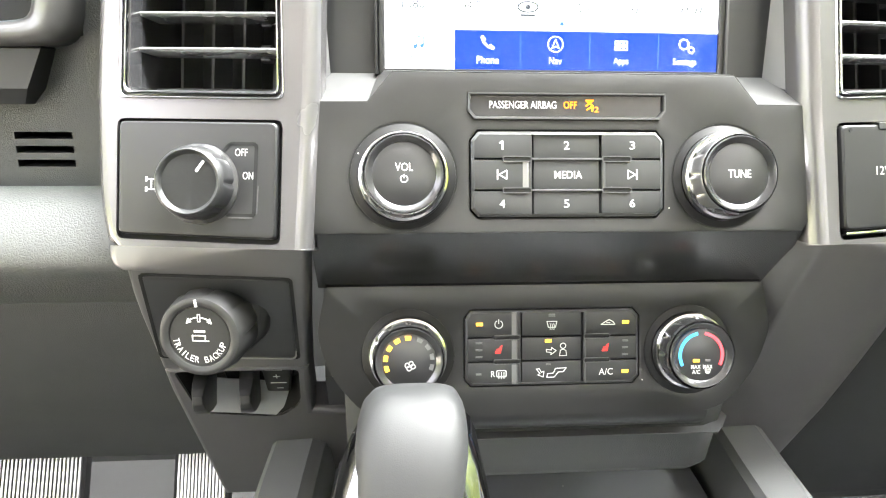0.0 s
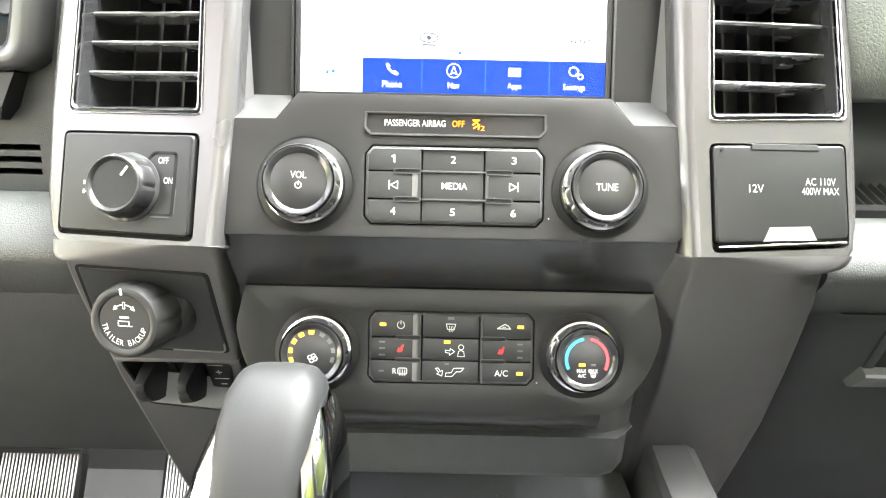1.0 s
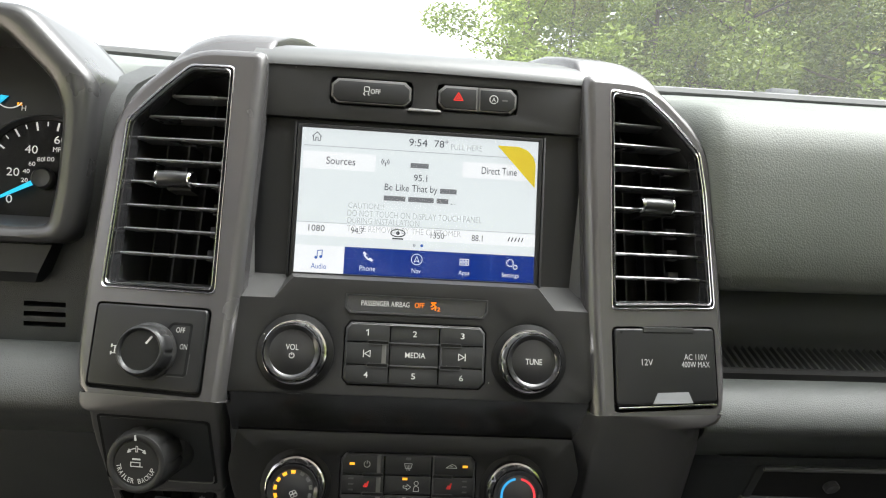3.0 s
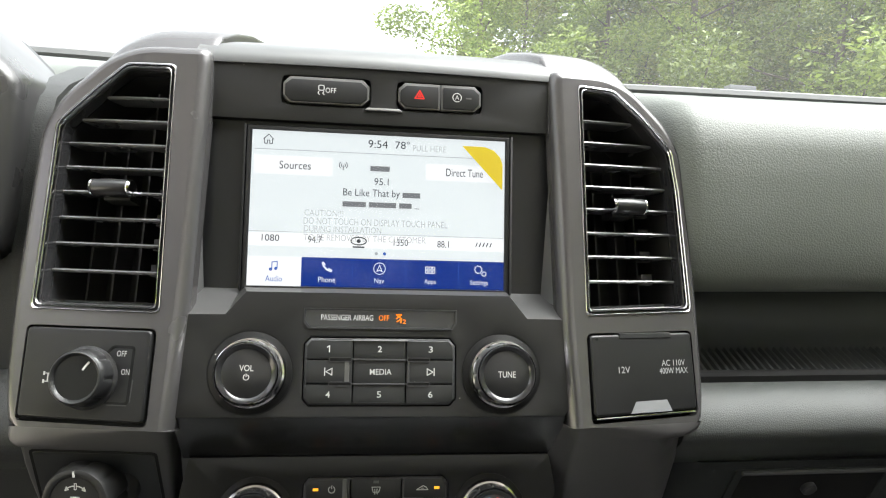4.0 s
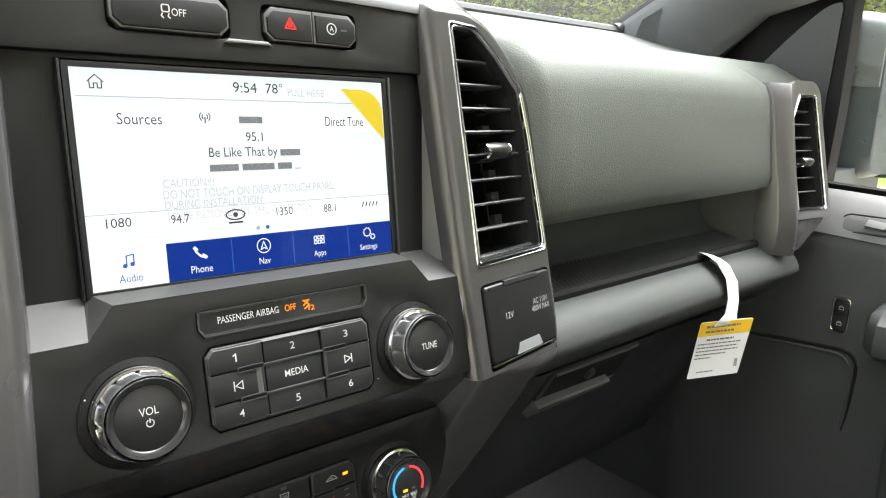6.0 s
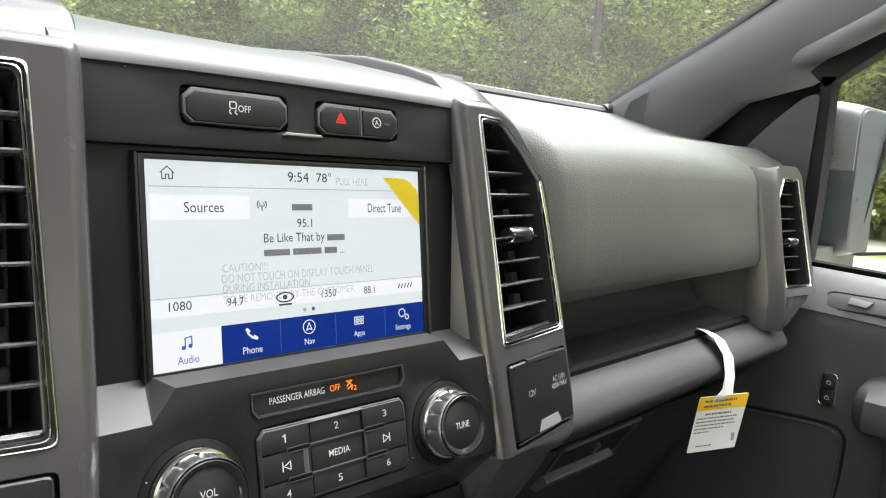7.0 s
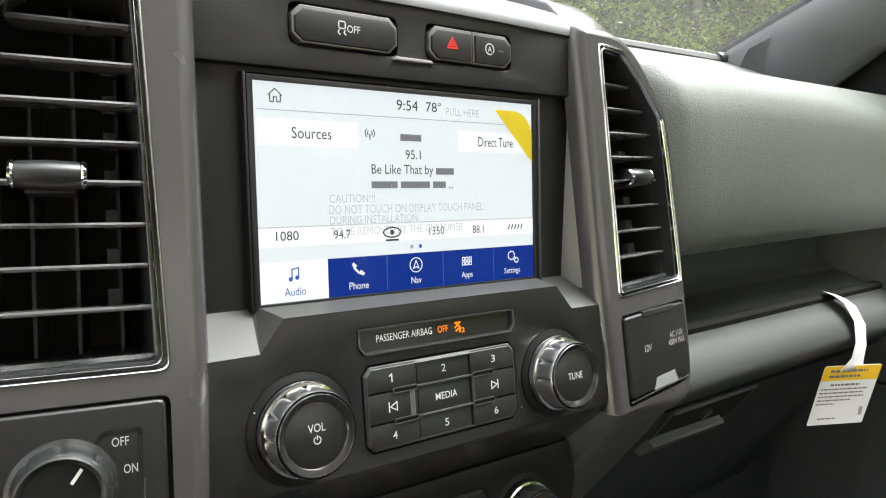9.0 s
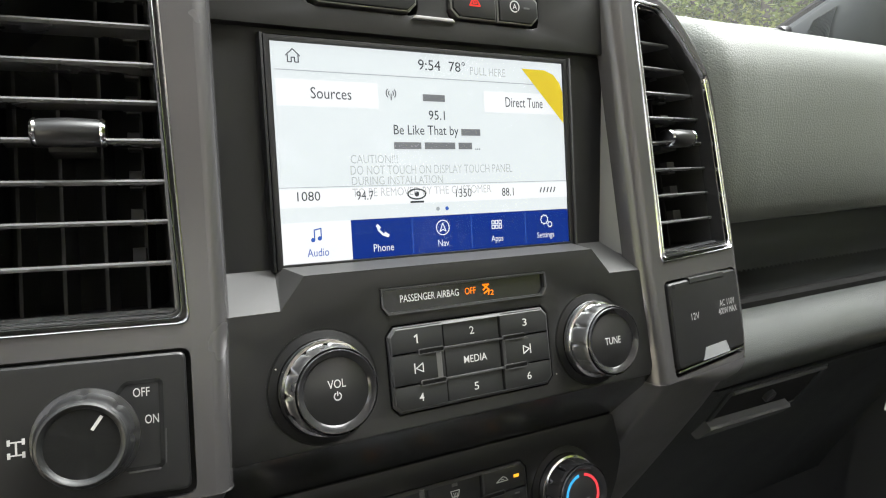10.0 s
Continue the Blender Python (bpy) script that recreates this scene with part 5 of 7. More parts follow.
trailer = thing("trailer_backup_switch", LOWER_POSE, "charcoal trailer backup knob on a dark plate", "switch")
TPLATE = [(-0.0435, -0.0345), (0.0308, -0.0388), (0.0346, 0.0340), (-0.0345, 0.0392)]
bm = bm_new()
plate(bm, rounded(TPLATE, 0.003, 3), -0.004, 0.0010, bevel=0.0008)
part("plate", bm, BUTTON, trailer)
bm = bm_new()
stroke(bm, rounded(inset_poly(TPLATE, -0.0009), 0.003, 3), 0.0018, -0.003, 0.0005, True)
part("groove", bm, GAP, trailer)
bm = bm_new()
stroke(bm, rounded([(-0.002, -0.0366), (0.0300, -0.0385), (0.0312, -0.0300)], [0, 0.003, 0], 3), 0.0009, 0.0006, 0.0016)
part("bright_edge", bm, SATIN, trailer)
TK = panel_pose((-0.1780, -0.0370, 1.2020), -8, 2)
tk_local = LOWER_POSE.inverted() @ TK
bm = bm_new()
lathe(bm, [(0.0275, -0.052), (0.0268, -0.030), (0.0258, -0.0255), (0.0235, -0.0225), (0.0205, -0.0215)], (-0.001, 0.0055), 64)
bm.transform(tk_local)
part("boss", bm, MATT, trailer, "round black boss")
bm = bm_new()
lathe(bm, [(0.0215, -0.024), (0.0218, -0.010), (0.0205, -0.0015), (0.0196, 0.0004), (0.0182, 0.0010), (0.0168, 0.0008), (0.0155, 0.0002), (0.0151, -0.0010), (0.0002, -0.0010)], (0, 0), 90, 9, 0.0014, (0, 1))
bm.transform(tk_local)
knob = part("knob", bm, MATT, trailer, "satin charcoal knob")
bm = bm_new()
plate(bm, circle(0, 0, 0.0149, 40), -0.0016, -0.0004)
bm.transform(tk_local)
part("badge", bm, BADGE, knob)
for i, ch in enumerate("TRAILER BACKUP"):
    if ch == " ":
        continue
    a = radians(191 + i * 11.6)
    ob = lettering(ch, 0, 0, 0.0021 if ch != "I" else 0.0006, 0.0032, 0, WHITE, knob)
    ob.data.transform(tk_local @ Matrix.Translation((0.0120 * math.cos(a), 0.0120 * math.sin(a), -0.0002)) @ Matrix.Rotation(a + math.pi / 2, 4, "Z"))
bm = bm_new()
stroke(bm, arc(0, 0.0008, 0.0072, 50, 84, 6), 0.0005, -0.0004, -0.0002)
stroke(bm, arc(0, 0.0008, 0.0072, 96, 130, 6), 0.0005, -0.0004, -0.0002)
stroke(bm, [(0.0034, 0.0062), (0.0050, 0.0056), (0.0044, 0.0074)], 0.0005, -0.0004, -0.0002, True)
stroke(bm, [(-0.0034, 0.0062), (-0.0050, 0.0056), (-0.0044, 0.0074)], 0.0005, -0.0004, -0.0002, True)
stroke(bm, box_pts(-0.0005, 0.0062, 0.0005, 0.0092), 0.0003, -0.0004, -0.0002, True)
stroke(bm, box_pts(-0.0030, -0.0018, 0.0022, 0.0004), 0.0004, -0.0004, -0.0002, True)
stroke(bm, [(-0.0020, 0.0022), (0.0020, 0.0022)], 0.0009, -0.0004, -0.0002)
stroke(bm, [(0.0022, -0.0018), (0.0036, -0.0018)], 0.0004, -0.0004, -0.0002)
bm.transform(tk_local @ Matrix.Diagonal((1.22, 1.22, 1, 1)))
part("trailer_icon", bm, WHITE, knob)
bm = bm_new()
stroke(bm, [(-0.0005, 0.0158), (-0.0008, 0.0186)], 0.0012, 0.0006, 0.0012)
bm.transform(tk_local)
part("pointer", bm, WHITE, knob)

brake = thing("trailer_brake_controller", LOWER_POSE, "black trailer brake controller with two squeeze paddles", "brake controller")
for x in (-0.1990, -0.1715):
    bm = bm_new()
    rings = []
    for y, z0, z1, w, dx in ((0.066, 1.115, 1.150, 0.0050, -0.0050), (0.045, 1.120, 1.1490, 0.0048, -0.0030), (0.032, 1.1245, 1.1470, 0.0044, -0.0015), (0.0235, 1.1310, 1.1450, 0.0038, -0.0004), (0.0195, 1.1370, 1.1425, 0.0030, 0.0)):
        rings.append([(x + dx - w, y, z0), (x + dx + w, y, z0 + 0.001), (x + dx + w, y, z1), (x + dx - w, y, z1)])
    loft(bm, rings)
    bmesh.ops.bevel(bm, geom=bm.edges[:], offset=0.0014, segments=2, profile=0.6, affect="EDGES", clamp_overlap=True)
    part("paddle", bm, MATT, brake, in_world=True)
bm = bm_new()
plate(bm, rounded([(0.0030, -0.0700), (0.0030, -0.1060), (0.0180, -0.1060), (0.0225, -0.0700)], 0.002, 2), -0.026, -0.0145, bevel=0.001)
bk = part("gain_button", bm, BLACK, brake)
bm = bm_new()
stroke(bm, [(0.0052, -0.0772), (0.0154, -0.0776)], 0.0006, -0.0146, -0.0142)
stroke(bm, [(0.0068, -0.0937), (0.0166, -0.0939)], 0.0006, -0.0146, -0.0142)
stroke(bm, [(0.0093, -0.0857), (0.0133, -0.0857)], 0.0007, -0.0146, -0.0142)
stroke(bm, [(0.0113, -0.0837), (0.0113, -0.0877)], 0.0007, -0.0146, -0.0142)
stroke(bm, [(0.0100, -0.1006), (0.0138, -0.1006)], 0.0007, -0.0146, -0.0142)
part("plus_minus_marks", bm, WHITE, bk)
bm = bm_new()
loft(bm, [[(-0.0375, -0.1045, -0.001), (0.0125, -0.1128, -0.001), (0.0180, -0.1040, -0.020), (-0.0375, -0.0940, -0.020)], [(-0.0375, -0.1060, -0.003), (0.0125, -0.1140, -0.003), (0.0180, -0.1060, -0.022), (-0.0375, -0.0970, -0.022)]])
part("lower_lip", bm, GRILLE, brake, "grey ledge under the paddles")

# ---- lower right panel ----
low_r = thing("lower_side_panel", Matrix.Translation((0.17, 0.05, 1.10)), "dark silver lower side panel of the centre stack", "dashboard trim")
side_panel(1, low_r, [(1.2345, 0.1300, 0.2155), (1.220, 0.1308, 0.2190), (1.205, 0.1325, 0.2235), (1.170, 0.1375, 0.2300), (1.140, 0.1410, 0.2350), (1.090, 0.1430, 0.2420), (1.000, 0.1450, 0.2480), (0.800, 0.1450, 0.2480)], SLANT_EDGE, SOFT_EDGE)

# ---- console ----
console = thing("center_console", Matrix.Translation((0, -0.05, 0.78)), "dark floor console with rubber mat under the dash", "console")
TILT_C = 0.13


def deck(y, z):
    return z + TILT_C * (y - 0.06)


bm = bm_new()
loft(bm, [[(-0.135, -0.40, deck(-0.40, 1.030)), (0.145, -0.40, deck(-0.40, 1.030)), (0.145, 0.16, deck(0.16, 1.030)), (-0.135, 0.16, deck(0.16, 1.030))], [(-0.135, -0.40, 0.80), (0.145, -0.40, 0.80), (0.145, 0.16, 0.80), (-0.135, 0.16, 0.80)]])
part("tray_floor", bm, RUBBER, console, in_world=True, label="black rubber tray mat")
for s, x0, x1 in ((1, 0.147, 0.186), (-1, -0.175, -0.136)):
    bm = bm_new()
    rings = []
    for y in np.linspace(-0.42, 0.175, 10):
        h = deck(y, 1.077)
        o = 0.010 * (y / 0.14 if y > 0 else 0)
        rings.append([(x0 + o, y, 0.80), (x0 + o, y, h - 0.006), (x0 + o + 0.004, y, h - 0.001), (x1 + o - 0.010, y, h + 0.001), (x1 + o - 0.002, y, h - 0.005), (x1 + o, y, h - 0.016), (x1 + o, y, 0.80)])
    loft(bm, rings)
    part("side_rail", bm, RAIL, console, in_world=True, label="grey plastic side rail")
# storage bin mouth under the climate panel
bm = bm_new()
prof = [(-0.012, 1.1500), (-0.004, 1.1250), (0.004, 1.0960), (0.010, 1.0900), (0.030, 1.0900), (0.10, 1.10), (0.10, 1.1500)]
rings = []
for x in (-0.112, -0.104, -0.092, 0.098, 0.110, 0.118):
    k = 0.018 if x in (-0.112, 0.118) else (0.006 if x in (-0.104, 0.110) else 0.0)
    rings.append([(x, y + k, z) for y, z in prof])
loft(bm, rings)
part("bin_body", bm, KNEE, console, in_world=True)
bm = bm_new()
loft(bm, [[(x, y, z) for y, z in ((-0.0122, 1.1272), (-0.0124, 1.1279), (0.0, 1.1279), (0.0, 1.1272))] for x in (-0.096, 0.104)])
loft(bm, [[(x, y, z) for y, z in ((yy, 1.1272), (yy - 0.0002, 1.1279), (yy + 0.012, 1.1279), (yy + 0.012, 1.1272))] for x, yy in ((0.104, -0.0122), (0.110, -0.0060), (0.1183, 0.0062))])
part("bin_seam", bm, EDGE, console, in_world=True)

# ---- gear shifter ----
shifter = thing("gear_shifter", Matrix.Translation((-0.085, -0.10, 1.00)), "grey leather gear shifter with chrome sides on the console", "gear shifter")
SX, SY = -0.0775, -0.1050


def shift_path(f):
    """Centre line of the grip from the boot up over the crown."""
    return Vector((SX - 0.0120 * (1 - f), SY - 0.052 * max(0.0, 1 - f) ** 1.3, 1.02 + 0.160 * f))


bm = bm_new()
rings = []
for f, w, d in ((0.0, 0.0165, 0.034), (0.25, 0.0166, 0.037), (0.5, 0.0170, 0.040), (0.75, 0.0186, 0.040), (0.90, 0.0202, 0.038), (0.97, 0.0204, 0.0345), (1.03, 0.0200, 0.0295), (1.09, 0.0186, 0.0215), (1.13, 0.0156, 0.0130), (1.15, 0.0110, 0.0065)):
    p = shift_path(min(f, 1.2))
    ring = []
    for a in np.linspace(0, 2 * math.pi, 28, endpoint=False):
        c, q = math.cos(a), math.sin(a)
        ring.append((p.x + 1.13 * w * math.copysign(abs(c) ** 0.55, c), p.y + d * math.copysign(abs(q) ** 0.62, q), p.z))
    rings.append(ring)
loft(bm, rings)
part("grip", bm, LEATHER, shifter, in_world=True, sharp=80)
for s in (-1, 1):
    bm = bm_new()
    rings = []
    for f, w, d in ((0.0, 0.0330, 0.028), (0.25, 0.0335, 0.031), (0.5, 0.0335, 0.033), (0.66, 0.0325, 0.034), (0.80, 0.0305, 0.033), (0.92, 0.0270, 0.029), (1.01, 0.0225, 0.021), (1.06, 0.0190, 0.013)):
        p = shift_path(f)
        w += 0.0045 if s > 0 else 0.0015
        rings.append([(p.x + s * (w - 0.012), p.y - d - 0.003, p.z), (p.x + s * (w - 0.004), p.y - d, p.z), (p.x + s * (w - 0.0005), p.y - d * 0.72, p.z), (p.x + s * (w + 0.0005), p.y + d * 0.3, p.z), (p.x + s * (w - 0.003), p.y + d, p.z), (p.x + s * (w - 0.012), p.y + d, p.z)])
    loft(bm, rings)
    part("chrome_cheek", bm, DIMCHROME, shifter, in_world=True, label="polished chrome side cheek", sharp=40)
bm = bm_new()
rings = []
for z, w, d in ((1.035, 0.030, 0.030), (1.015, 0.040, 0.045), (0.99, 0.052, 0.060)):
    p = shift_path(0)
    rings.append([(p.x + w * math.cos(a), p.y + d * math.sin(a), z) for a in np.linspace(0, 2 * math.pi, 24, endpoint=False)])
loft(bm, rings)
part("boot", bm, SHIFTBLACK, shifter, in_world=True)


# ---- dashboard, passenger side ----
def cowl_y(x):
    return 0.56 - 0.18 * (x / 0.85) ** 2


def cowl_z(x):
    return 1.574 - 0.030 * (x / 0.85) ** 2 - 0.022 * math.exp(-(x / 0.20) ** 2)


dash = thing("dashboard", Matrix.Translation((0.45, 0.2, 1.15)), "grey grained vinyl dashboard on the passenger side", "dashboard")


def dash_shift(x, y, z):
    y2 = y + 0.06 * (abs(x) - 0.23)
    z2 = z + 0.012 * (abs(x) - 0.23)
    if 0.1 < y < 0.44:
        z2 -= 0.009 * min(1.0, max(0.0, (x - 0.35) / 0.25)) * math.sin(math.pi * (y - 0.1) / 0.34)
    if y > 0.2:
        t = (y - 0.2) / 0.25
        y2 = 0.226 + t * (cowl_y(x) - 0.226)
        z2 += t * (cowl_z(x) - 1.546)
    return y2, z2


PADP = [(0.0100, 1.3310), (0.0030, 1.3340), (-0.0010, 1.3450), (-0.0030, 1.3650), (-0.0020, 1.3900), (0.0010, 1.4150), (0.0040, 1.4370), (0.0110, 1.4550), (0.0280, 1.4705), (0.0700, 1.4830), (0.14, 1.4935), (0.21, 1.5080), (0.32, 1.5290), (0.45, 1.5460), (0.45, 1.50), (0.12, 1.40), (0.10, 1.3330)]
# towards the door the pad's face turns flatter and its top corner tighter
PADR = [(0.004, 1.331), (-0.006, 1.334), (-0.0090, 1.345), (-0.0060, 1.365), (-0.002, 1.390), (0.0010, 1.412), (0.0040, 1.434), (0.0110, 1.4500), (0.0320, 1.4625)] + PADP[9:]
bm = bm_new()
rings = []
for x in (0.206, 0.214, 0.222, 0.230, 0.26, 0.32, 0.40, 0.48, 0.54, 0.58, 0.61, 0.63, 0.641, 0.644):
    f = min(1.0, max(0.0, (x - 0.34) / 0.28))
    f = f * f * (3 - 2 * f)
    ring = []
    for (y0, z0), (y1, z1) in zip(PADP, PADR):
        y, z = y0 + (y1 - y0) * f, z0 + (z1 - z0) * f
        yy, zz = dash_shift(x, y, z)
        tuck = {0.206: 0.040, 0.214: 0.016, 0.222: 0.004}.get(x, 0.0) if y < 0.10 else 0.0
        ring.append((x, yy + tuck + (0.003 if x == 0.644 and y < 0.03 else 0.0), zz))
    rings.append(ring)
loft(bm, rings)
part("upper_pad", bm, PAD, dash, in_world=True, sharp=50)
bm = bm_new()
sweep_x(bm, PADR[7:14] + [(0.45, 1.50), (0.12, 1.42), (0.05, 1.42)], [0.6442, 0.68, 0.72, 0.80, 0.87], lambda x, y, z: dash_shift(x, max(y, 0.022), z))
part("end_pad", bm, PAD, dash, in_world=True, sharp=50)
# open shelf below the pad
bm = bm_new()
SHELF = [(0.075, 1.345), (0.078, 1.300), (0.070, 1.285), (0.060, 1.279), (0.024, 1.2635), (0.024, 1.255), (0.10, 1.25), (0.10, 1.345)]
sweep_x(bm, SHELF, [0.215, 0.40, 0.56, 0.72], lambda x, y, z: (y + 0.02 * (x - 0.23), z + 0.010 * (x - 0.23)))
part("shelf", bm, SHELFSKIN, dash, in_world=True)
for i in range(66):
    x = 0.228 + 0.0064 * i
    dy, dz = 0.02 * (x - 0.23), 0.010 * (x - 0.23)
    bm = bm_new()
    loft(bm, [[(x - 0.0016, y + dy, z + dz - 0.001), (x, y + dy, z + dz + 0.0020), (x + 0.0016, y + dy, z + dz - 0.001)] for y, z in ((0.027, 1.2655), (0.056, 1.2780))])
    part("shelf_rib", bm, SHELFSKIN, dash, in_world=True)
bm = bm_new()
loft(bm, [[(x, y + 0.02 * (x - 0.23), z + 0.010 * (x - 0.23)) for y, z in ((0.0150, 1.2600), (0.0140, 1.2665), (0.0175, 1.2695), (0.0235, 1.2690), (0.0265, 1.2660), (0.0265, 1.2590))] for x in (0.222, 0.66)])
part("shelf_lip", bm, SEAL, dash, in_world=True)
ROLL = [(0.0225, 1.2630), (0.0120, 1.2612), (0.0020, 1.2570), (-0.0070, 1.2505), (-0.0130, 1.2430), (-0.0162, 1.2360), (-0.0165, 1.2310), (-0.0140, 1.2268), (-0.0080, 1.2210), (0.0010, 1.2130), (0.0120, 1.2020), (0.06, 1.20), (0.06, 1.26)]
bm = bm_new()
sweep_x(bm, ROLL, [0.216, 0.30, 0.40, 0.50, 0.60, 0.66, 0.70, 0.715], lambda x, y, z: (y + 0.02 * (x - 0.23) + (0.02 if x > 0.71 else 0), z + 0.010 * (x - 0.23) + (-0.006 if x > 0.71 else 0)))
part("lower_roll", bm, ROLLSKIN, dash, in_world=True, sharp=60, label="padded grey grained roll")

glove = thing("glove_box", Matrix.Translation((0.42, 0.05, 1.05)), "closed black glove box with a recessed latch", "glove box")
bm = bm_new()
GLOVE = [(0.008, 1.203), (0.0160, 1.1990), (0.0280, 1.1880), (0.0560, 1.1390), (0.0980, 1.0720), (0.1500, 0.97), (0.21, 0.92), (0.28, 0.90), (0.28, 1.20)]
sweep_x(bm, GLOVE, [0.196, 0.215, 0.245, 0.32, 0.44, 0.56, 0.66], lambda x, y, z: (y + 0.02 * (x - 0.23) + (0.09 if x < 0.20 else (0.035 if x < 0.22 else 0.0)) * (1 if y < 0.20 else 0), z))
part("lid", bm, PADSOFT, glove, in_world=True, sharp=60)
gp = panel_pose((0.3560, 0.0312, 1.1875), 1.2, -30)
bm = bm_new()
plate(bm, rounded(box_pts(-0.071, -0.056, 0.071, 0.003), 0.004, 3), -0.004, 0.0022, bevel=0.0012, holes=[list(reversed(rounded(box_pts(-0.064, -0.048, 0.064, -0.004), 0.003, 3)))])
bm.transform(gp)
part("latch_frame", bm, PADSOFT, glove, in_world=True)
bm = bm_new()
plate(bm, rounded(box_pts(-0.0645, -0.0485, 0.0645, -0.0035), 0.003, 3), -0.003, 0.0009)
bm.transform(gp)
part("latch_pocket", bm, GAP, glove, in_world=True, label="black finger pocket")
bm = bm_new()
loft(bm, [[(x + k, -0.0360 + j, 0.0), (x + k, -0.0362 + j, 0.0075), (x + k, -0.0376 + j, 0.0095), (x, -0.0490, 0.0080), (x, -0.0515, 0.0060), (x, -0.0515, 0.0)] for x, k, j in ((-0.078, 0.006, 0.0), (0.040, 0.003, -0.003))])
bm.transform(gp)
part("latch_handle", bm, RAIL, glove, in_world=True, label="charcoal pull handle")
bm = bm_new()
loft(bm, [[(x, 0.0024, 0.0015), (x, 0.0018, 0.0040), (x, 0.0004, 0.0046), (x, -0.0012, 0.0036), (x, -0.0014, 0.0015)] for x in (-0.066, 0.066)])
bm.transform(gp)
part("edge_bead", bm, RAIL, glove, in_world=True)
bm = bm_new()
lathe(bm, [(0.0062, -0.002), (0.0062, 0.0045), (0.0050, 0.0054), (0.0002, 0.0048)], (0.001, -0.021), 20)
bm.transform(gp)
part("lock_cylinder", bm, KNOBRING, glove, in_world=True, label="steel key lock")

# ---- hang tag over the shelf lip ----
tag = thing("hang_tag", Matrix.Translation((0.537, 0.01, 1.20)), "white paper hang tag with a yellow header on the dash roll", "paper tag")
path = [(x - 0.029, y, z) for x, y, z in ((0.549, 0.022, 1.2730), (0.549, 0.012, 1.2710), (0.549, 0.001, 1.2660), (0.5490, -0.0110, 1.2500), (0.5485, -0.0155, 1.2300), (0.547, -0.0155, 1.2140), (0.544, -0.0152, 1.2090), (0.542, -0.0152, 1.2030))]
bm = bm_new()
rings = []
for i, p in enumerate(path):
    w = (0.013, 0.013, 0.0125, 0.0115, 0.0110, 0.012, 0.017, 0.026)[i]
    p = Vector(p)
    a, b = p + Vector((-w, 0, 0.003)), p + Vector((w, -0.001, -0.003))
    rings.append([a, b, b + Vector((0, -0.0006, 0.0004)), a + Vector((0, -0.0006, 0.0004))])
loft(bm, rings)
part("strap", bm, TAGWHITE, tag, in_world=True, sharp=70)
TP = panel_pose((0.5130, -0.0150, 1.2085), -24, -3) @ Matrix.Rotation(radians(2), 4, "Z") @ Matrix.Diagonal((0.68, 1.14, 1, 1))
bm = bm_new()
card = rounded([(-0.0600, -0.0560), (0.0340, -0.0560), (0.0500, 0.0), (-0.0460, 0.0)], [0.002, 0.002, 0.004, 0.004], 3)
plate(bm, card, -0.0003, 0.0002)
bm.transform(TP)
cd = part("card", bm, TAGWHITE, tag, in_world=True)
bm = bm_new()
plate(bm, [(-0.0495, -0.0140), (0.0460, -0.0140), (0.0498, -0.0005), (-0.0462, -0.0005)], 0.0002, 0.0004)
bm.transform(TP)
part("header", bm, TAGYELLOW, cd, in_world=True, label="yellow header")
rnd = random.Random(5)
for i in range(9):
    y = (-0.0050, -0.0100, -0.0180, -0.0220, -0.0255, -0.0290, -0.0325, -0.0360, -0.0500)[i]
    x0 = -0.042 + y * 0.25 + (0.008 if i in (0, 1) else (0.014 if i == 2 else 0.0))
    ln = (0.062, 0.052, 0.050, 0.078, 0.074, 0.076, 0.055, 0.030, 0.030)[i]
    h = (0.0022, 0.0022, 0.0018, 0.0012, 0.0012, 0.0012, 0.0012, 0.0012, 0.0011)[i]
    if i == 8:
        x0 += 0.010
    bm = bm_new()
    x = x0
    while x < x0 + ln:
        w = rnd.uniform(0.003, 0.009)
        plate(bm, box_pts(x, y - h / 2, min(x + w, x0 + ln), y + h / 2), 0.0004, 0.0005)
        x += w + 0.0014
    bm.transform(TP)
    part("text_bar", bm, TAGINK, cd, in_world=True)
bm = bm_new()
plate(bm, box_pts(0.0240, -0.0480, 0.0300, -0.0400), 0.0003, 0.0004)
bm.transform(TP)
part("print_mark", bm, GREYPRINT, cd, in_world=True)

# ---- far side air vent in its pod ----
FV = panel_pose((0.700, -0.0130, 1.312), -7, 13.5)
pod = thing("vent_pod", FV, "dark silver corner pod round the outer air vent", "dashboard trim")
FHOLE = [(-0.0330, 0.0), (0.0300, 0.0), (0.0290, 0.1395), (-0.0080, 0.1395), (-0.0330, 0.1030)]
FOUT = [(-0.0420, -0.0100), (0.0390, -0.0100), (0.0400, 0.1440), (0.030, 0.1560), (-0.0150, 0.1560), (-0.0430, 0.1180)]
bm = bm_new()
plate(bm, rounded(FOUT, 0.006, 3), -0.05, 0.0, holes=[list(reversed(rounded(FHOLE, 0.003, 2)))], bevel=0.003, seg=3)
# frame and side band take the silver lightened to look lit
part("frame", bm, LITTRIM, pod)
bm = bm_new()
plate(bm, [(-0.040, -0.046), (-0.026, -0.046), (0.030, -0.016), (0.038, -0.008), (-0.040, -0.008)], -0.07, -0.006, bevel=0.004)
part("chin", bm, TRIM, pod)
bm = bm_new()
rings = []
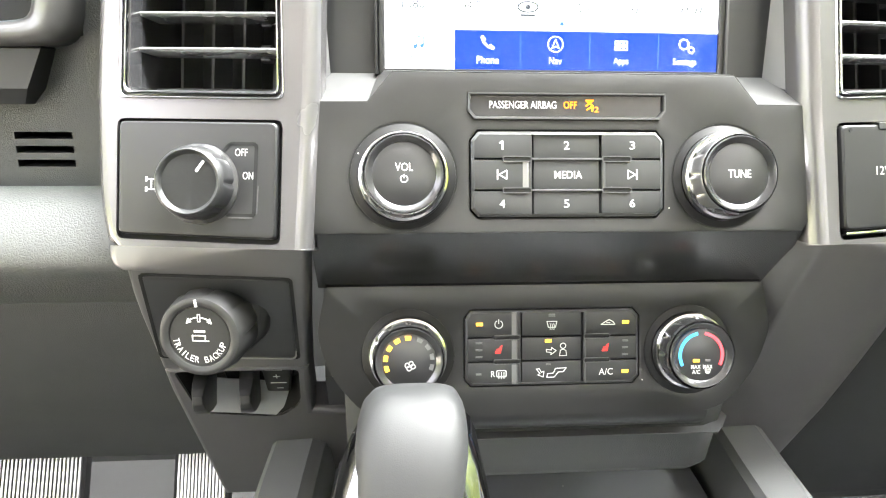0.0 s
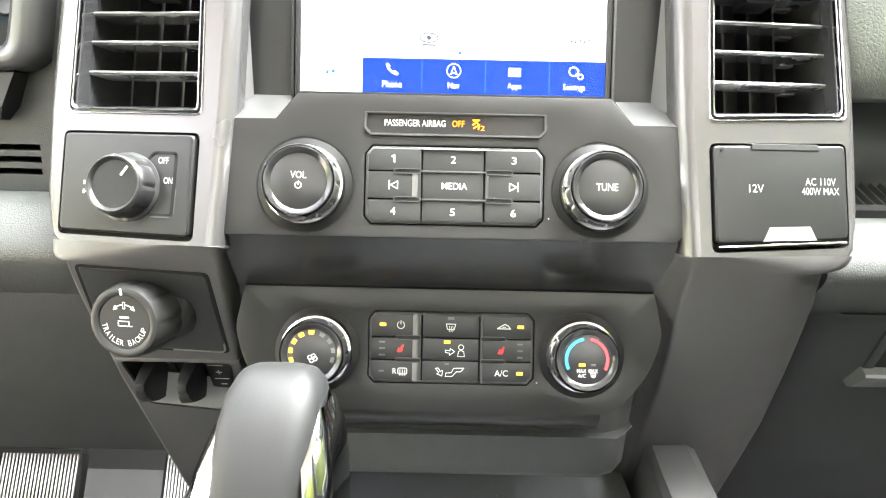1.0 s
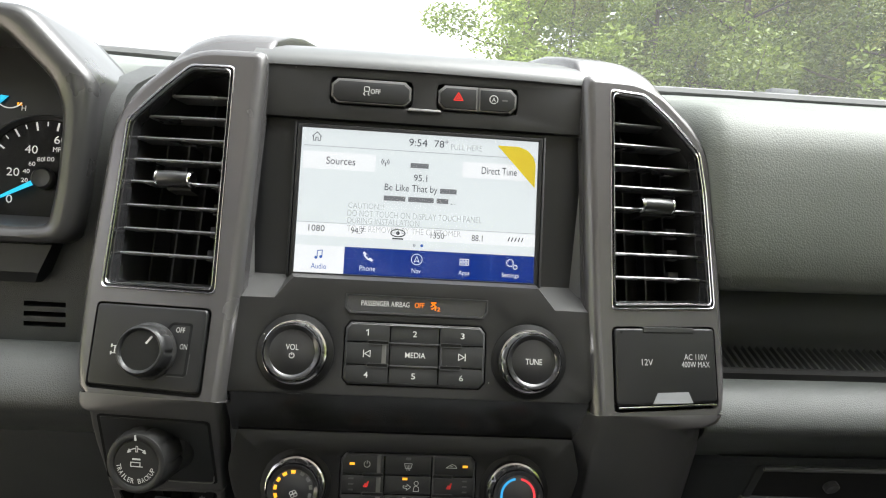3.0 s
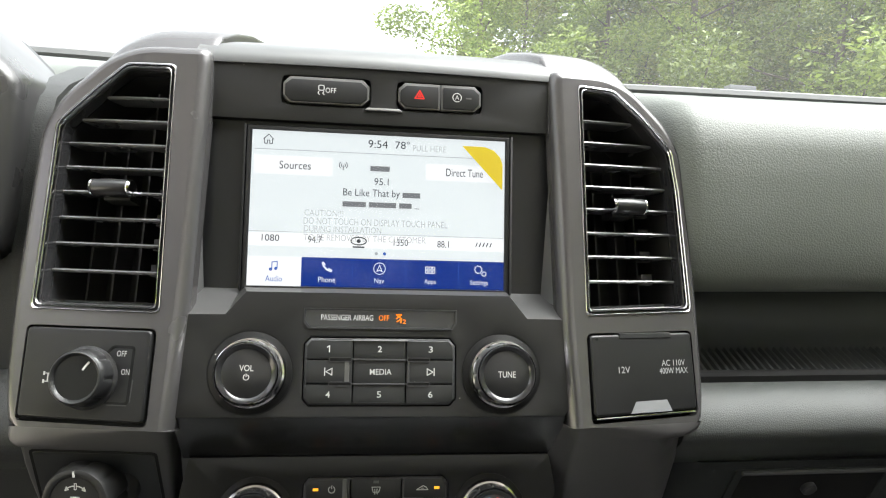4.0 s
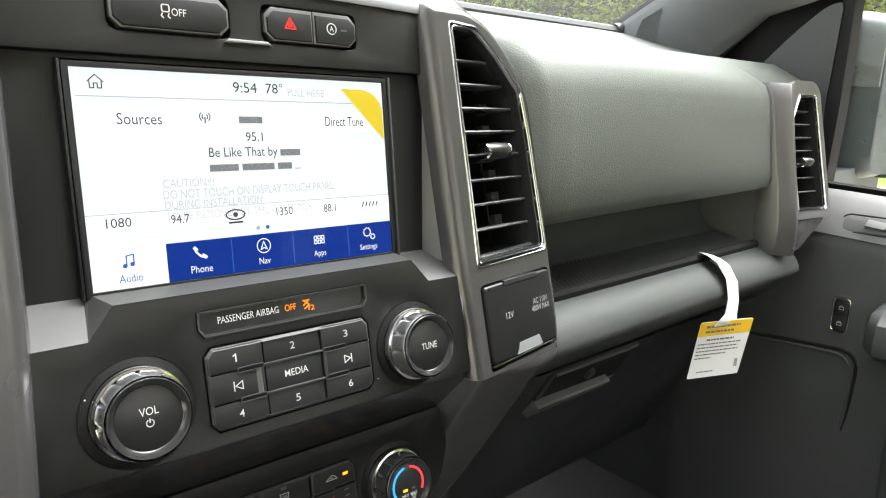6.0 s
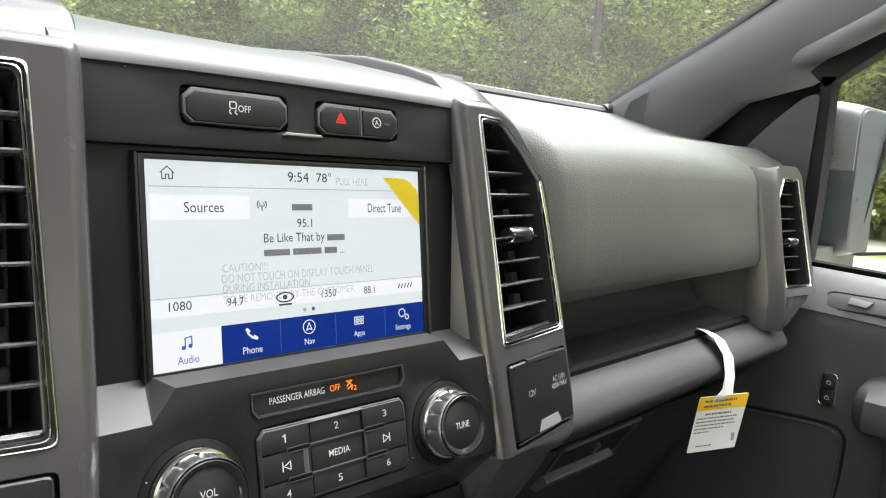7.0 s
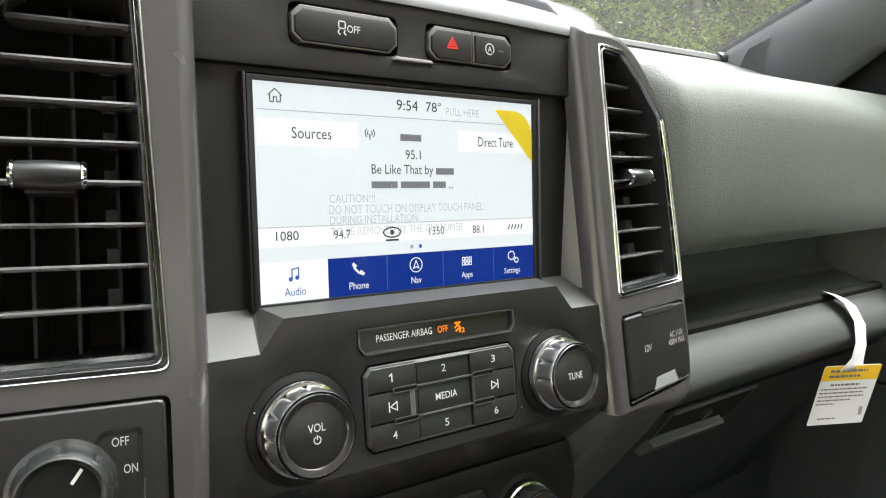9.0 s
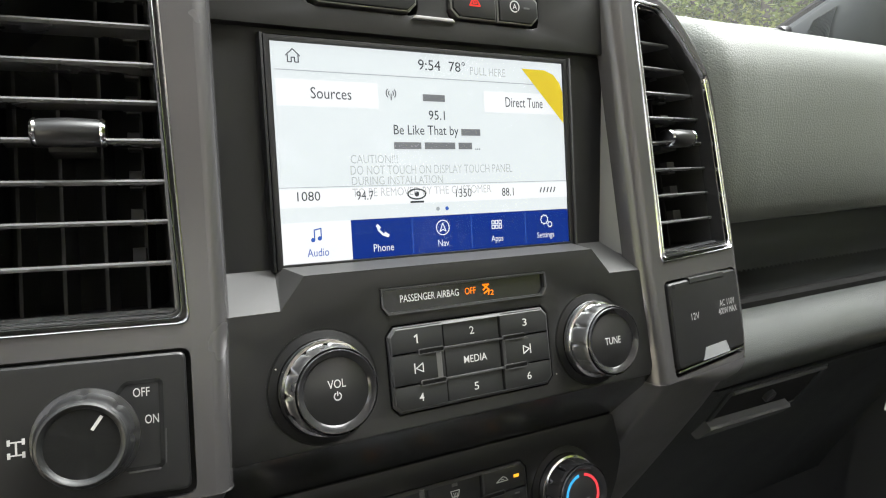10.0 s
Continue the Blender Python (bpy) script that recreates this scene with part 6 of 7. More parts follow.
for z, xo, xi, dy in ((1.2590, 0.6480, 0.6700, 0.012), (1.2750, 0.6455, 0.6650, 0.006), (1.3000, 0.6445, 0.6615, 0.001), (1.3310, 0.6450, 0.6610, 0.0), (1.4000, 0.6455, 0.6625, 0.0), (1.4360, 0.6458, 0.6640, 0.0), (1.4530, 0.6462, 0.6700, 0.001), (1.4590, 0.6470, 0.6760, 0.003)):
    yf = -0.0085 + (z - 1.331) * 0.19 + dy
    k = (xi - xo) / 0.0215
    rings.append([(xi, yf, z), (xi - 0.006 * k, yf, z), (xi - 0.0075 * k, yf + 0.0006, z), (xi - 0.014 * k, yf + 0.0075, z), (xo + 0.0012, yf + 0.0145, z), (xo, yf + 0.0165, z), (xo + 0.002, yf + 0.055, z), (xi + 0.012, yf + 0.055, z)])
loft(bm, rings)
part("side_band", bm, LITTRIM, pod, in_world=True, label="dark silver angled band, lightened as if lit", sharp=35)
bm = bm_new()
loft(bm, [[(0.622, 0.060, z1), (0.640, 0.034, z1), (0.665, 0.022, z1), (0.72, 0.03, z1), (0.72, 0.11, z1), (0.610, 0.11, z1)] for z1 in (1.350, 1.320, 1.285, 1.262)])
part("lower_flank", bm, DOORGREY, pod, in_world=True, sharp=60)
air_vent(1, FV, FHOLE, [0.1205, 0.1045, 0.0885, 0.0725, 0.0560, 0.0395, 0.0225], -0.002, scale=0.72)

# ---- passenger door ----
door = thing("door_1", Matrix.Translation((0.78, -0.4, 0.80)), "closed dark grey passenger door with a pull handle", "door", kind="structure")
BELT = lambda y: 1.327 + 0.05 * y
bm = bm_new()
rings = []
for y in (0.16, 0.06, 0.0, -0.08, -0.16, -0.30, -0.45, -0.62):
    b = BELT(min(y, 0.02))
    rings.append([(0.815, y, b), (0.800, y, b + 0.001), (0.785, y, b - 0.008), (0.765, y, b - 0.030), (0.752, y, b - 0.048), (0.747, y, b - 0.065), (0.747, y, 1.13), (0.742, y, 0.95), (0.752, y, 0.78), (0.83, y, 0.78)])
loft(bm, rings)
part("door_card", bm, DOORPL, door, in_world=True, sharp=50)
# no separate piece: a paler skin over the card for the window light
bm = bm_new()
rings = []
for y in (0.055, 0.0, -0.08, -0.16, -0.30, -0.45, -0.62):
    b = BELT(min(y, 0.02)) + 0.0022
    rings.append([(0.810, y, b), (0.800, y, b + 0.001), (0.784, y, b - 0.008), (0.763, y, b - 0.030), (0.750, y, b - 0.050), (0.760, y, b - 0.055), (0.80, y, b - 0.02)])
loft(bm, rings)
part("lit_door_top", bm, DOORLIT, door, in_world=True, label="grey grained door top, lightened as if lit by the window", sharp=50)
bm = bm_new()
loft(bm, [[(0.812, y, BELT(min(y, 0.02)) + 0.002), (0.806, y, BELT(min(y, 0.02)) + 0.010), (0.815, y, BELT(min(y, 0.02)) + 0.012), (0.822, y, BELT(min(y, 0.02)) + 0.002)] for y in (0.05, -0.2, -0.62)])
part("window_seal", bm, SEAL, door, in_world=True)
HP = Matrix.Translation((0.7640, -0.069, 1.2930)) @ Matrix(((0, 0.55, -0.835, 0), (-1, 0, 0, 0), (0, 0.835, 0.55, 0), (0, 0, 0, 1)))
bm = bm_new()
oval = rounded(box_pts(-0.045, -0.013, 0.050, 0.013), 0.012, 6)
plate(bm, oval, -0.004, 0.003, holes=[list(reversed(rounded(box_pts(-0.043, -0.0115, 0.048, 0.0115), 0.010, 6)))])
bm.transform(HP)
part("release_bezel", bm, SEAL, door, in_world=True)
bm = bm_new()
plate(bm, rounded(box_pts(-0.042, -0.0108, 0.047, 0.0108), 0.010, 6), -0.002, 0.0035, bevel=0.001)
bm.transform(HP)
part("release_plate", bm, DOORLIT, door, in_world=True)
bm = bm_new()
plate(bm, [(-0.016, -0.004), (0.006, -0.006), (0.012, 0.003), (-0.014, 0.006)], 0.003, 0.008, bevel=0.001)
bm.transform(HP)
part("release_lever", bm, SATIN, door, in_world=True, label="bright door release lever")
LP = Matrix.Translation((0.7465, -0.047, 1.181)) @ Matrix.Diagonal((1, 0.84, 0.84, 1)) @ Matrix(((0, 0, -1, 0), (-1, 0, 0, 0), (0, 1, 0, 0), (0, 0, 0, 1)))
bm = bm_new()
plate(bm, rounded(box_pts(-0.0125, -0.027, 0.0125, 0.027), 0.008, 4), -0.003, 0.004, bevel=0.0018, holes=[list(reversed(rounded(box_pts(-0.0098, -0.0243, 0.0098, 0.0243), 0.006, 4)))])
bm.transform(LP)
lk = part("lock_bezel", bm, CHROME, door, in_world=True, label="chrome lock switch surround")
for k in (-1, 1):
    bm = bm_new()
    plate(bm, box_pts(-0.0095, min(k * 0.0005, k * 0.0235), 0.0095, max(k * 0.0005, k * 0.0235)), -0.002, 0.0028, bevel=0.001)
    bm.transform(LP)
    part("lock_rocker", bm, KNOB, lk, in_world=True)
    bm = bm_new()
    cy = k * 0.012
    stroke(bm, box_pts(-0.003, cy - 0.004, 0.003, cy), 0.0007, 0.0027, 0.0030, True)
    stroke(bm, arc(0, cy, 0.002, 0, 180, 6), 0.0006, 0.0027, 0.0030)
    bm.transform(LP)
    part("padlock_icon", bm, WHITE, lk, in_world=True)
bm = bm_new()
rings = []
for y, t in ((-0.080, 0.0), (-0.084, 0.45), (-0.091, 0.80), (-0.104, 1.0), (-0.20, 1.0), (-0.50, 1.0)):
    rings.append([(0.748, y, 1.178 - 0.026 * t)] + [(0.748 - dx * t - 0.003, y, 1.182 + dz * t) for dx, dz in ((0.052, -0.030), (0.061, -0.024), (0.065, -0.008), (0.060, 0.012), (0.046, 0.024), (0.020, 0.030))] + [(0.748, y, 1.184 + 0.030 * t)])
loft(bm, rings)
part("pull_handle", bm, DOORGREY, door, in_world=True, label="grey moulded pull handle", sharp=30)
bm = bm_new()
loft(bm, [[(x, y, z) for x, y in rounded([(0.752, -0.118), (0.706 + k, -0.124), (0.706 + k, -0.172), (0.752, -0.180)], 0.010, 4)] for z, k in ((1.156, 0.0), (1.10, 0.006), (1.00, 0.016), (0.90, 0.026))])
part("handle_support", bm, DOORPL, door, in_world=True, sharp=50)
bm = bm_new()
seam = [(0.060, 1.126), (-0.009, 1.134), (-0.074, 1.138), (-0.072, 1.056), (-0.060, 0.970), (-0.03, 0.945), (0.13, 0.93)]
seam = rounded(seam, [0, 0.02, 0.026, 0.02, 0.03, 0.03, 0], 6)
tube(bm, [(0.7462, y, z) for y, z in seam], 0.0022, 6)
part("pocket_seam", bm, SEAL, door, in_world=True)
bm = bm_new()
tube(bm, [(0.7456, y + 0.006, z - 0.006) for y, z in seam], 0.0018, 6)
part("pocket_bead", bm, DOORGREY, door, in_world=True)
# sail panel and front frame of the door window
bm = bm_new()
sail = rounded([(0.215, 1.340), (0.034, 1.340), (0.026, 1.567), (0.046, 1.561), (0.080, 1.533), (0.124, 1.488)], [0.004, 0.004, 0.012, 0.012, 0.02, 0.02], 4)
loft(bm, [[(x, y, z) for y, z in sail] for x in (0.803, 0.830)])
bmesh.ops.bevel(bm, geom=[e for e in bm.edges if all(v.co.x < 0.81 for v in e.verts)], offset=0.0025, segments=2, profile=0.6, affect="EDGES", clamp_overlap=True)
part("sail_panel", bm, KNEE, door, in_world=True, label="dark grey sail panel", sharp=25)
bm = bm_new()
loft(bm, [[(0.806, y0, z), (0.806, y1, z), (0.835, y1, z), (0.835, y0, z)] for z, y0, y1 in ((1.315, 0.018, 0.046), (1.429, 0.014, 0.036), (1.571, 0.014, 0.028), (1.588, 0.010, 0.028))])
part("window_post", bm, SEAL, door, in_world=True)
bm = bm_new()
loft(bm, [[(0.806, y, z), (0.806, y + 0.022, z + 0.022), (0.835, y + 0.022, z + 0.022), (0.835, y, z)] for y, z in ((0.022, 1.574), (0.010, 1.583), (-0.058, 1.631), (-0.22, 1.765), (-0.42, 1.905))])
part("window_top_frame", bm, SEAL, door, in_world=True)
bm = bm_new()
loft(bm, [[(0.800, y0, z), (0.800, y1, z), (0.812, y1, z), (0.812, y0, z)] for z, y0, y1 in ((1.325, 0.044, 0.058), (1.429, 0.0365, 0.048), (1.44, 0.0360, 0.047))])
part("post_trim", bm, DOORPL, door, in_world=True)

win_r = bm_new()
plate(win_r, [(-0.62, 1.31), (0.045, 1.31), (0.020, 1.60), (-0.25, 1.86), (-0.62, 1.88)], 0.8240, 0.8275)
win_r.transform(Matrix(((0, 0, 1, 0), (1, 0, 0, 0), (0, 1, 0, 0), (0, 0, 0, 1))))
w1 = part("window_1", win_r, SIDEGLASS)
tagged(w1, "clear side window with rain drops", "window", kind="structure")
w1.visible_shadow = False
rnd = random.Random(11)
bm = bm_new()
for i in range(170):
    y, z = rnd.uniform(-0.42, 0.02), rnd.uniform(1.33, 1.62)
    q = rnd.uniform(0.0006, 0.0019)
    rings = []
    for f, e in ((1.0, 0.0), (0.8, 0.55), (0.3, 0.9)):
        rings.append([(0.8278 + e * q * 0.6, y + q * f * math.cos(a), z + q * f * 1.15 * math.sin(a)) for a in np.linspace(0, 2 * math.pi, 8, endpoint=False)])
    loft(bm, rings)
drops = part("rain_drops", bm, DROP)
tagged(drops, "clear rain drops on the side window", "rain drops", kind="stuff")

# ---- door mirror ----
mir = thing("door_mirror", Matrix.Translation((1.08, 0.06, 1.33)), "dark door mirror wet with rain outside the window", "mirror")
bm = bm_new()
rings = []
for y, k in ((0.150, 0.55), (0.135, 0.80), (0.100, 0.95), (0.065, 1.0), (0.040, 0.985), (0.018, 0.95), (0.004, 0.90)):
    cx, cz, w, h = 1.125, 1.450, 0.135 * k, 0.122 * k
    rings.append([(x, y + 0.06 * (1.125 - x), z) for x, z in rounded([(cx - w - 0.060 * k, cz - h), (cx + w, cz - h), (cx + w, cz + h), (cx - w - 0.060 * k, cz + h)], 0.03, 4)])
loft(bm, rings)
part("housing", bm, MIRRORBODY, mir, in_world=True, sharp=50)
bm = bm_new()
rings = []
for y, k in ((0.153, 0.55), (0.138, 0.81), (0.102, 0.965), (0.066, 1.015), (0.040, 1.0), (0.018, 0.965), (0.006, 0.93)):
    w, z0, z1 = 0.135 * k, 1.466, 1.450 + 0.122 * k
    rings.append([(x, y + 0.06 * (1.125 - x), z) for x, z in rounded([(1.125 - w - 0.060 * k, z0), (1.125 + w, z0), (1.125 + w, z1), (1.125 - w - 0.060 * k, z1)], [0.002, 0.002, 0.03, 0.03], 4)])
loft(bm, rings)
part("upper_cap", bm, MIRRORCAP, mir, in_world=True, label="silver upper cap wet with rain", sharp=50)
bm = bm_new()
loft(bm, [[(0.9300, 0.050, z), (0.9280, 0.110, z), (1.00, 0.110, z), (1.00, 0.050, z)] for z in (1.398, 1.403)])
part("seam_step", bm, SEAL, mir, in_world=True)
MP = Matrix.Translation((1.110, -0.010, 1.450)) @ Matrix.Rotation(radians(-14), 4, "Z") @ Matrix.Rotation(radians(90), 4, "X")
bm = bm_new()
face = [(-0.122, -0.116), (0.100, -0.116), (0.100, 0.112), (-0.050, 0.112)]
plate(bm, rounded(face, 0.02, 4), -0.02, 0.004, holes=[list(reversed(rounded(inset_poly(face, 0.005), 0.017, 4)))], bevel=0.002)
bm.transform(MP)
part("glass_rim", bm, SEAL, mir, in_world=True)
bm = bm_new()
plate(bm, rounded(inset_poly(face, 0.005), 0.017, 4), -0.004, -0.001)
bm.transform(MP)
part("mirror_glass", bm, MIRROR, mir, in_world=True, label="mirror glass")
bm = bm_new()
loft(bm, [[(x, 0.03, 1.345 + (x - 0.85) * 0.05), (x, 0.10, 1.345 + (x - 0.85) * 0.05), (x, 0.10, 1.30), (x, 0.03, 1.30)] for x in (0.84, 1.05)])
part("arm", bm, MIRRORBODY, mir, in_world=True)

# ---- windscreen pillar ----
pil = thing("windscreen_pillar", Matrix.Translation((0.84, 0.2, 1.5)), "light grey trimmed windscreen pillar with a speaker grille", "pillar trim", kind="structure")
bm = bm_new()
secs = [((0.840, 0.432, 1.540), (0.812, 0.345, 1.500), (0.850, 0.235, 1.485)), ((0.832, 0.319, 1.594), (0.786, 0.235, 1.572), (0.880, 0.156, 1.563)), ((0.828, 0.195, 1.654), (0.776, 0.125, 1.630), (0.850, 0.060, 1.580)),
        ((0.812, 0.020, 1.742), (0.770, -0.035, 1.700), (0.815, -0.070, 1.638)), ((0.780, -0.380, 1.930), (0.768, -0.400, 1.920), (0.785, -0.430, 1.900))]


def pillar_point(s, f, lift=0.0):
    """A point of the pillar's cabin face: s sections up, f from the glass edge to the door edge."""
    i = min(int(s), len(secs) - 2)
    k = s - i
    w, m, r = (Vector(p) * (1 - k) + Vector(q) * k for p, q in zip(secs[i], secs[i + 1]))
    return w * (1 - f) ** 2 + m * 2 * f * (1 - f) + r * f * f + Vector((-0.006 - lift, -lift * 0.4, 0))


rings = []
for i, (w, m, r) in enumerate(secs):
    o = Vector((0.05, 0.01, 0.01))
    rings.append([pillar_point(i, f / 10) for f in range(11)] + [Vector(r) + o, Vector(w) + o])
loft(bm, rings)
part("trim", bm, PILLAR, pil, in_world=True, sharp=60)
bm = bm_new()
edge = [(Vector(w) + Vector((-0.002, 0.004, 0.004))) for w, m, r in secs]
tube(bm, edge, 0.006, 6)
part("glass_edge_band", bm, SEAL, pil, in_world=True)


def grille_point(u, v, lift):
    low = Vector((0.24, 0.33)).lerp(Vector((0.345, 0.485)), u)
    high = Vector((0.630, 0.165)).lerp(Vector((0.905, 0.205)), u)
    q = low.lerp(high, v)
    return pillar_point(q.x, q.y, lift)


bm = bm_new()
loft(bm, [[grille_point(-0.05 + 1.10 * u, -0.04 + 1.08 * v / 8, 0.0009) for v in range(9)] for u in (0, 0.25, 0.5, 0.75, 1)], closed=False)
grille = part("speaker_grille", bm, PILLAR, pil, in_world=True, label="grey ribbed speaker grille")
for i in range(17):
    u = (i + 0.5) / 17
    bm = bm_new()
    loft(bm, [[grille_point(u - 0.020, v / 8, 0.0009), grille_point(u, v / 8, 0.0022), grille_point(u + 0.020, v / 8, 0.0009)] for v in range(9)], closed=False)
    part("rib", bm, GRILLE, grille, in_world=True)
bm = bm_new()
handle = [(0.838, 0.085, 1.613), (0.819, 0.064, 1.617), (0.803, 0.037, 1.621), (0.790, 0.000, 1.633), (0.780, -0.046, 1.652), (0.770, -0.14, 1.716), (0.758, -0.24, 1.788)]
tube(bm, handle, [0.008, 0.0125, 0.0145, 0.0150, 0.0150, 0.0150, 0.0150], 14)
part("grab_handle", bm, PILLAR, pil, in_world=True, label="grey moulded grab handle", sharp=60)

# black sheet behind the pillar, standing for the unlit gap at the seal
bm = bm_new()
loft(bm, [[(x, 0.32, 1.46), (x, 0.050, 1.46), (x, 0.044, 1.64), (x, 0.06, 1.632), (x, 0.13, 1.590), (x, 0.24, 1.52)] for x in (0.885, 0.900)])
part("dark_seal_gap", bm, SEAL, pil, in_world=True, label="black sheet for the shaded gap at the door seal")

# ---- windscreen, cowl and roof shell ----
bm = bm_new()
rows = []
for f in (0.0, 0.5, 1.0):
    row = []
    for x in np.linspace(-0.86, 0.86, 15):
        xx = x * (1 - 0.10 * f)
        row.append((xx, cowl_y(x) * (1 - f) + f * (-0.30 - 0.08 * (x / 0.86) ** 2) + 0.01, cowl_z(x) * (1 - f) + f * 1.94 + 0.03 * f * (1 - f)))
    rows.append(row)
loft(bm, rows, closed=False)
ws = part("windshield", bm, WINDOWGLASS)
tagged(ws, "clear raked windscreen above the dashboard", "windscreen", kind="structure")
cowl = thing("cowl_strip", Matrix.Translation((0, 0.5, 1.57)), "black rubber strip along the windscreen base", "trim", kind="structure")
bm = bm_new()
tube(bm, [(x, cowl_y(x) - 0.012, cowl_z(x) + 0.003) for x in np.linspace(-0.818, 0.818, 24)], 0.0095, 8)
part("strip", bm, RAIL, cowl, in_world=True)
bm = bm_new()
lathe(bm, [(0.012, -0.010), (0.013, 0.0), (0.012, 0.010), (0.004, 0.012)], (0, 0), 14)
bm.transform(Matrix.Translation((0.822, cowl_y(0.822) - 0.010, 1.5510)) @ Matrix.Rotation(radians(80), 4, "Y"))
part("end_cap", bm, KNOBRING, cowl, in_world=True)
clip = thing("windscreen_clip", Matrix.Translation((0.55, 0.49, 1.575)), "pale grey plastic clip at the windscreen base", "clip")
bm = block(0.495, 0.480, 1.564, 0.605, 0.500, 1.576, 0.003)
part("base", bm, PILLAR, clip, in_world=True)
bm = block(0.522, 0.482, 1.573, 0.565, 0.500, 1.583, 0.003)
part("boss", bm, PILLAR, clip, in_world=True)

# out of view; kept pale to bounce fill light forward
roof = part("ceiling", block(-0.86, -2.0, 1.935, 0.86, -0.33, 1.99), HEADLINER)
tagged(roof, "unseen pale headliner that bounces fill light onto the dash", "ceiling", kind="structure")
bm = block(-0.95, -2.0, 0.70, 0.95, 0.62, 0.78)
tagged(part("floor", bm, CARPET), "black carpeted cab floor", "floor", kind="structure")
bm = block(-0.95, 0.56, 0.70, 0.95, 0.62, 1.50)
tagged(part("wall_front", bm, CARPET), "dark bulkhead behind the dashboard", "wall", kind="structure")
# out of view; its height sets how much light comes from behind
bm = block(-0.95, -2.0, 0.70, 0.95, -1.94, 1.56)
tagged(part("wall_rear", bm, SEATCLOTH), "unseen dark rear wall that limits light from behind", "wall", kind="structure")
# the driver's side is left open between footwell and rear to admit light
bm = block(-0.90, -2.0, 0.70, -0.80, -1.00, 1.95)
tagged(part("wall_left", bm, DOORPL), "unseen dark side wall that limits light from the left rear", "wall", kind="structure")
# added block, its height set to cut light from low on the left
bm = block(-0.90, -1.0, 0.70, -0.82, 0.12, 0.96)
tagged(part("unseen_sill", bm, DOORPL), "unseen dark block that cuts low light from the driver side", "wall", kind="structure")
bm = block(-0.90, 0.12, 0.70, -0.80, 0.56, 1.31)
tagged(part("wall_left_kick", bm, DOORPL), "unseen dark kick panel ahead of the side left open for light", "wall", kind="structure")
bm = block(0.80, 0.155, 0.70, 0.88, 0.60, 1.475)
tagged(part("wall_right_front", bm, DOORPL), "dark kick panel ahead of the passenger door", "wall", kind="structure")
bm = block(-0.92, 0.20, 1.30, -0.80, 0.60, 1.475)
tagged(part("wall_left_front", bm, DOORPL), "dark panel ahead of the driver door", "wall", kind="structure")
# out of view; low wall and post let light in from the right rear
bm = block(0.80, -2.0, 0.70, 0.90, -0.62, 1.34)
tagged(part("wall_right", bm, DOORPL), "unseen dark grey side wall, kept low to admit light from behind", "wall", kind="structure")
bm = block(0.80, -0.74, 1.34, 0.88, -0.62, 1.95)
tagged(part("wall_right_post", bm, DOORPL), "unseen dark grey post between the side openings", "wall", kind="structure")
bm = bm_new()
loft(bm, [[(-0.86, 0.44, 1.535), (-0.835, 0.12, 1.48), (-0.88, 0.12, 1.48), (-0.90, 0.44, 1.54)], [(-0.78, -0.38, 1.93), (-0.785, -0.43, 1.90), (-0.83, -0.43, 1.91), (-0.83, -0.38, 1.94)]])
tagged(part("windscreen_pillar", bm, PILLAR), "light grey trimmed windscreen pillar, driver side", "pillar trim", kind="structure")

# ---- driver's side ----
ddash = thing("driver_dashboard", Matrix.Translation((-0.45, 0.2, 1.15)), "dark dashboard with padded knee roll on the driver's side", "dashboard")
bm = bm_new()
DP = [(0.050, 1.298), (0.034, 1.302), (0.029, 1.315), (0.030, 1.400), (0.035, 1.4350), (0.045, 1.4520), (0.065, 1.4640), (0.10, 1.4770), (0.14, 1.4910), (0.21, 1.5080), (0.32, 1.5290), (0.45, 1.5460), (0.45, 1.45), (0.20, 1.40)]
sweep_x(bm, DP, [-0.222, -0.232, -0.244], lambda x, y, z: (dash_shift(x, y, z)[0] if y > 0.2 else y, dash_shift(x, y, z)[1] if y > 0.2 else z))
part("vent_side_pad", bm, DARKPAD, ddash, in_world=True, sharp=50)
bm = bm_new()
DP2 = [(0.108, 1.38), (0.108, 1.4700), (0.112, 1.4790), (0.14, 1.4910), (0.21, 1.5080), (0.32, 1.5290), (0.45, 1.5460), (0.45, 1.45), (0.20, 1.40)]
sweep_x(bm, DP2, [-0.2442, -0.32, -0.45, -0.56, -0.65, -0.75, -0.86], lambda x, y, z: (dash_shift(x, y, z)[0] if y > 0.2 else y, dash_shift(x, y, z)[1] if y > 0.2 else z))
part("upper_pad", bm, PAD, ddash, in_world=True, sharp=50)
bm = bm_new()
sweep_x(bm, [(0.014, 1.2665), (0.002, 1.2625), (-0.008, 1.2540), (-0.0150, 1.2430), (-0.0172, 1.2350), (-0.0160, 1.2290), (-0.0110, 1.2235), (-0.002, 1.2150), (0.010, 1.2050), (0.06, 1.20), (0.06, 1.265)], [-0.214, -0.30, -0.45, -0.60, -0.80], lambda x, y, z: (y, z))
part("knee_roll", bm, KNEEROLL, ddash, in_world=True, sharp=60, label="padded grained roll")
bm = bm_new()
sweep_x(bm, [(0.012, 1.2090), (0.020, 1.1900), (0.090, 1.1100), (0.150, 1.0330), (0.157, 1.0250), (0.24, 1.03), (0.24, 1.20)], [-0.195, -0.35, -0.55, -0.80], lambda x, y, z: (y, z))
part("knee_panel", bm, KNEE, ddash, in_world=True)
bm = bm_new()
plate(bm, box_pts(-0.80, 1.255, -0.222, 1.345), -0.05, -0.030, holes=[box_pts(-0.2860, z, -0.2560, z + 0.0038) for z in (1.2765, 1.2840, 1.2915)])
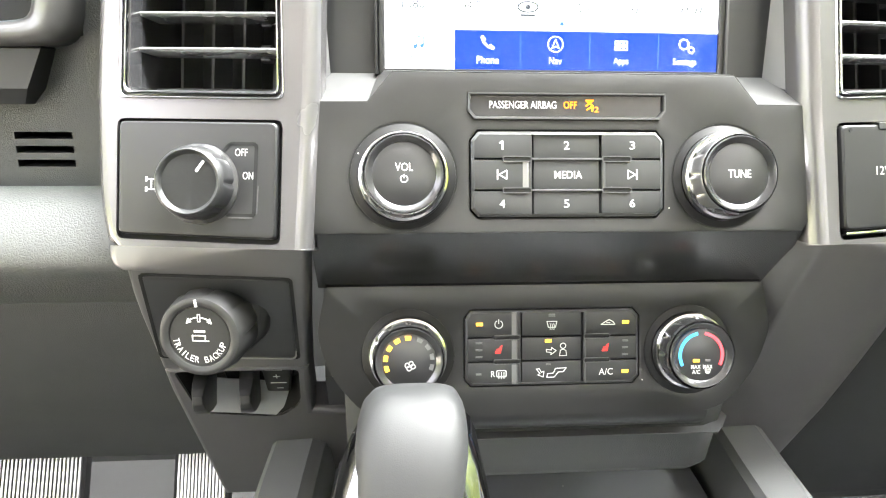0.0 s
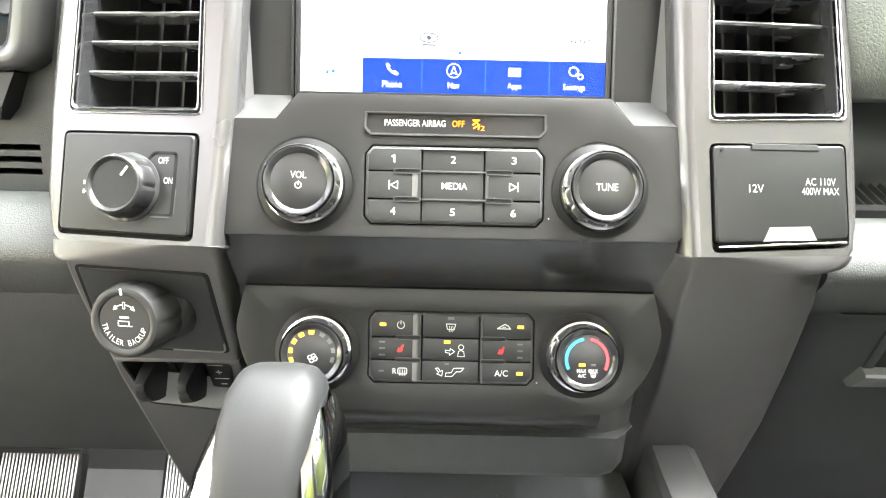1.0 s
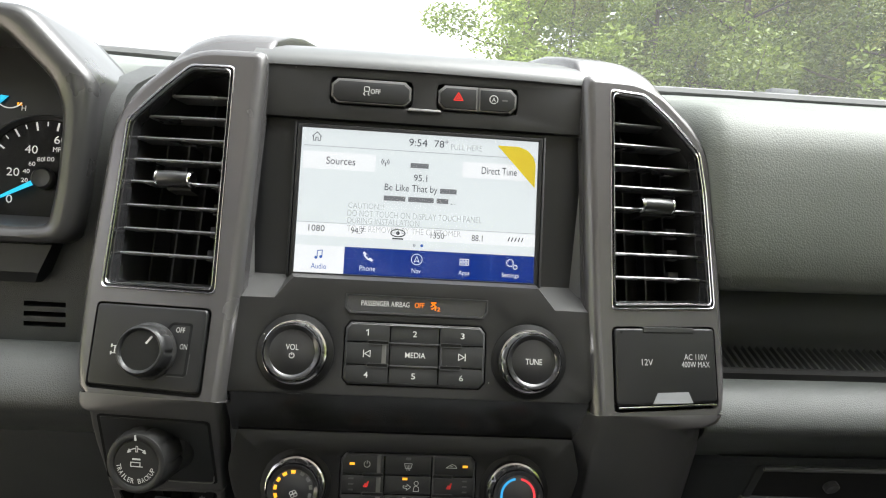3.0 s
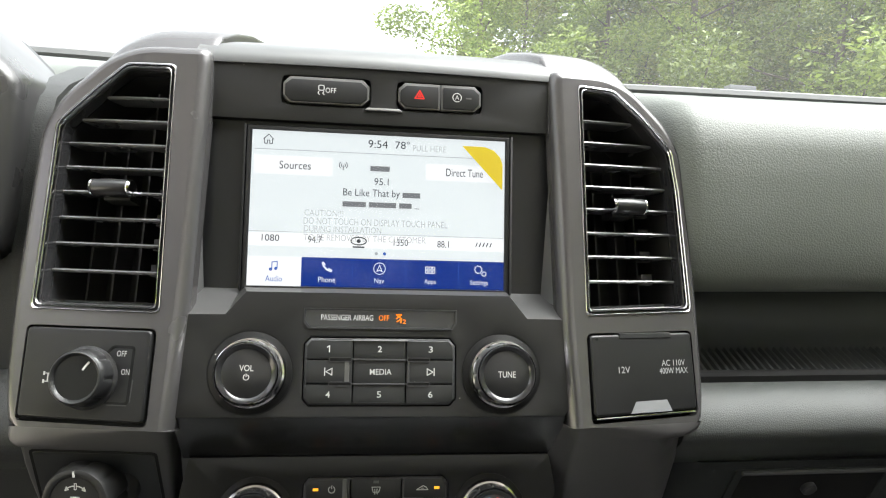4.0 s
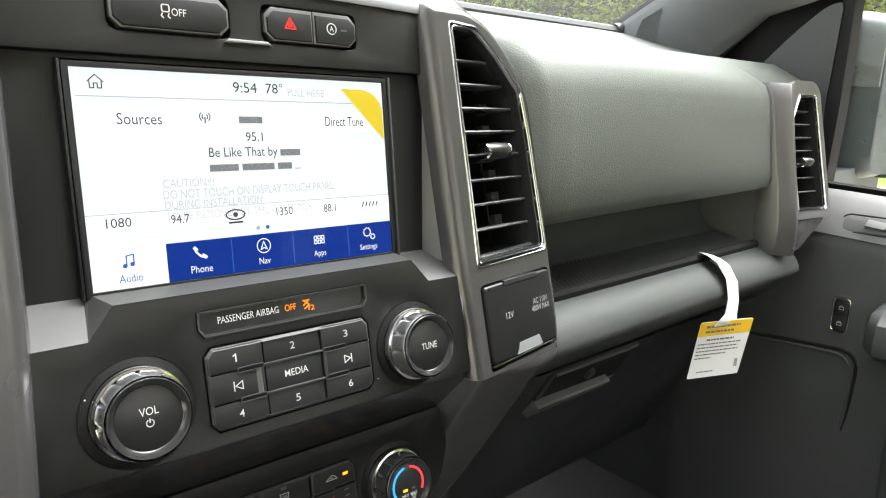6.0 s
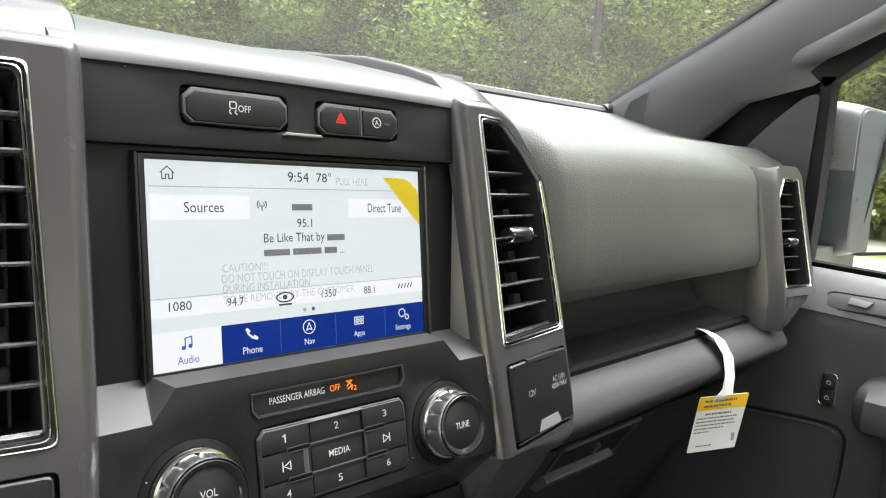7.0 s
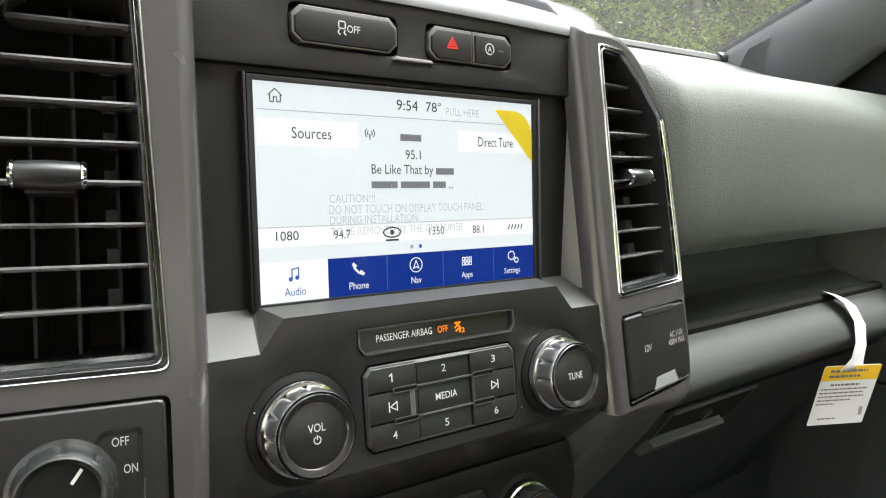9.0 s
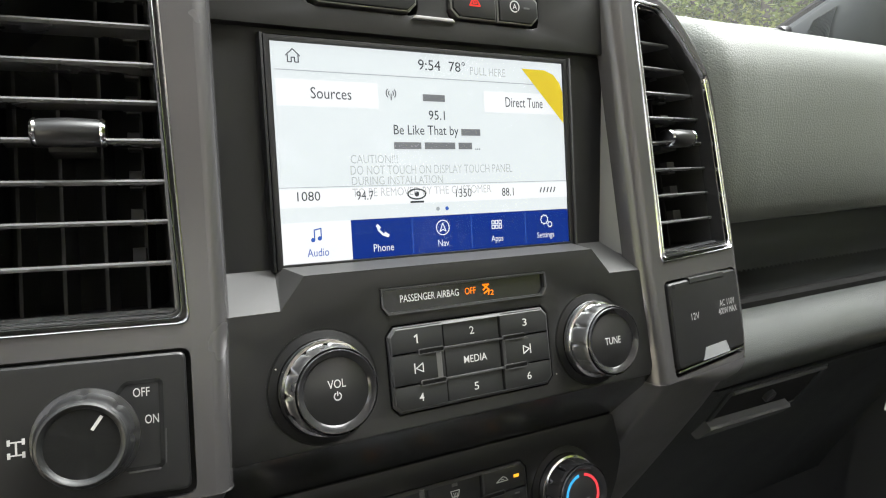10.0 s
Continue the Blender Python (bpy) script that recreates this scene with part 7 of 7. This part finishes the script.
bm.transform(Matrix.Rotation(radians(90), 4, "X"))
part("louvre_panel", bm, PADSOFT, ddash, in_world=True)
bm = block(-0.45, 0.055, 1.26, -0.23, 0.07, 1.31)
part("louvre_backing", bm, GAP, ddash, in_world=True)
bm = bm_new()
rings = []
for z, x1, y in ((1.345, -0.262, 0.028), (1.338, -0.262, 0.020), (1.318, -0.270, 0.018), (1.310, -0.275, 0.024)):
    rings.append([(-0.50, y, z), (x1, y, z), (x1 + 0.006, y + 0.02, z), (-0.50, y + 0.04, z)])
loft(bm, rings)
part("column_cover", bm, BEZEL, ddash, in_world=True)
clus = thing("instrument_cluster", panel_pose((-0.30, 0.085, 1.3857), 0, 6), "instrument cluster with blue needles behind a silver surround", "instrument cluster")
bm = bm_new()
plate(bm, [(-0.20, -0.040), (0.028, -0.040), (0.046, 0.020), (0.042, 0.055), (-0.006, 0.112), (-0.16, 0.112)], -0.01, -0.001)
part("face", bm, BEZEL, clus, "black dial face")
bm = bm_new()
lathe(bm, [(0.0535, -0.001), (0.0535, 0.004), (0.0520, 0.005), (0.0505, 0.002), (0.0505, -0.001)], (0, -0.002), 64)
gauge = part("speed_gauge", bm, KNOBRING, clus, "grey gauge ring")
for i in range(14):
    a = radians(206 - i * 10.4)
    bm = bm_new()
    r0 = 0.0425 if i % 2 == 0 else 0.0455
    stroke(bm, [(r0 * math.cos(a), -0.002 + r0 * math.sin(a)), (0.0485 * math.cos(a), -0.002 + 0.0485 * math.sin(a))], 0.0014 if i % 2 == 0 else 0.0009, -0.0008, -0.0005)
    part("tick", bm, DIALWHITE, gauge)
for t, x, y in (("0", -0.0272, -0.0175), ("20", -0.0258, 0.0045), ("40", -0.0128, 0.0235), ("60", 0.0095, 0.0325)):
    lettering(t, x, y, 0.0050 * len(t), 0.0066, -0.0005, DIALWHITE, gauge)
lettering("MPH", 0.0090, 0.0245, 0.0100, 0.0040, -0.0005, DIALWHITE, gauge)
for t, a in (("20", 186), ("40", 160), ("60", 134), ("80", 108), ("100", 84)):
    a = radians(a)
    lettering(t, 0.0165 * math.cos(a), 0.0165 * math.sin(a), 0.0026 * len(t), 0.0035, -0.0005, DIALWHITE, gauge)
bm = bm_new()
a = radians(207)
loft(bm, [[(q * math.cos(a) - w * math.sin(a), q * math.sin(a) + w * math.cos(a), z), (q * math.cos(a) + w * math.sin(a), q * math.sin(a) - w * math.cos(a), z), (q * math.cos(a) + w * math.sin(a), q * math.sin(a) - w * math.cos(a), z + 0.0012), (q * math.cos(a) - w * math.sin(a), q * math.sin(a) + w * math.cos(a), z + 0.0012)] for q, w, z in ((0.004, 0.0020, 0.004), (0.0430, 0.0008, 0.002))])
part("needle", bm, NEEDLE, gauge, "light blue needle")
bm = bm_new()
lathe(bm, [(0.0085, 0.0), (0.0085, 0.006), (0.0070, 0.0075), (0.0002, 0.007)], (0, 0), 28)
part("needle_hub", bm, KNOB, gauge)
bm = bm_new()
stroke(bm, arc(-0.0320, 0.0680, 0.0120, 212, 322, 12), 0.0009, 0.0, 0.0004)
tg = part("temperature_gauge", bm, DIALWHITE, clus, "small coolant gauge")
lettering("C", -0.0455, 0.0575, 0.0034, 0.0042, 0.0004, DIALWHITE, tg)
lettering("H", -0.0205, 0.0565, 0.0034, 0.0042, 0.0004, DIALWHITE, tg)
bm = bm_new()
plate(bm, [(-0.0445, 0.0590), (-0.0400, 0.0585), (-0.0330, 0.0655), (-0.0385, 0.0660)], 0.0, 0.0012)
part("temperature_needle", bm, NEEDLE, tg, "light blue pointer")
for k in range(2):
    bm = bm_new()
    plate(bm, box_pts(-0.0260 + k * 0.0022, 0.0585, -0.0245 + k * 0.0022, 0.0608), 0.0, 0.0004)
    part("hot_mark", bm, AMBER, tg)
bm = bm_new()
inn = [(-0.3000, 1.4910), (-0.2648, 1.4575), (-0.2570, 1.4400), (-0.2559, 1.4255), (-0.2590, 1.3820), (-0.2650, 1.3530), (-0.2800, 1.3510)]
outp = [(-0.2800, 1.5080), (-0.2330, 1.4600), (-0.2335, 1.4400), (-0.2347, 1.4214), (-0.2390, 1.3730), (-0.2450, 1.3400), (-0.2750, 1.3380)]
full_in = rounded(inn + [(-0.76 - x, z) for x, z in reversed(inn)], 0.012, 4)
full_out = rounded(outp + [(-0.76 - x, z) for x, z in reversed(outp)], 0.012, 4)
rings = []
for f, y in ((0.0, 0.110), (0.0, 0.026), (0.06, 0.018), (0.20, 0.0135), (0.45, 0.0120), (0.75, 0.0135), (0.93, 0.0170), (1.0, 0.0215), (1.0, 0.030)):
    rings.append([(xo + (xi - xo) * f, y, zo + (zi - zo) * f) for (xo, zo), (xi, zi) in zip(full_out, full_in)])
rings.append([(x - 0.012 if x > -0.38 else x + 0.012, 0.105, z + (0.006 if z < 1.42 else 0.0)) for x, z in full_in])
loft(bm, rings, caps=False)
part("surround", bm, CLUSTERTRIM, clus, in_world=True, label="dark silver surround", sharp=45)
bm = bm_new()
plate(bm, [(x, z) for x, z in full_out], -0.118, -0.1085)
bm.transform(Matrix.Rotation(radians(90), 4, "X"))
part("back_plate", bm, BEZEL, clus, in_world=True)

# ---- pedals ----
for name, x0, x1, z0, z1, lab, n in (("brake_pedal", -0.505, -0.408, 0.865, 0.940, "ribbed steel brake pedal above the carpet", 22), ("accelerator_pedal", -0.322, -0.262, 0.80, 0.937, "ribbed steel accelerator pedal above the carpet", 14)):
    ped = thing(name, Matrix.Translation(((x0 + x1) / 2, 0.31, z0)), lab, "pedal", "pedals")
    pp = panel_pose(((x0 + x1) / 2, 0.30, (z0 + z1) / 2), 0, 25)
    w, h = (x1 - x0) / 2, (z1 - z0) / 2 * 1.1
    bm = bm_new()
    plate(bm, rounded(box_pts(-w, -h, w, h), 0.012, 4), -0.012, 0.0, bevel=0.003)
    bm.transform(pp)
    part("pad", bm, SEAL, ped, in_world=True, label="black rubber pad")
    for i in range(n):
        x = -w + 0.006 + (2 * w - 0.012) * i / (n - 1)
        bm = bm_new()
        plate(bm, box_pts(x - 0.0014, -h + 0.006, x + 0.0014, h - 0.006), -0.001, 0.0022, bevel=0.0008)
        bm.transform(pp)
        part("rib", bm, METALPEDAL, ped, in_world=True)
    bm = bm_new()
    tube(bm, [((x0 + x1) / 2, 0.315, (z0 + z1) / 2), ((x0 + x1) / 2, 0.40, 1.0), ((x0 + x1) / 2, 0.52, 1.15)], 0.010, 8)
    part("arm", bm, SEAL, ped, in_world=True)


# ---- outside: wet gravel lot, grass and woods ----
GRASS = material("wet_grass", (0.21, 0.26, 0.060), 0.8, grain=0.5, grain_scale=60, mottle=0.45, mottle_scale=0.8)
GRAVEL = material("wet_gravel", (0.48, 0.44, 0.35), 0.7, grain=0.6, grain_scale=80, mottle=0.3, mottle_scale=1.5)
BARK = material("grey_bark", (0.10, 0.085, 0.07), 0.9, grain=0.8, grain_scale=30, mottle=0.4, mottle_scale=6)


def leaf_material(name, dark, light):
    m = bpy.data.materials.new(name)
    m.use_nodes = True
    n, l = m.node_tree.nodes, m.node_tree.links
    b = n["Principled BSDF"]
    geo = n.new("ShaderNodeNewGeometry")
    ramp = n.new("ShaderNodeMix")
    ramp.data_type = "RGBA"
    ramp.inputs["A"].default_value, ramp.inputs["B"].default_value = (*dark, 1), (*light, 1)
    l.new(geo.outputs["Random Per Island"], ramp.inputs["Factor"])
    info = n.new("ShaderNodeObjectInfo")
    hue = n.new("ShaderNodeHueSaturation")
    rng = n.new("ShaderNodeMapRange")
    rng.inputs["To Min"].default_value, rng.inputs["To Max"].default_value = 0.75, 1.3
    l.new(info.outputs["Random"], rng.inputs["Value"])
    l.new(rng.outputs["Result"], hue.inputs["Value"])
    l.new(ramp.outputs["Result"], hue.inputs["Color"])
    l.new(hue.outputs["Color"], b.inputs["Base Color"])
    b.inputs["Roughness"].default_value = 0.55
    b.inputs["Subsurface Weight"].default_value = 0.0
    tr = n.new("ShaderNodeBsdfTranslucent")
    mix = n.new("ShaderNodeMixShader")
    mix.inputs["Fac"].default_value = 0.35
    l.new(hue.outputs["Color"], tr.inputs["Color"])
    l.new(b.outputs["BSDF"], mix.inputs[1])
    l.new(tr.outputs[0], mix.inputs[2])
    l.new(mix.outputs[0], n["Material Output"].inputs["Surface"])
    return m


LEAF = [leaf_material("leaf_green", (0.085, 0.125, 0.026), (0.21, 0.27, 0.055)), leaf_material("leaf_yellow_green", (0.13, 0.16, 0.03), (0.32, 0.35, 0.08)), leaf_material("leaf_blue_green", (0.08, 0.12, 0.04), (0.18, 0.24, 0.075)), leaf_material("leaf_bright_green", (0.20, 0.25, 0.04), (0.42, 0.46, 0.11))]

bm = bm_new()
rings = []
for r in (0.0, 6, 20, 60, 200, 900, 3000):
    rings.append([(r * math.cos(a), r * math.sin(a), 0.0) for a in np.linspace(0, 2 * math.pi, 48, endpoint=False)])
loft(bm, rings[1:], caps=False)
bm.faces.new([bm.verts.new(p) for p in rings[1]])
tagged(part("ground", bm, GRASS), "wet green grass reaching the horizon", "ground", kind="structure")
bm = bm_new()
plate(bm, [(-14, -30), (17.0, -30), (17.0, -6), (16.2, 4), (12.0, 9), (-14, 10)], -0.05, 0.012)
tagged(part("gravel_lot", bm, GRAVEL), "pale wet gravel lot", "gravel", kind="structure")


def leaf_cloud(rnd, centres, per, size, bm_verts, bm_faces):
    for c, r in centres:
        for _ in range(per):
            while True:
                p = Vector((rnd.uniform(-1, 1), rnd.uniform(-1, 1), rnd.uniform(-1, 1)))
                if 0.25 < p.length < 1:
                    break
            p = Vector(c) + Vector((p.x * r, p.y * r, p.z * r * 0.75))
            a = Vector((rnd.uniform(-1, 1), rnd.uniform(-1, 1), rnd.uniform(-0.6, 0.6))).normalized() * size * rnd.uniform(0.6, 1.4)
            b = a.cross(Vector((rnd.uniform(-1, 1), rnd.uniform(-1, 1), rnd.uniform(-1, 1)))).normalized() * size * rnd.uniform(0.35, 0.6)
            k = len(bm_verts)
            bm_verts.extend([p - a, p - b * 0.9, p + a, p + b])
            bm_faces.append((k, k + 1, k + 2, k + 3))


def mesh_part(name, verts, faces, mat, parent):
    me = bpy.data.meshes.new(name)
    me.from_pydata([tuple(v) for v in verts], [], faces)
    me.materials.append(mat)
    ob = new(name, me)
    ob.parent = parent
    return ob


def tree(seed, height, leaf):
    rnd = random.Random(seed)
    t = thing("tree", Matrix.Translation((0, 0, 0)), "leafy green tree at the edge of the woods", "tree", "woodland trees")
    bm = bm_new()
    lean = Vector((rnd.uniform(-0.5, 0.5), rnd.uniform(-0.5, 0.5), 0))
    trunk = [Vector((0, 0, -0.2)) + lean * f * f + Vector((0, 0, height * 0.85 * f)) for f in np.linspace(0, 1, 8)]
    tube(bm, trunk, [0.20 * (1 - 0.85 * f) for f in np.linspace(0, 1, 8)], 9)
    cents = []
    for i in range(22):
        f = 0.16 + 0.81 * i / 21
        base = lean * f * f + Vector((0, 0, height * 0.85 * f))
        a = i * 2.4 + rnd.uniform(-0.4, 0.4)
        ln = height * 0.26 * (1.25 - f) * rnd.uniform(0.7, 1.25) + 0.4
        tip = base + Vector((math.cos(a) * ln, math.sin(a) * ln, ln * rnd.uniform(0.2, 0.6)))
        mid = (base + tip) / 2 + Vector((0, 0, -0.05 * ln))
        tube(bm, [base, mid, tip], [0.07 * (1.15 - f), 0.045 * (1.15 - f), 0.012], 6)
        for q in (0.55, 0.8, 1.0):
            cents.append((base.lerp(tip, q) + Vector((rnd.uniform(-.4, .4), rnd.uniform(-.4, .4), rnd.uniform(-.3, .4))), rnd.uniform(0.7, 1.35) * (1.2 - 0.4 * f)))
    cents.append((trunk[-1] + Vector((0, 0, 0.3)), 0.7))
    part("trunk", bm, BARK, t)
    vs, fs = [], []
    leaf_cloud(rnd, cents, 400, 0.085, vs, fs)
    mesh_part("crown", vs, fs, leaf, t)
    return t


def bush(seed, leaf):
    rnd = random.Random(seed)
    t = thing("bush", Matrix.Translation((0, 0, 0)), "leafy undergrowth bush below the trees", "bush", "woodland undergrowth")
    bm = bm_new()
    cents = []
    for i in range(9):
        a = i * 0.7 + rnd.uniform(-0.2, 0.2)
        tip = Vector((math.cos(a) * rnd.uniform(0.3, 1.3), math.sin(a) * rnd.uniform(0.3, 1.3), rnd.uniform(0.8, 2.4)))
        tube(bm, [(0, 0, -0.05), tip * 0.5, tip], [0.03, 0.02, 0.008], 5)
        cents += [(tip * 0.6, 0.6), (tip, rnd.uniform(0.5, 0.8))]
    part("stems", bm, BARK, t)
    vs, fs = [], []
    leaf_cloud(rnd, cents, 150, 0.075, vs, fs)
    mesh_part("crown", vs, fs, leaf, t)
    return t


def at_azimuth(deg, dist):
    a = radians(deg)
    return dist * math.sin(a), dist * math.cos(a)


models = [tree(3, 16.0, LEAF[0]), tree(7, 17.5, LEAF[1]), tree(12, 15.0, LEAF[2]), tree(15, 15.0, LEAF[3])]
bushes = [bush(21, LEAF[1]), bush(22, LEAF[0])]
rnd = random.Random(4)
places = []
for i in range(44):
    az_i = 11 + i * 2.9 + rnd.uniform(-1.2, 1.2)
    places.append((az_i, 25.0 + (i % 3) * 4.0 + rnd.uniform(-1, 1)))
for i in range(14):
    places.append((140 + i * 9.5, 36 + rnd.uniform(-2, 6)))
placed = False
for k, (a, d) in enumerate(places):
    x, y = at_azimuth(a, d)
    m = Matrix.Translation((x, y, 0)) @ Matrix.Rotation(rnd.uniform(0, 6.28), 4, "Z") @ Matrix.Scale(rnd.uniform(0.85, 1.25), 4)
    kind = 3 if a > 56 and k % 4 else k % 3
    if k in (0, 1, 2):
        models[k].matrix_basis = m
    elif kind == 3 and not placed:
        models[3].matrix_basis, placed = m, True
    else:
        copy_thing(models[kind], m)
for k in range(50):
    x, y = at_azimuth(10 + k * 2.7 + rnd.uniform(-1, 1), 21 + rnd.uniform(-1.5, 4))
    m = Matrix.Translation((x, y, 0)) @ Matrix.Rotation(rnd.uniform(0, 6.28), 4, "Z") @ Matrix.Scale(rnd.uniform(0.8, 1.3), 4)
    if k < 2:
        bushes[k].matrix_basis = m
    else:
        copy_thing(bushes[k % 2], m)

# far woods behind the front row
vs, fs = [], []
rnd = random.Random(9)
cents = []
for i in range(950):
    a, d = rnd.uniform(9, 150), rnd.uniform(38, 50)
    x, y = at_azimuth(a, d)
    cents.append(((x, y, rnd.uniform(0.3, 28)), rnd.uniform(1.8, 3.4)))
leaf_cloud(rnd, cents, 200, 0.32, vs, fs)
wood = mesh_part("far_woods", vs, fs, LEAF[2], None)
tagged(wood, "dense green woods behind the front trees", "woods", kind="stuff")
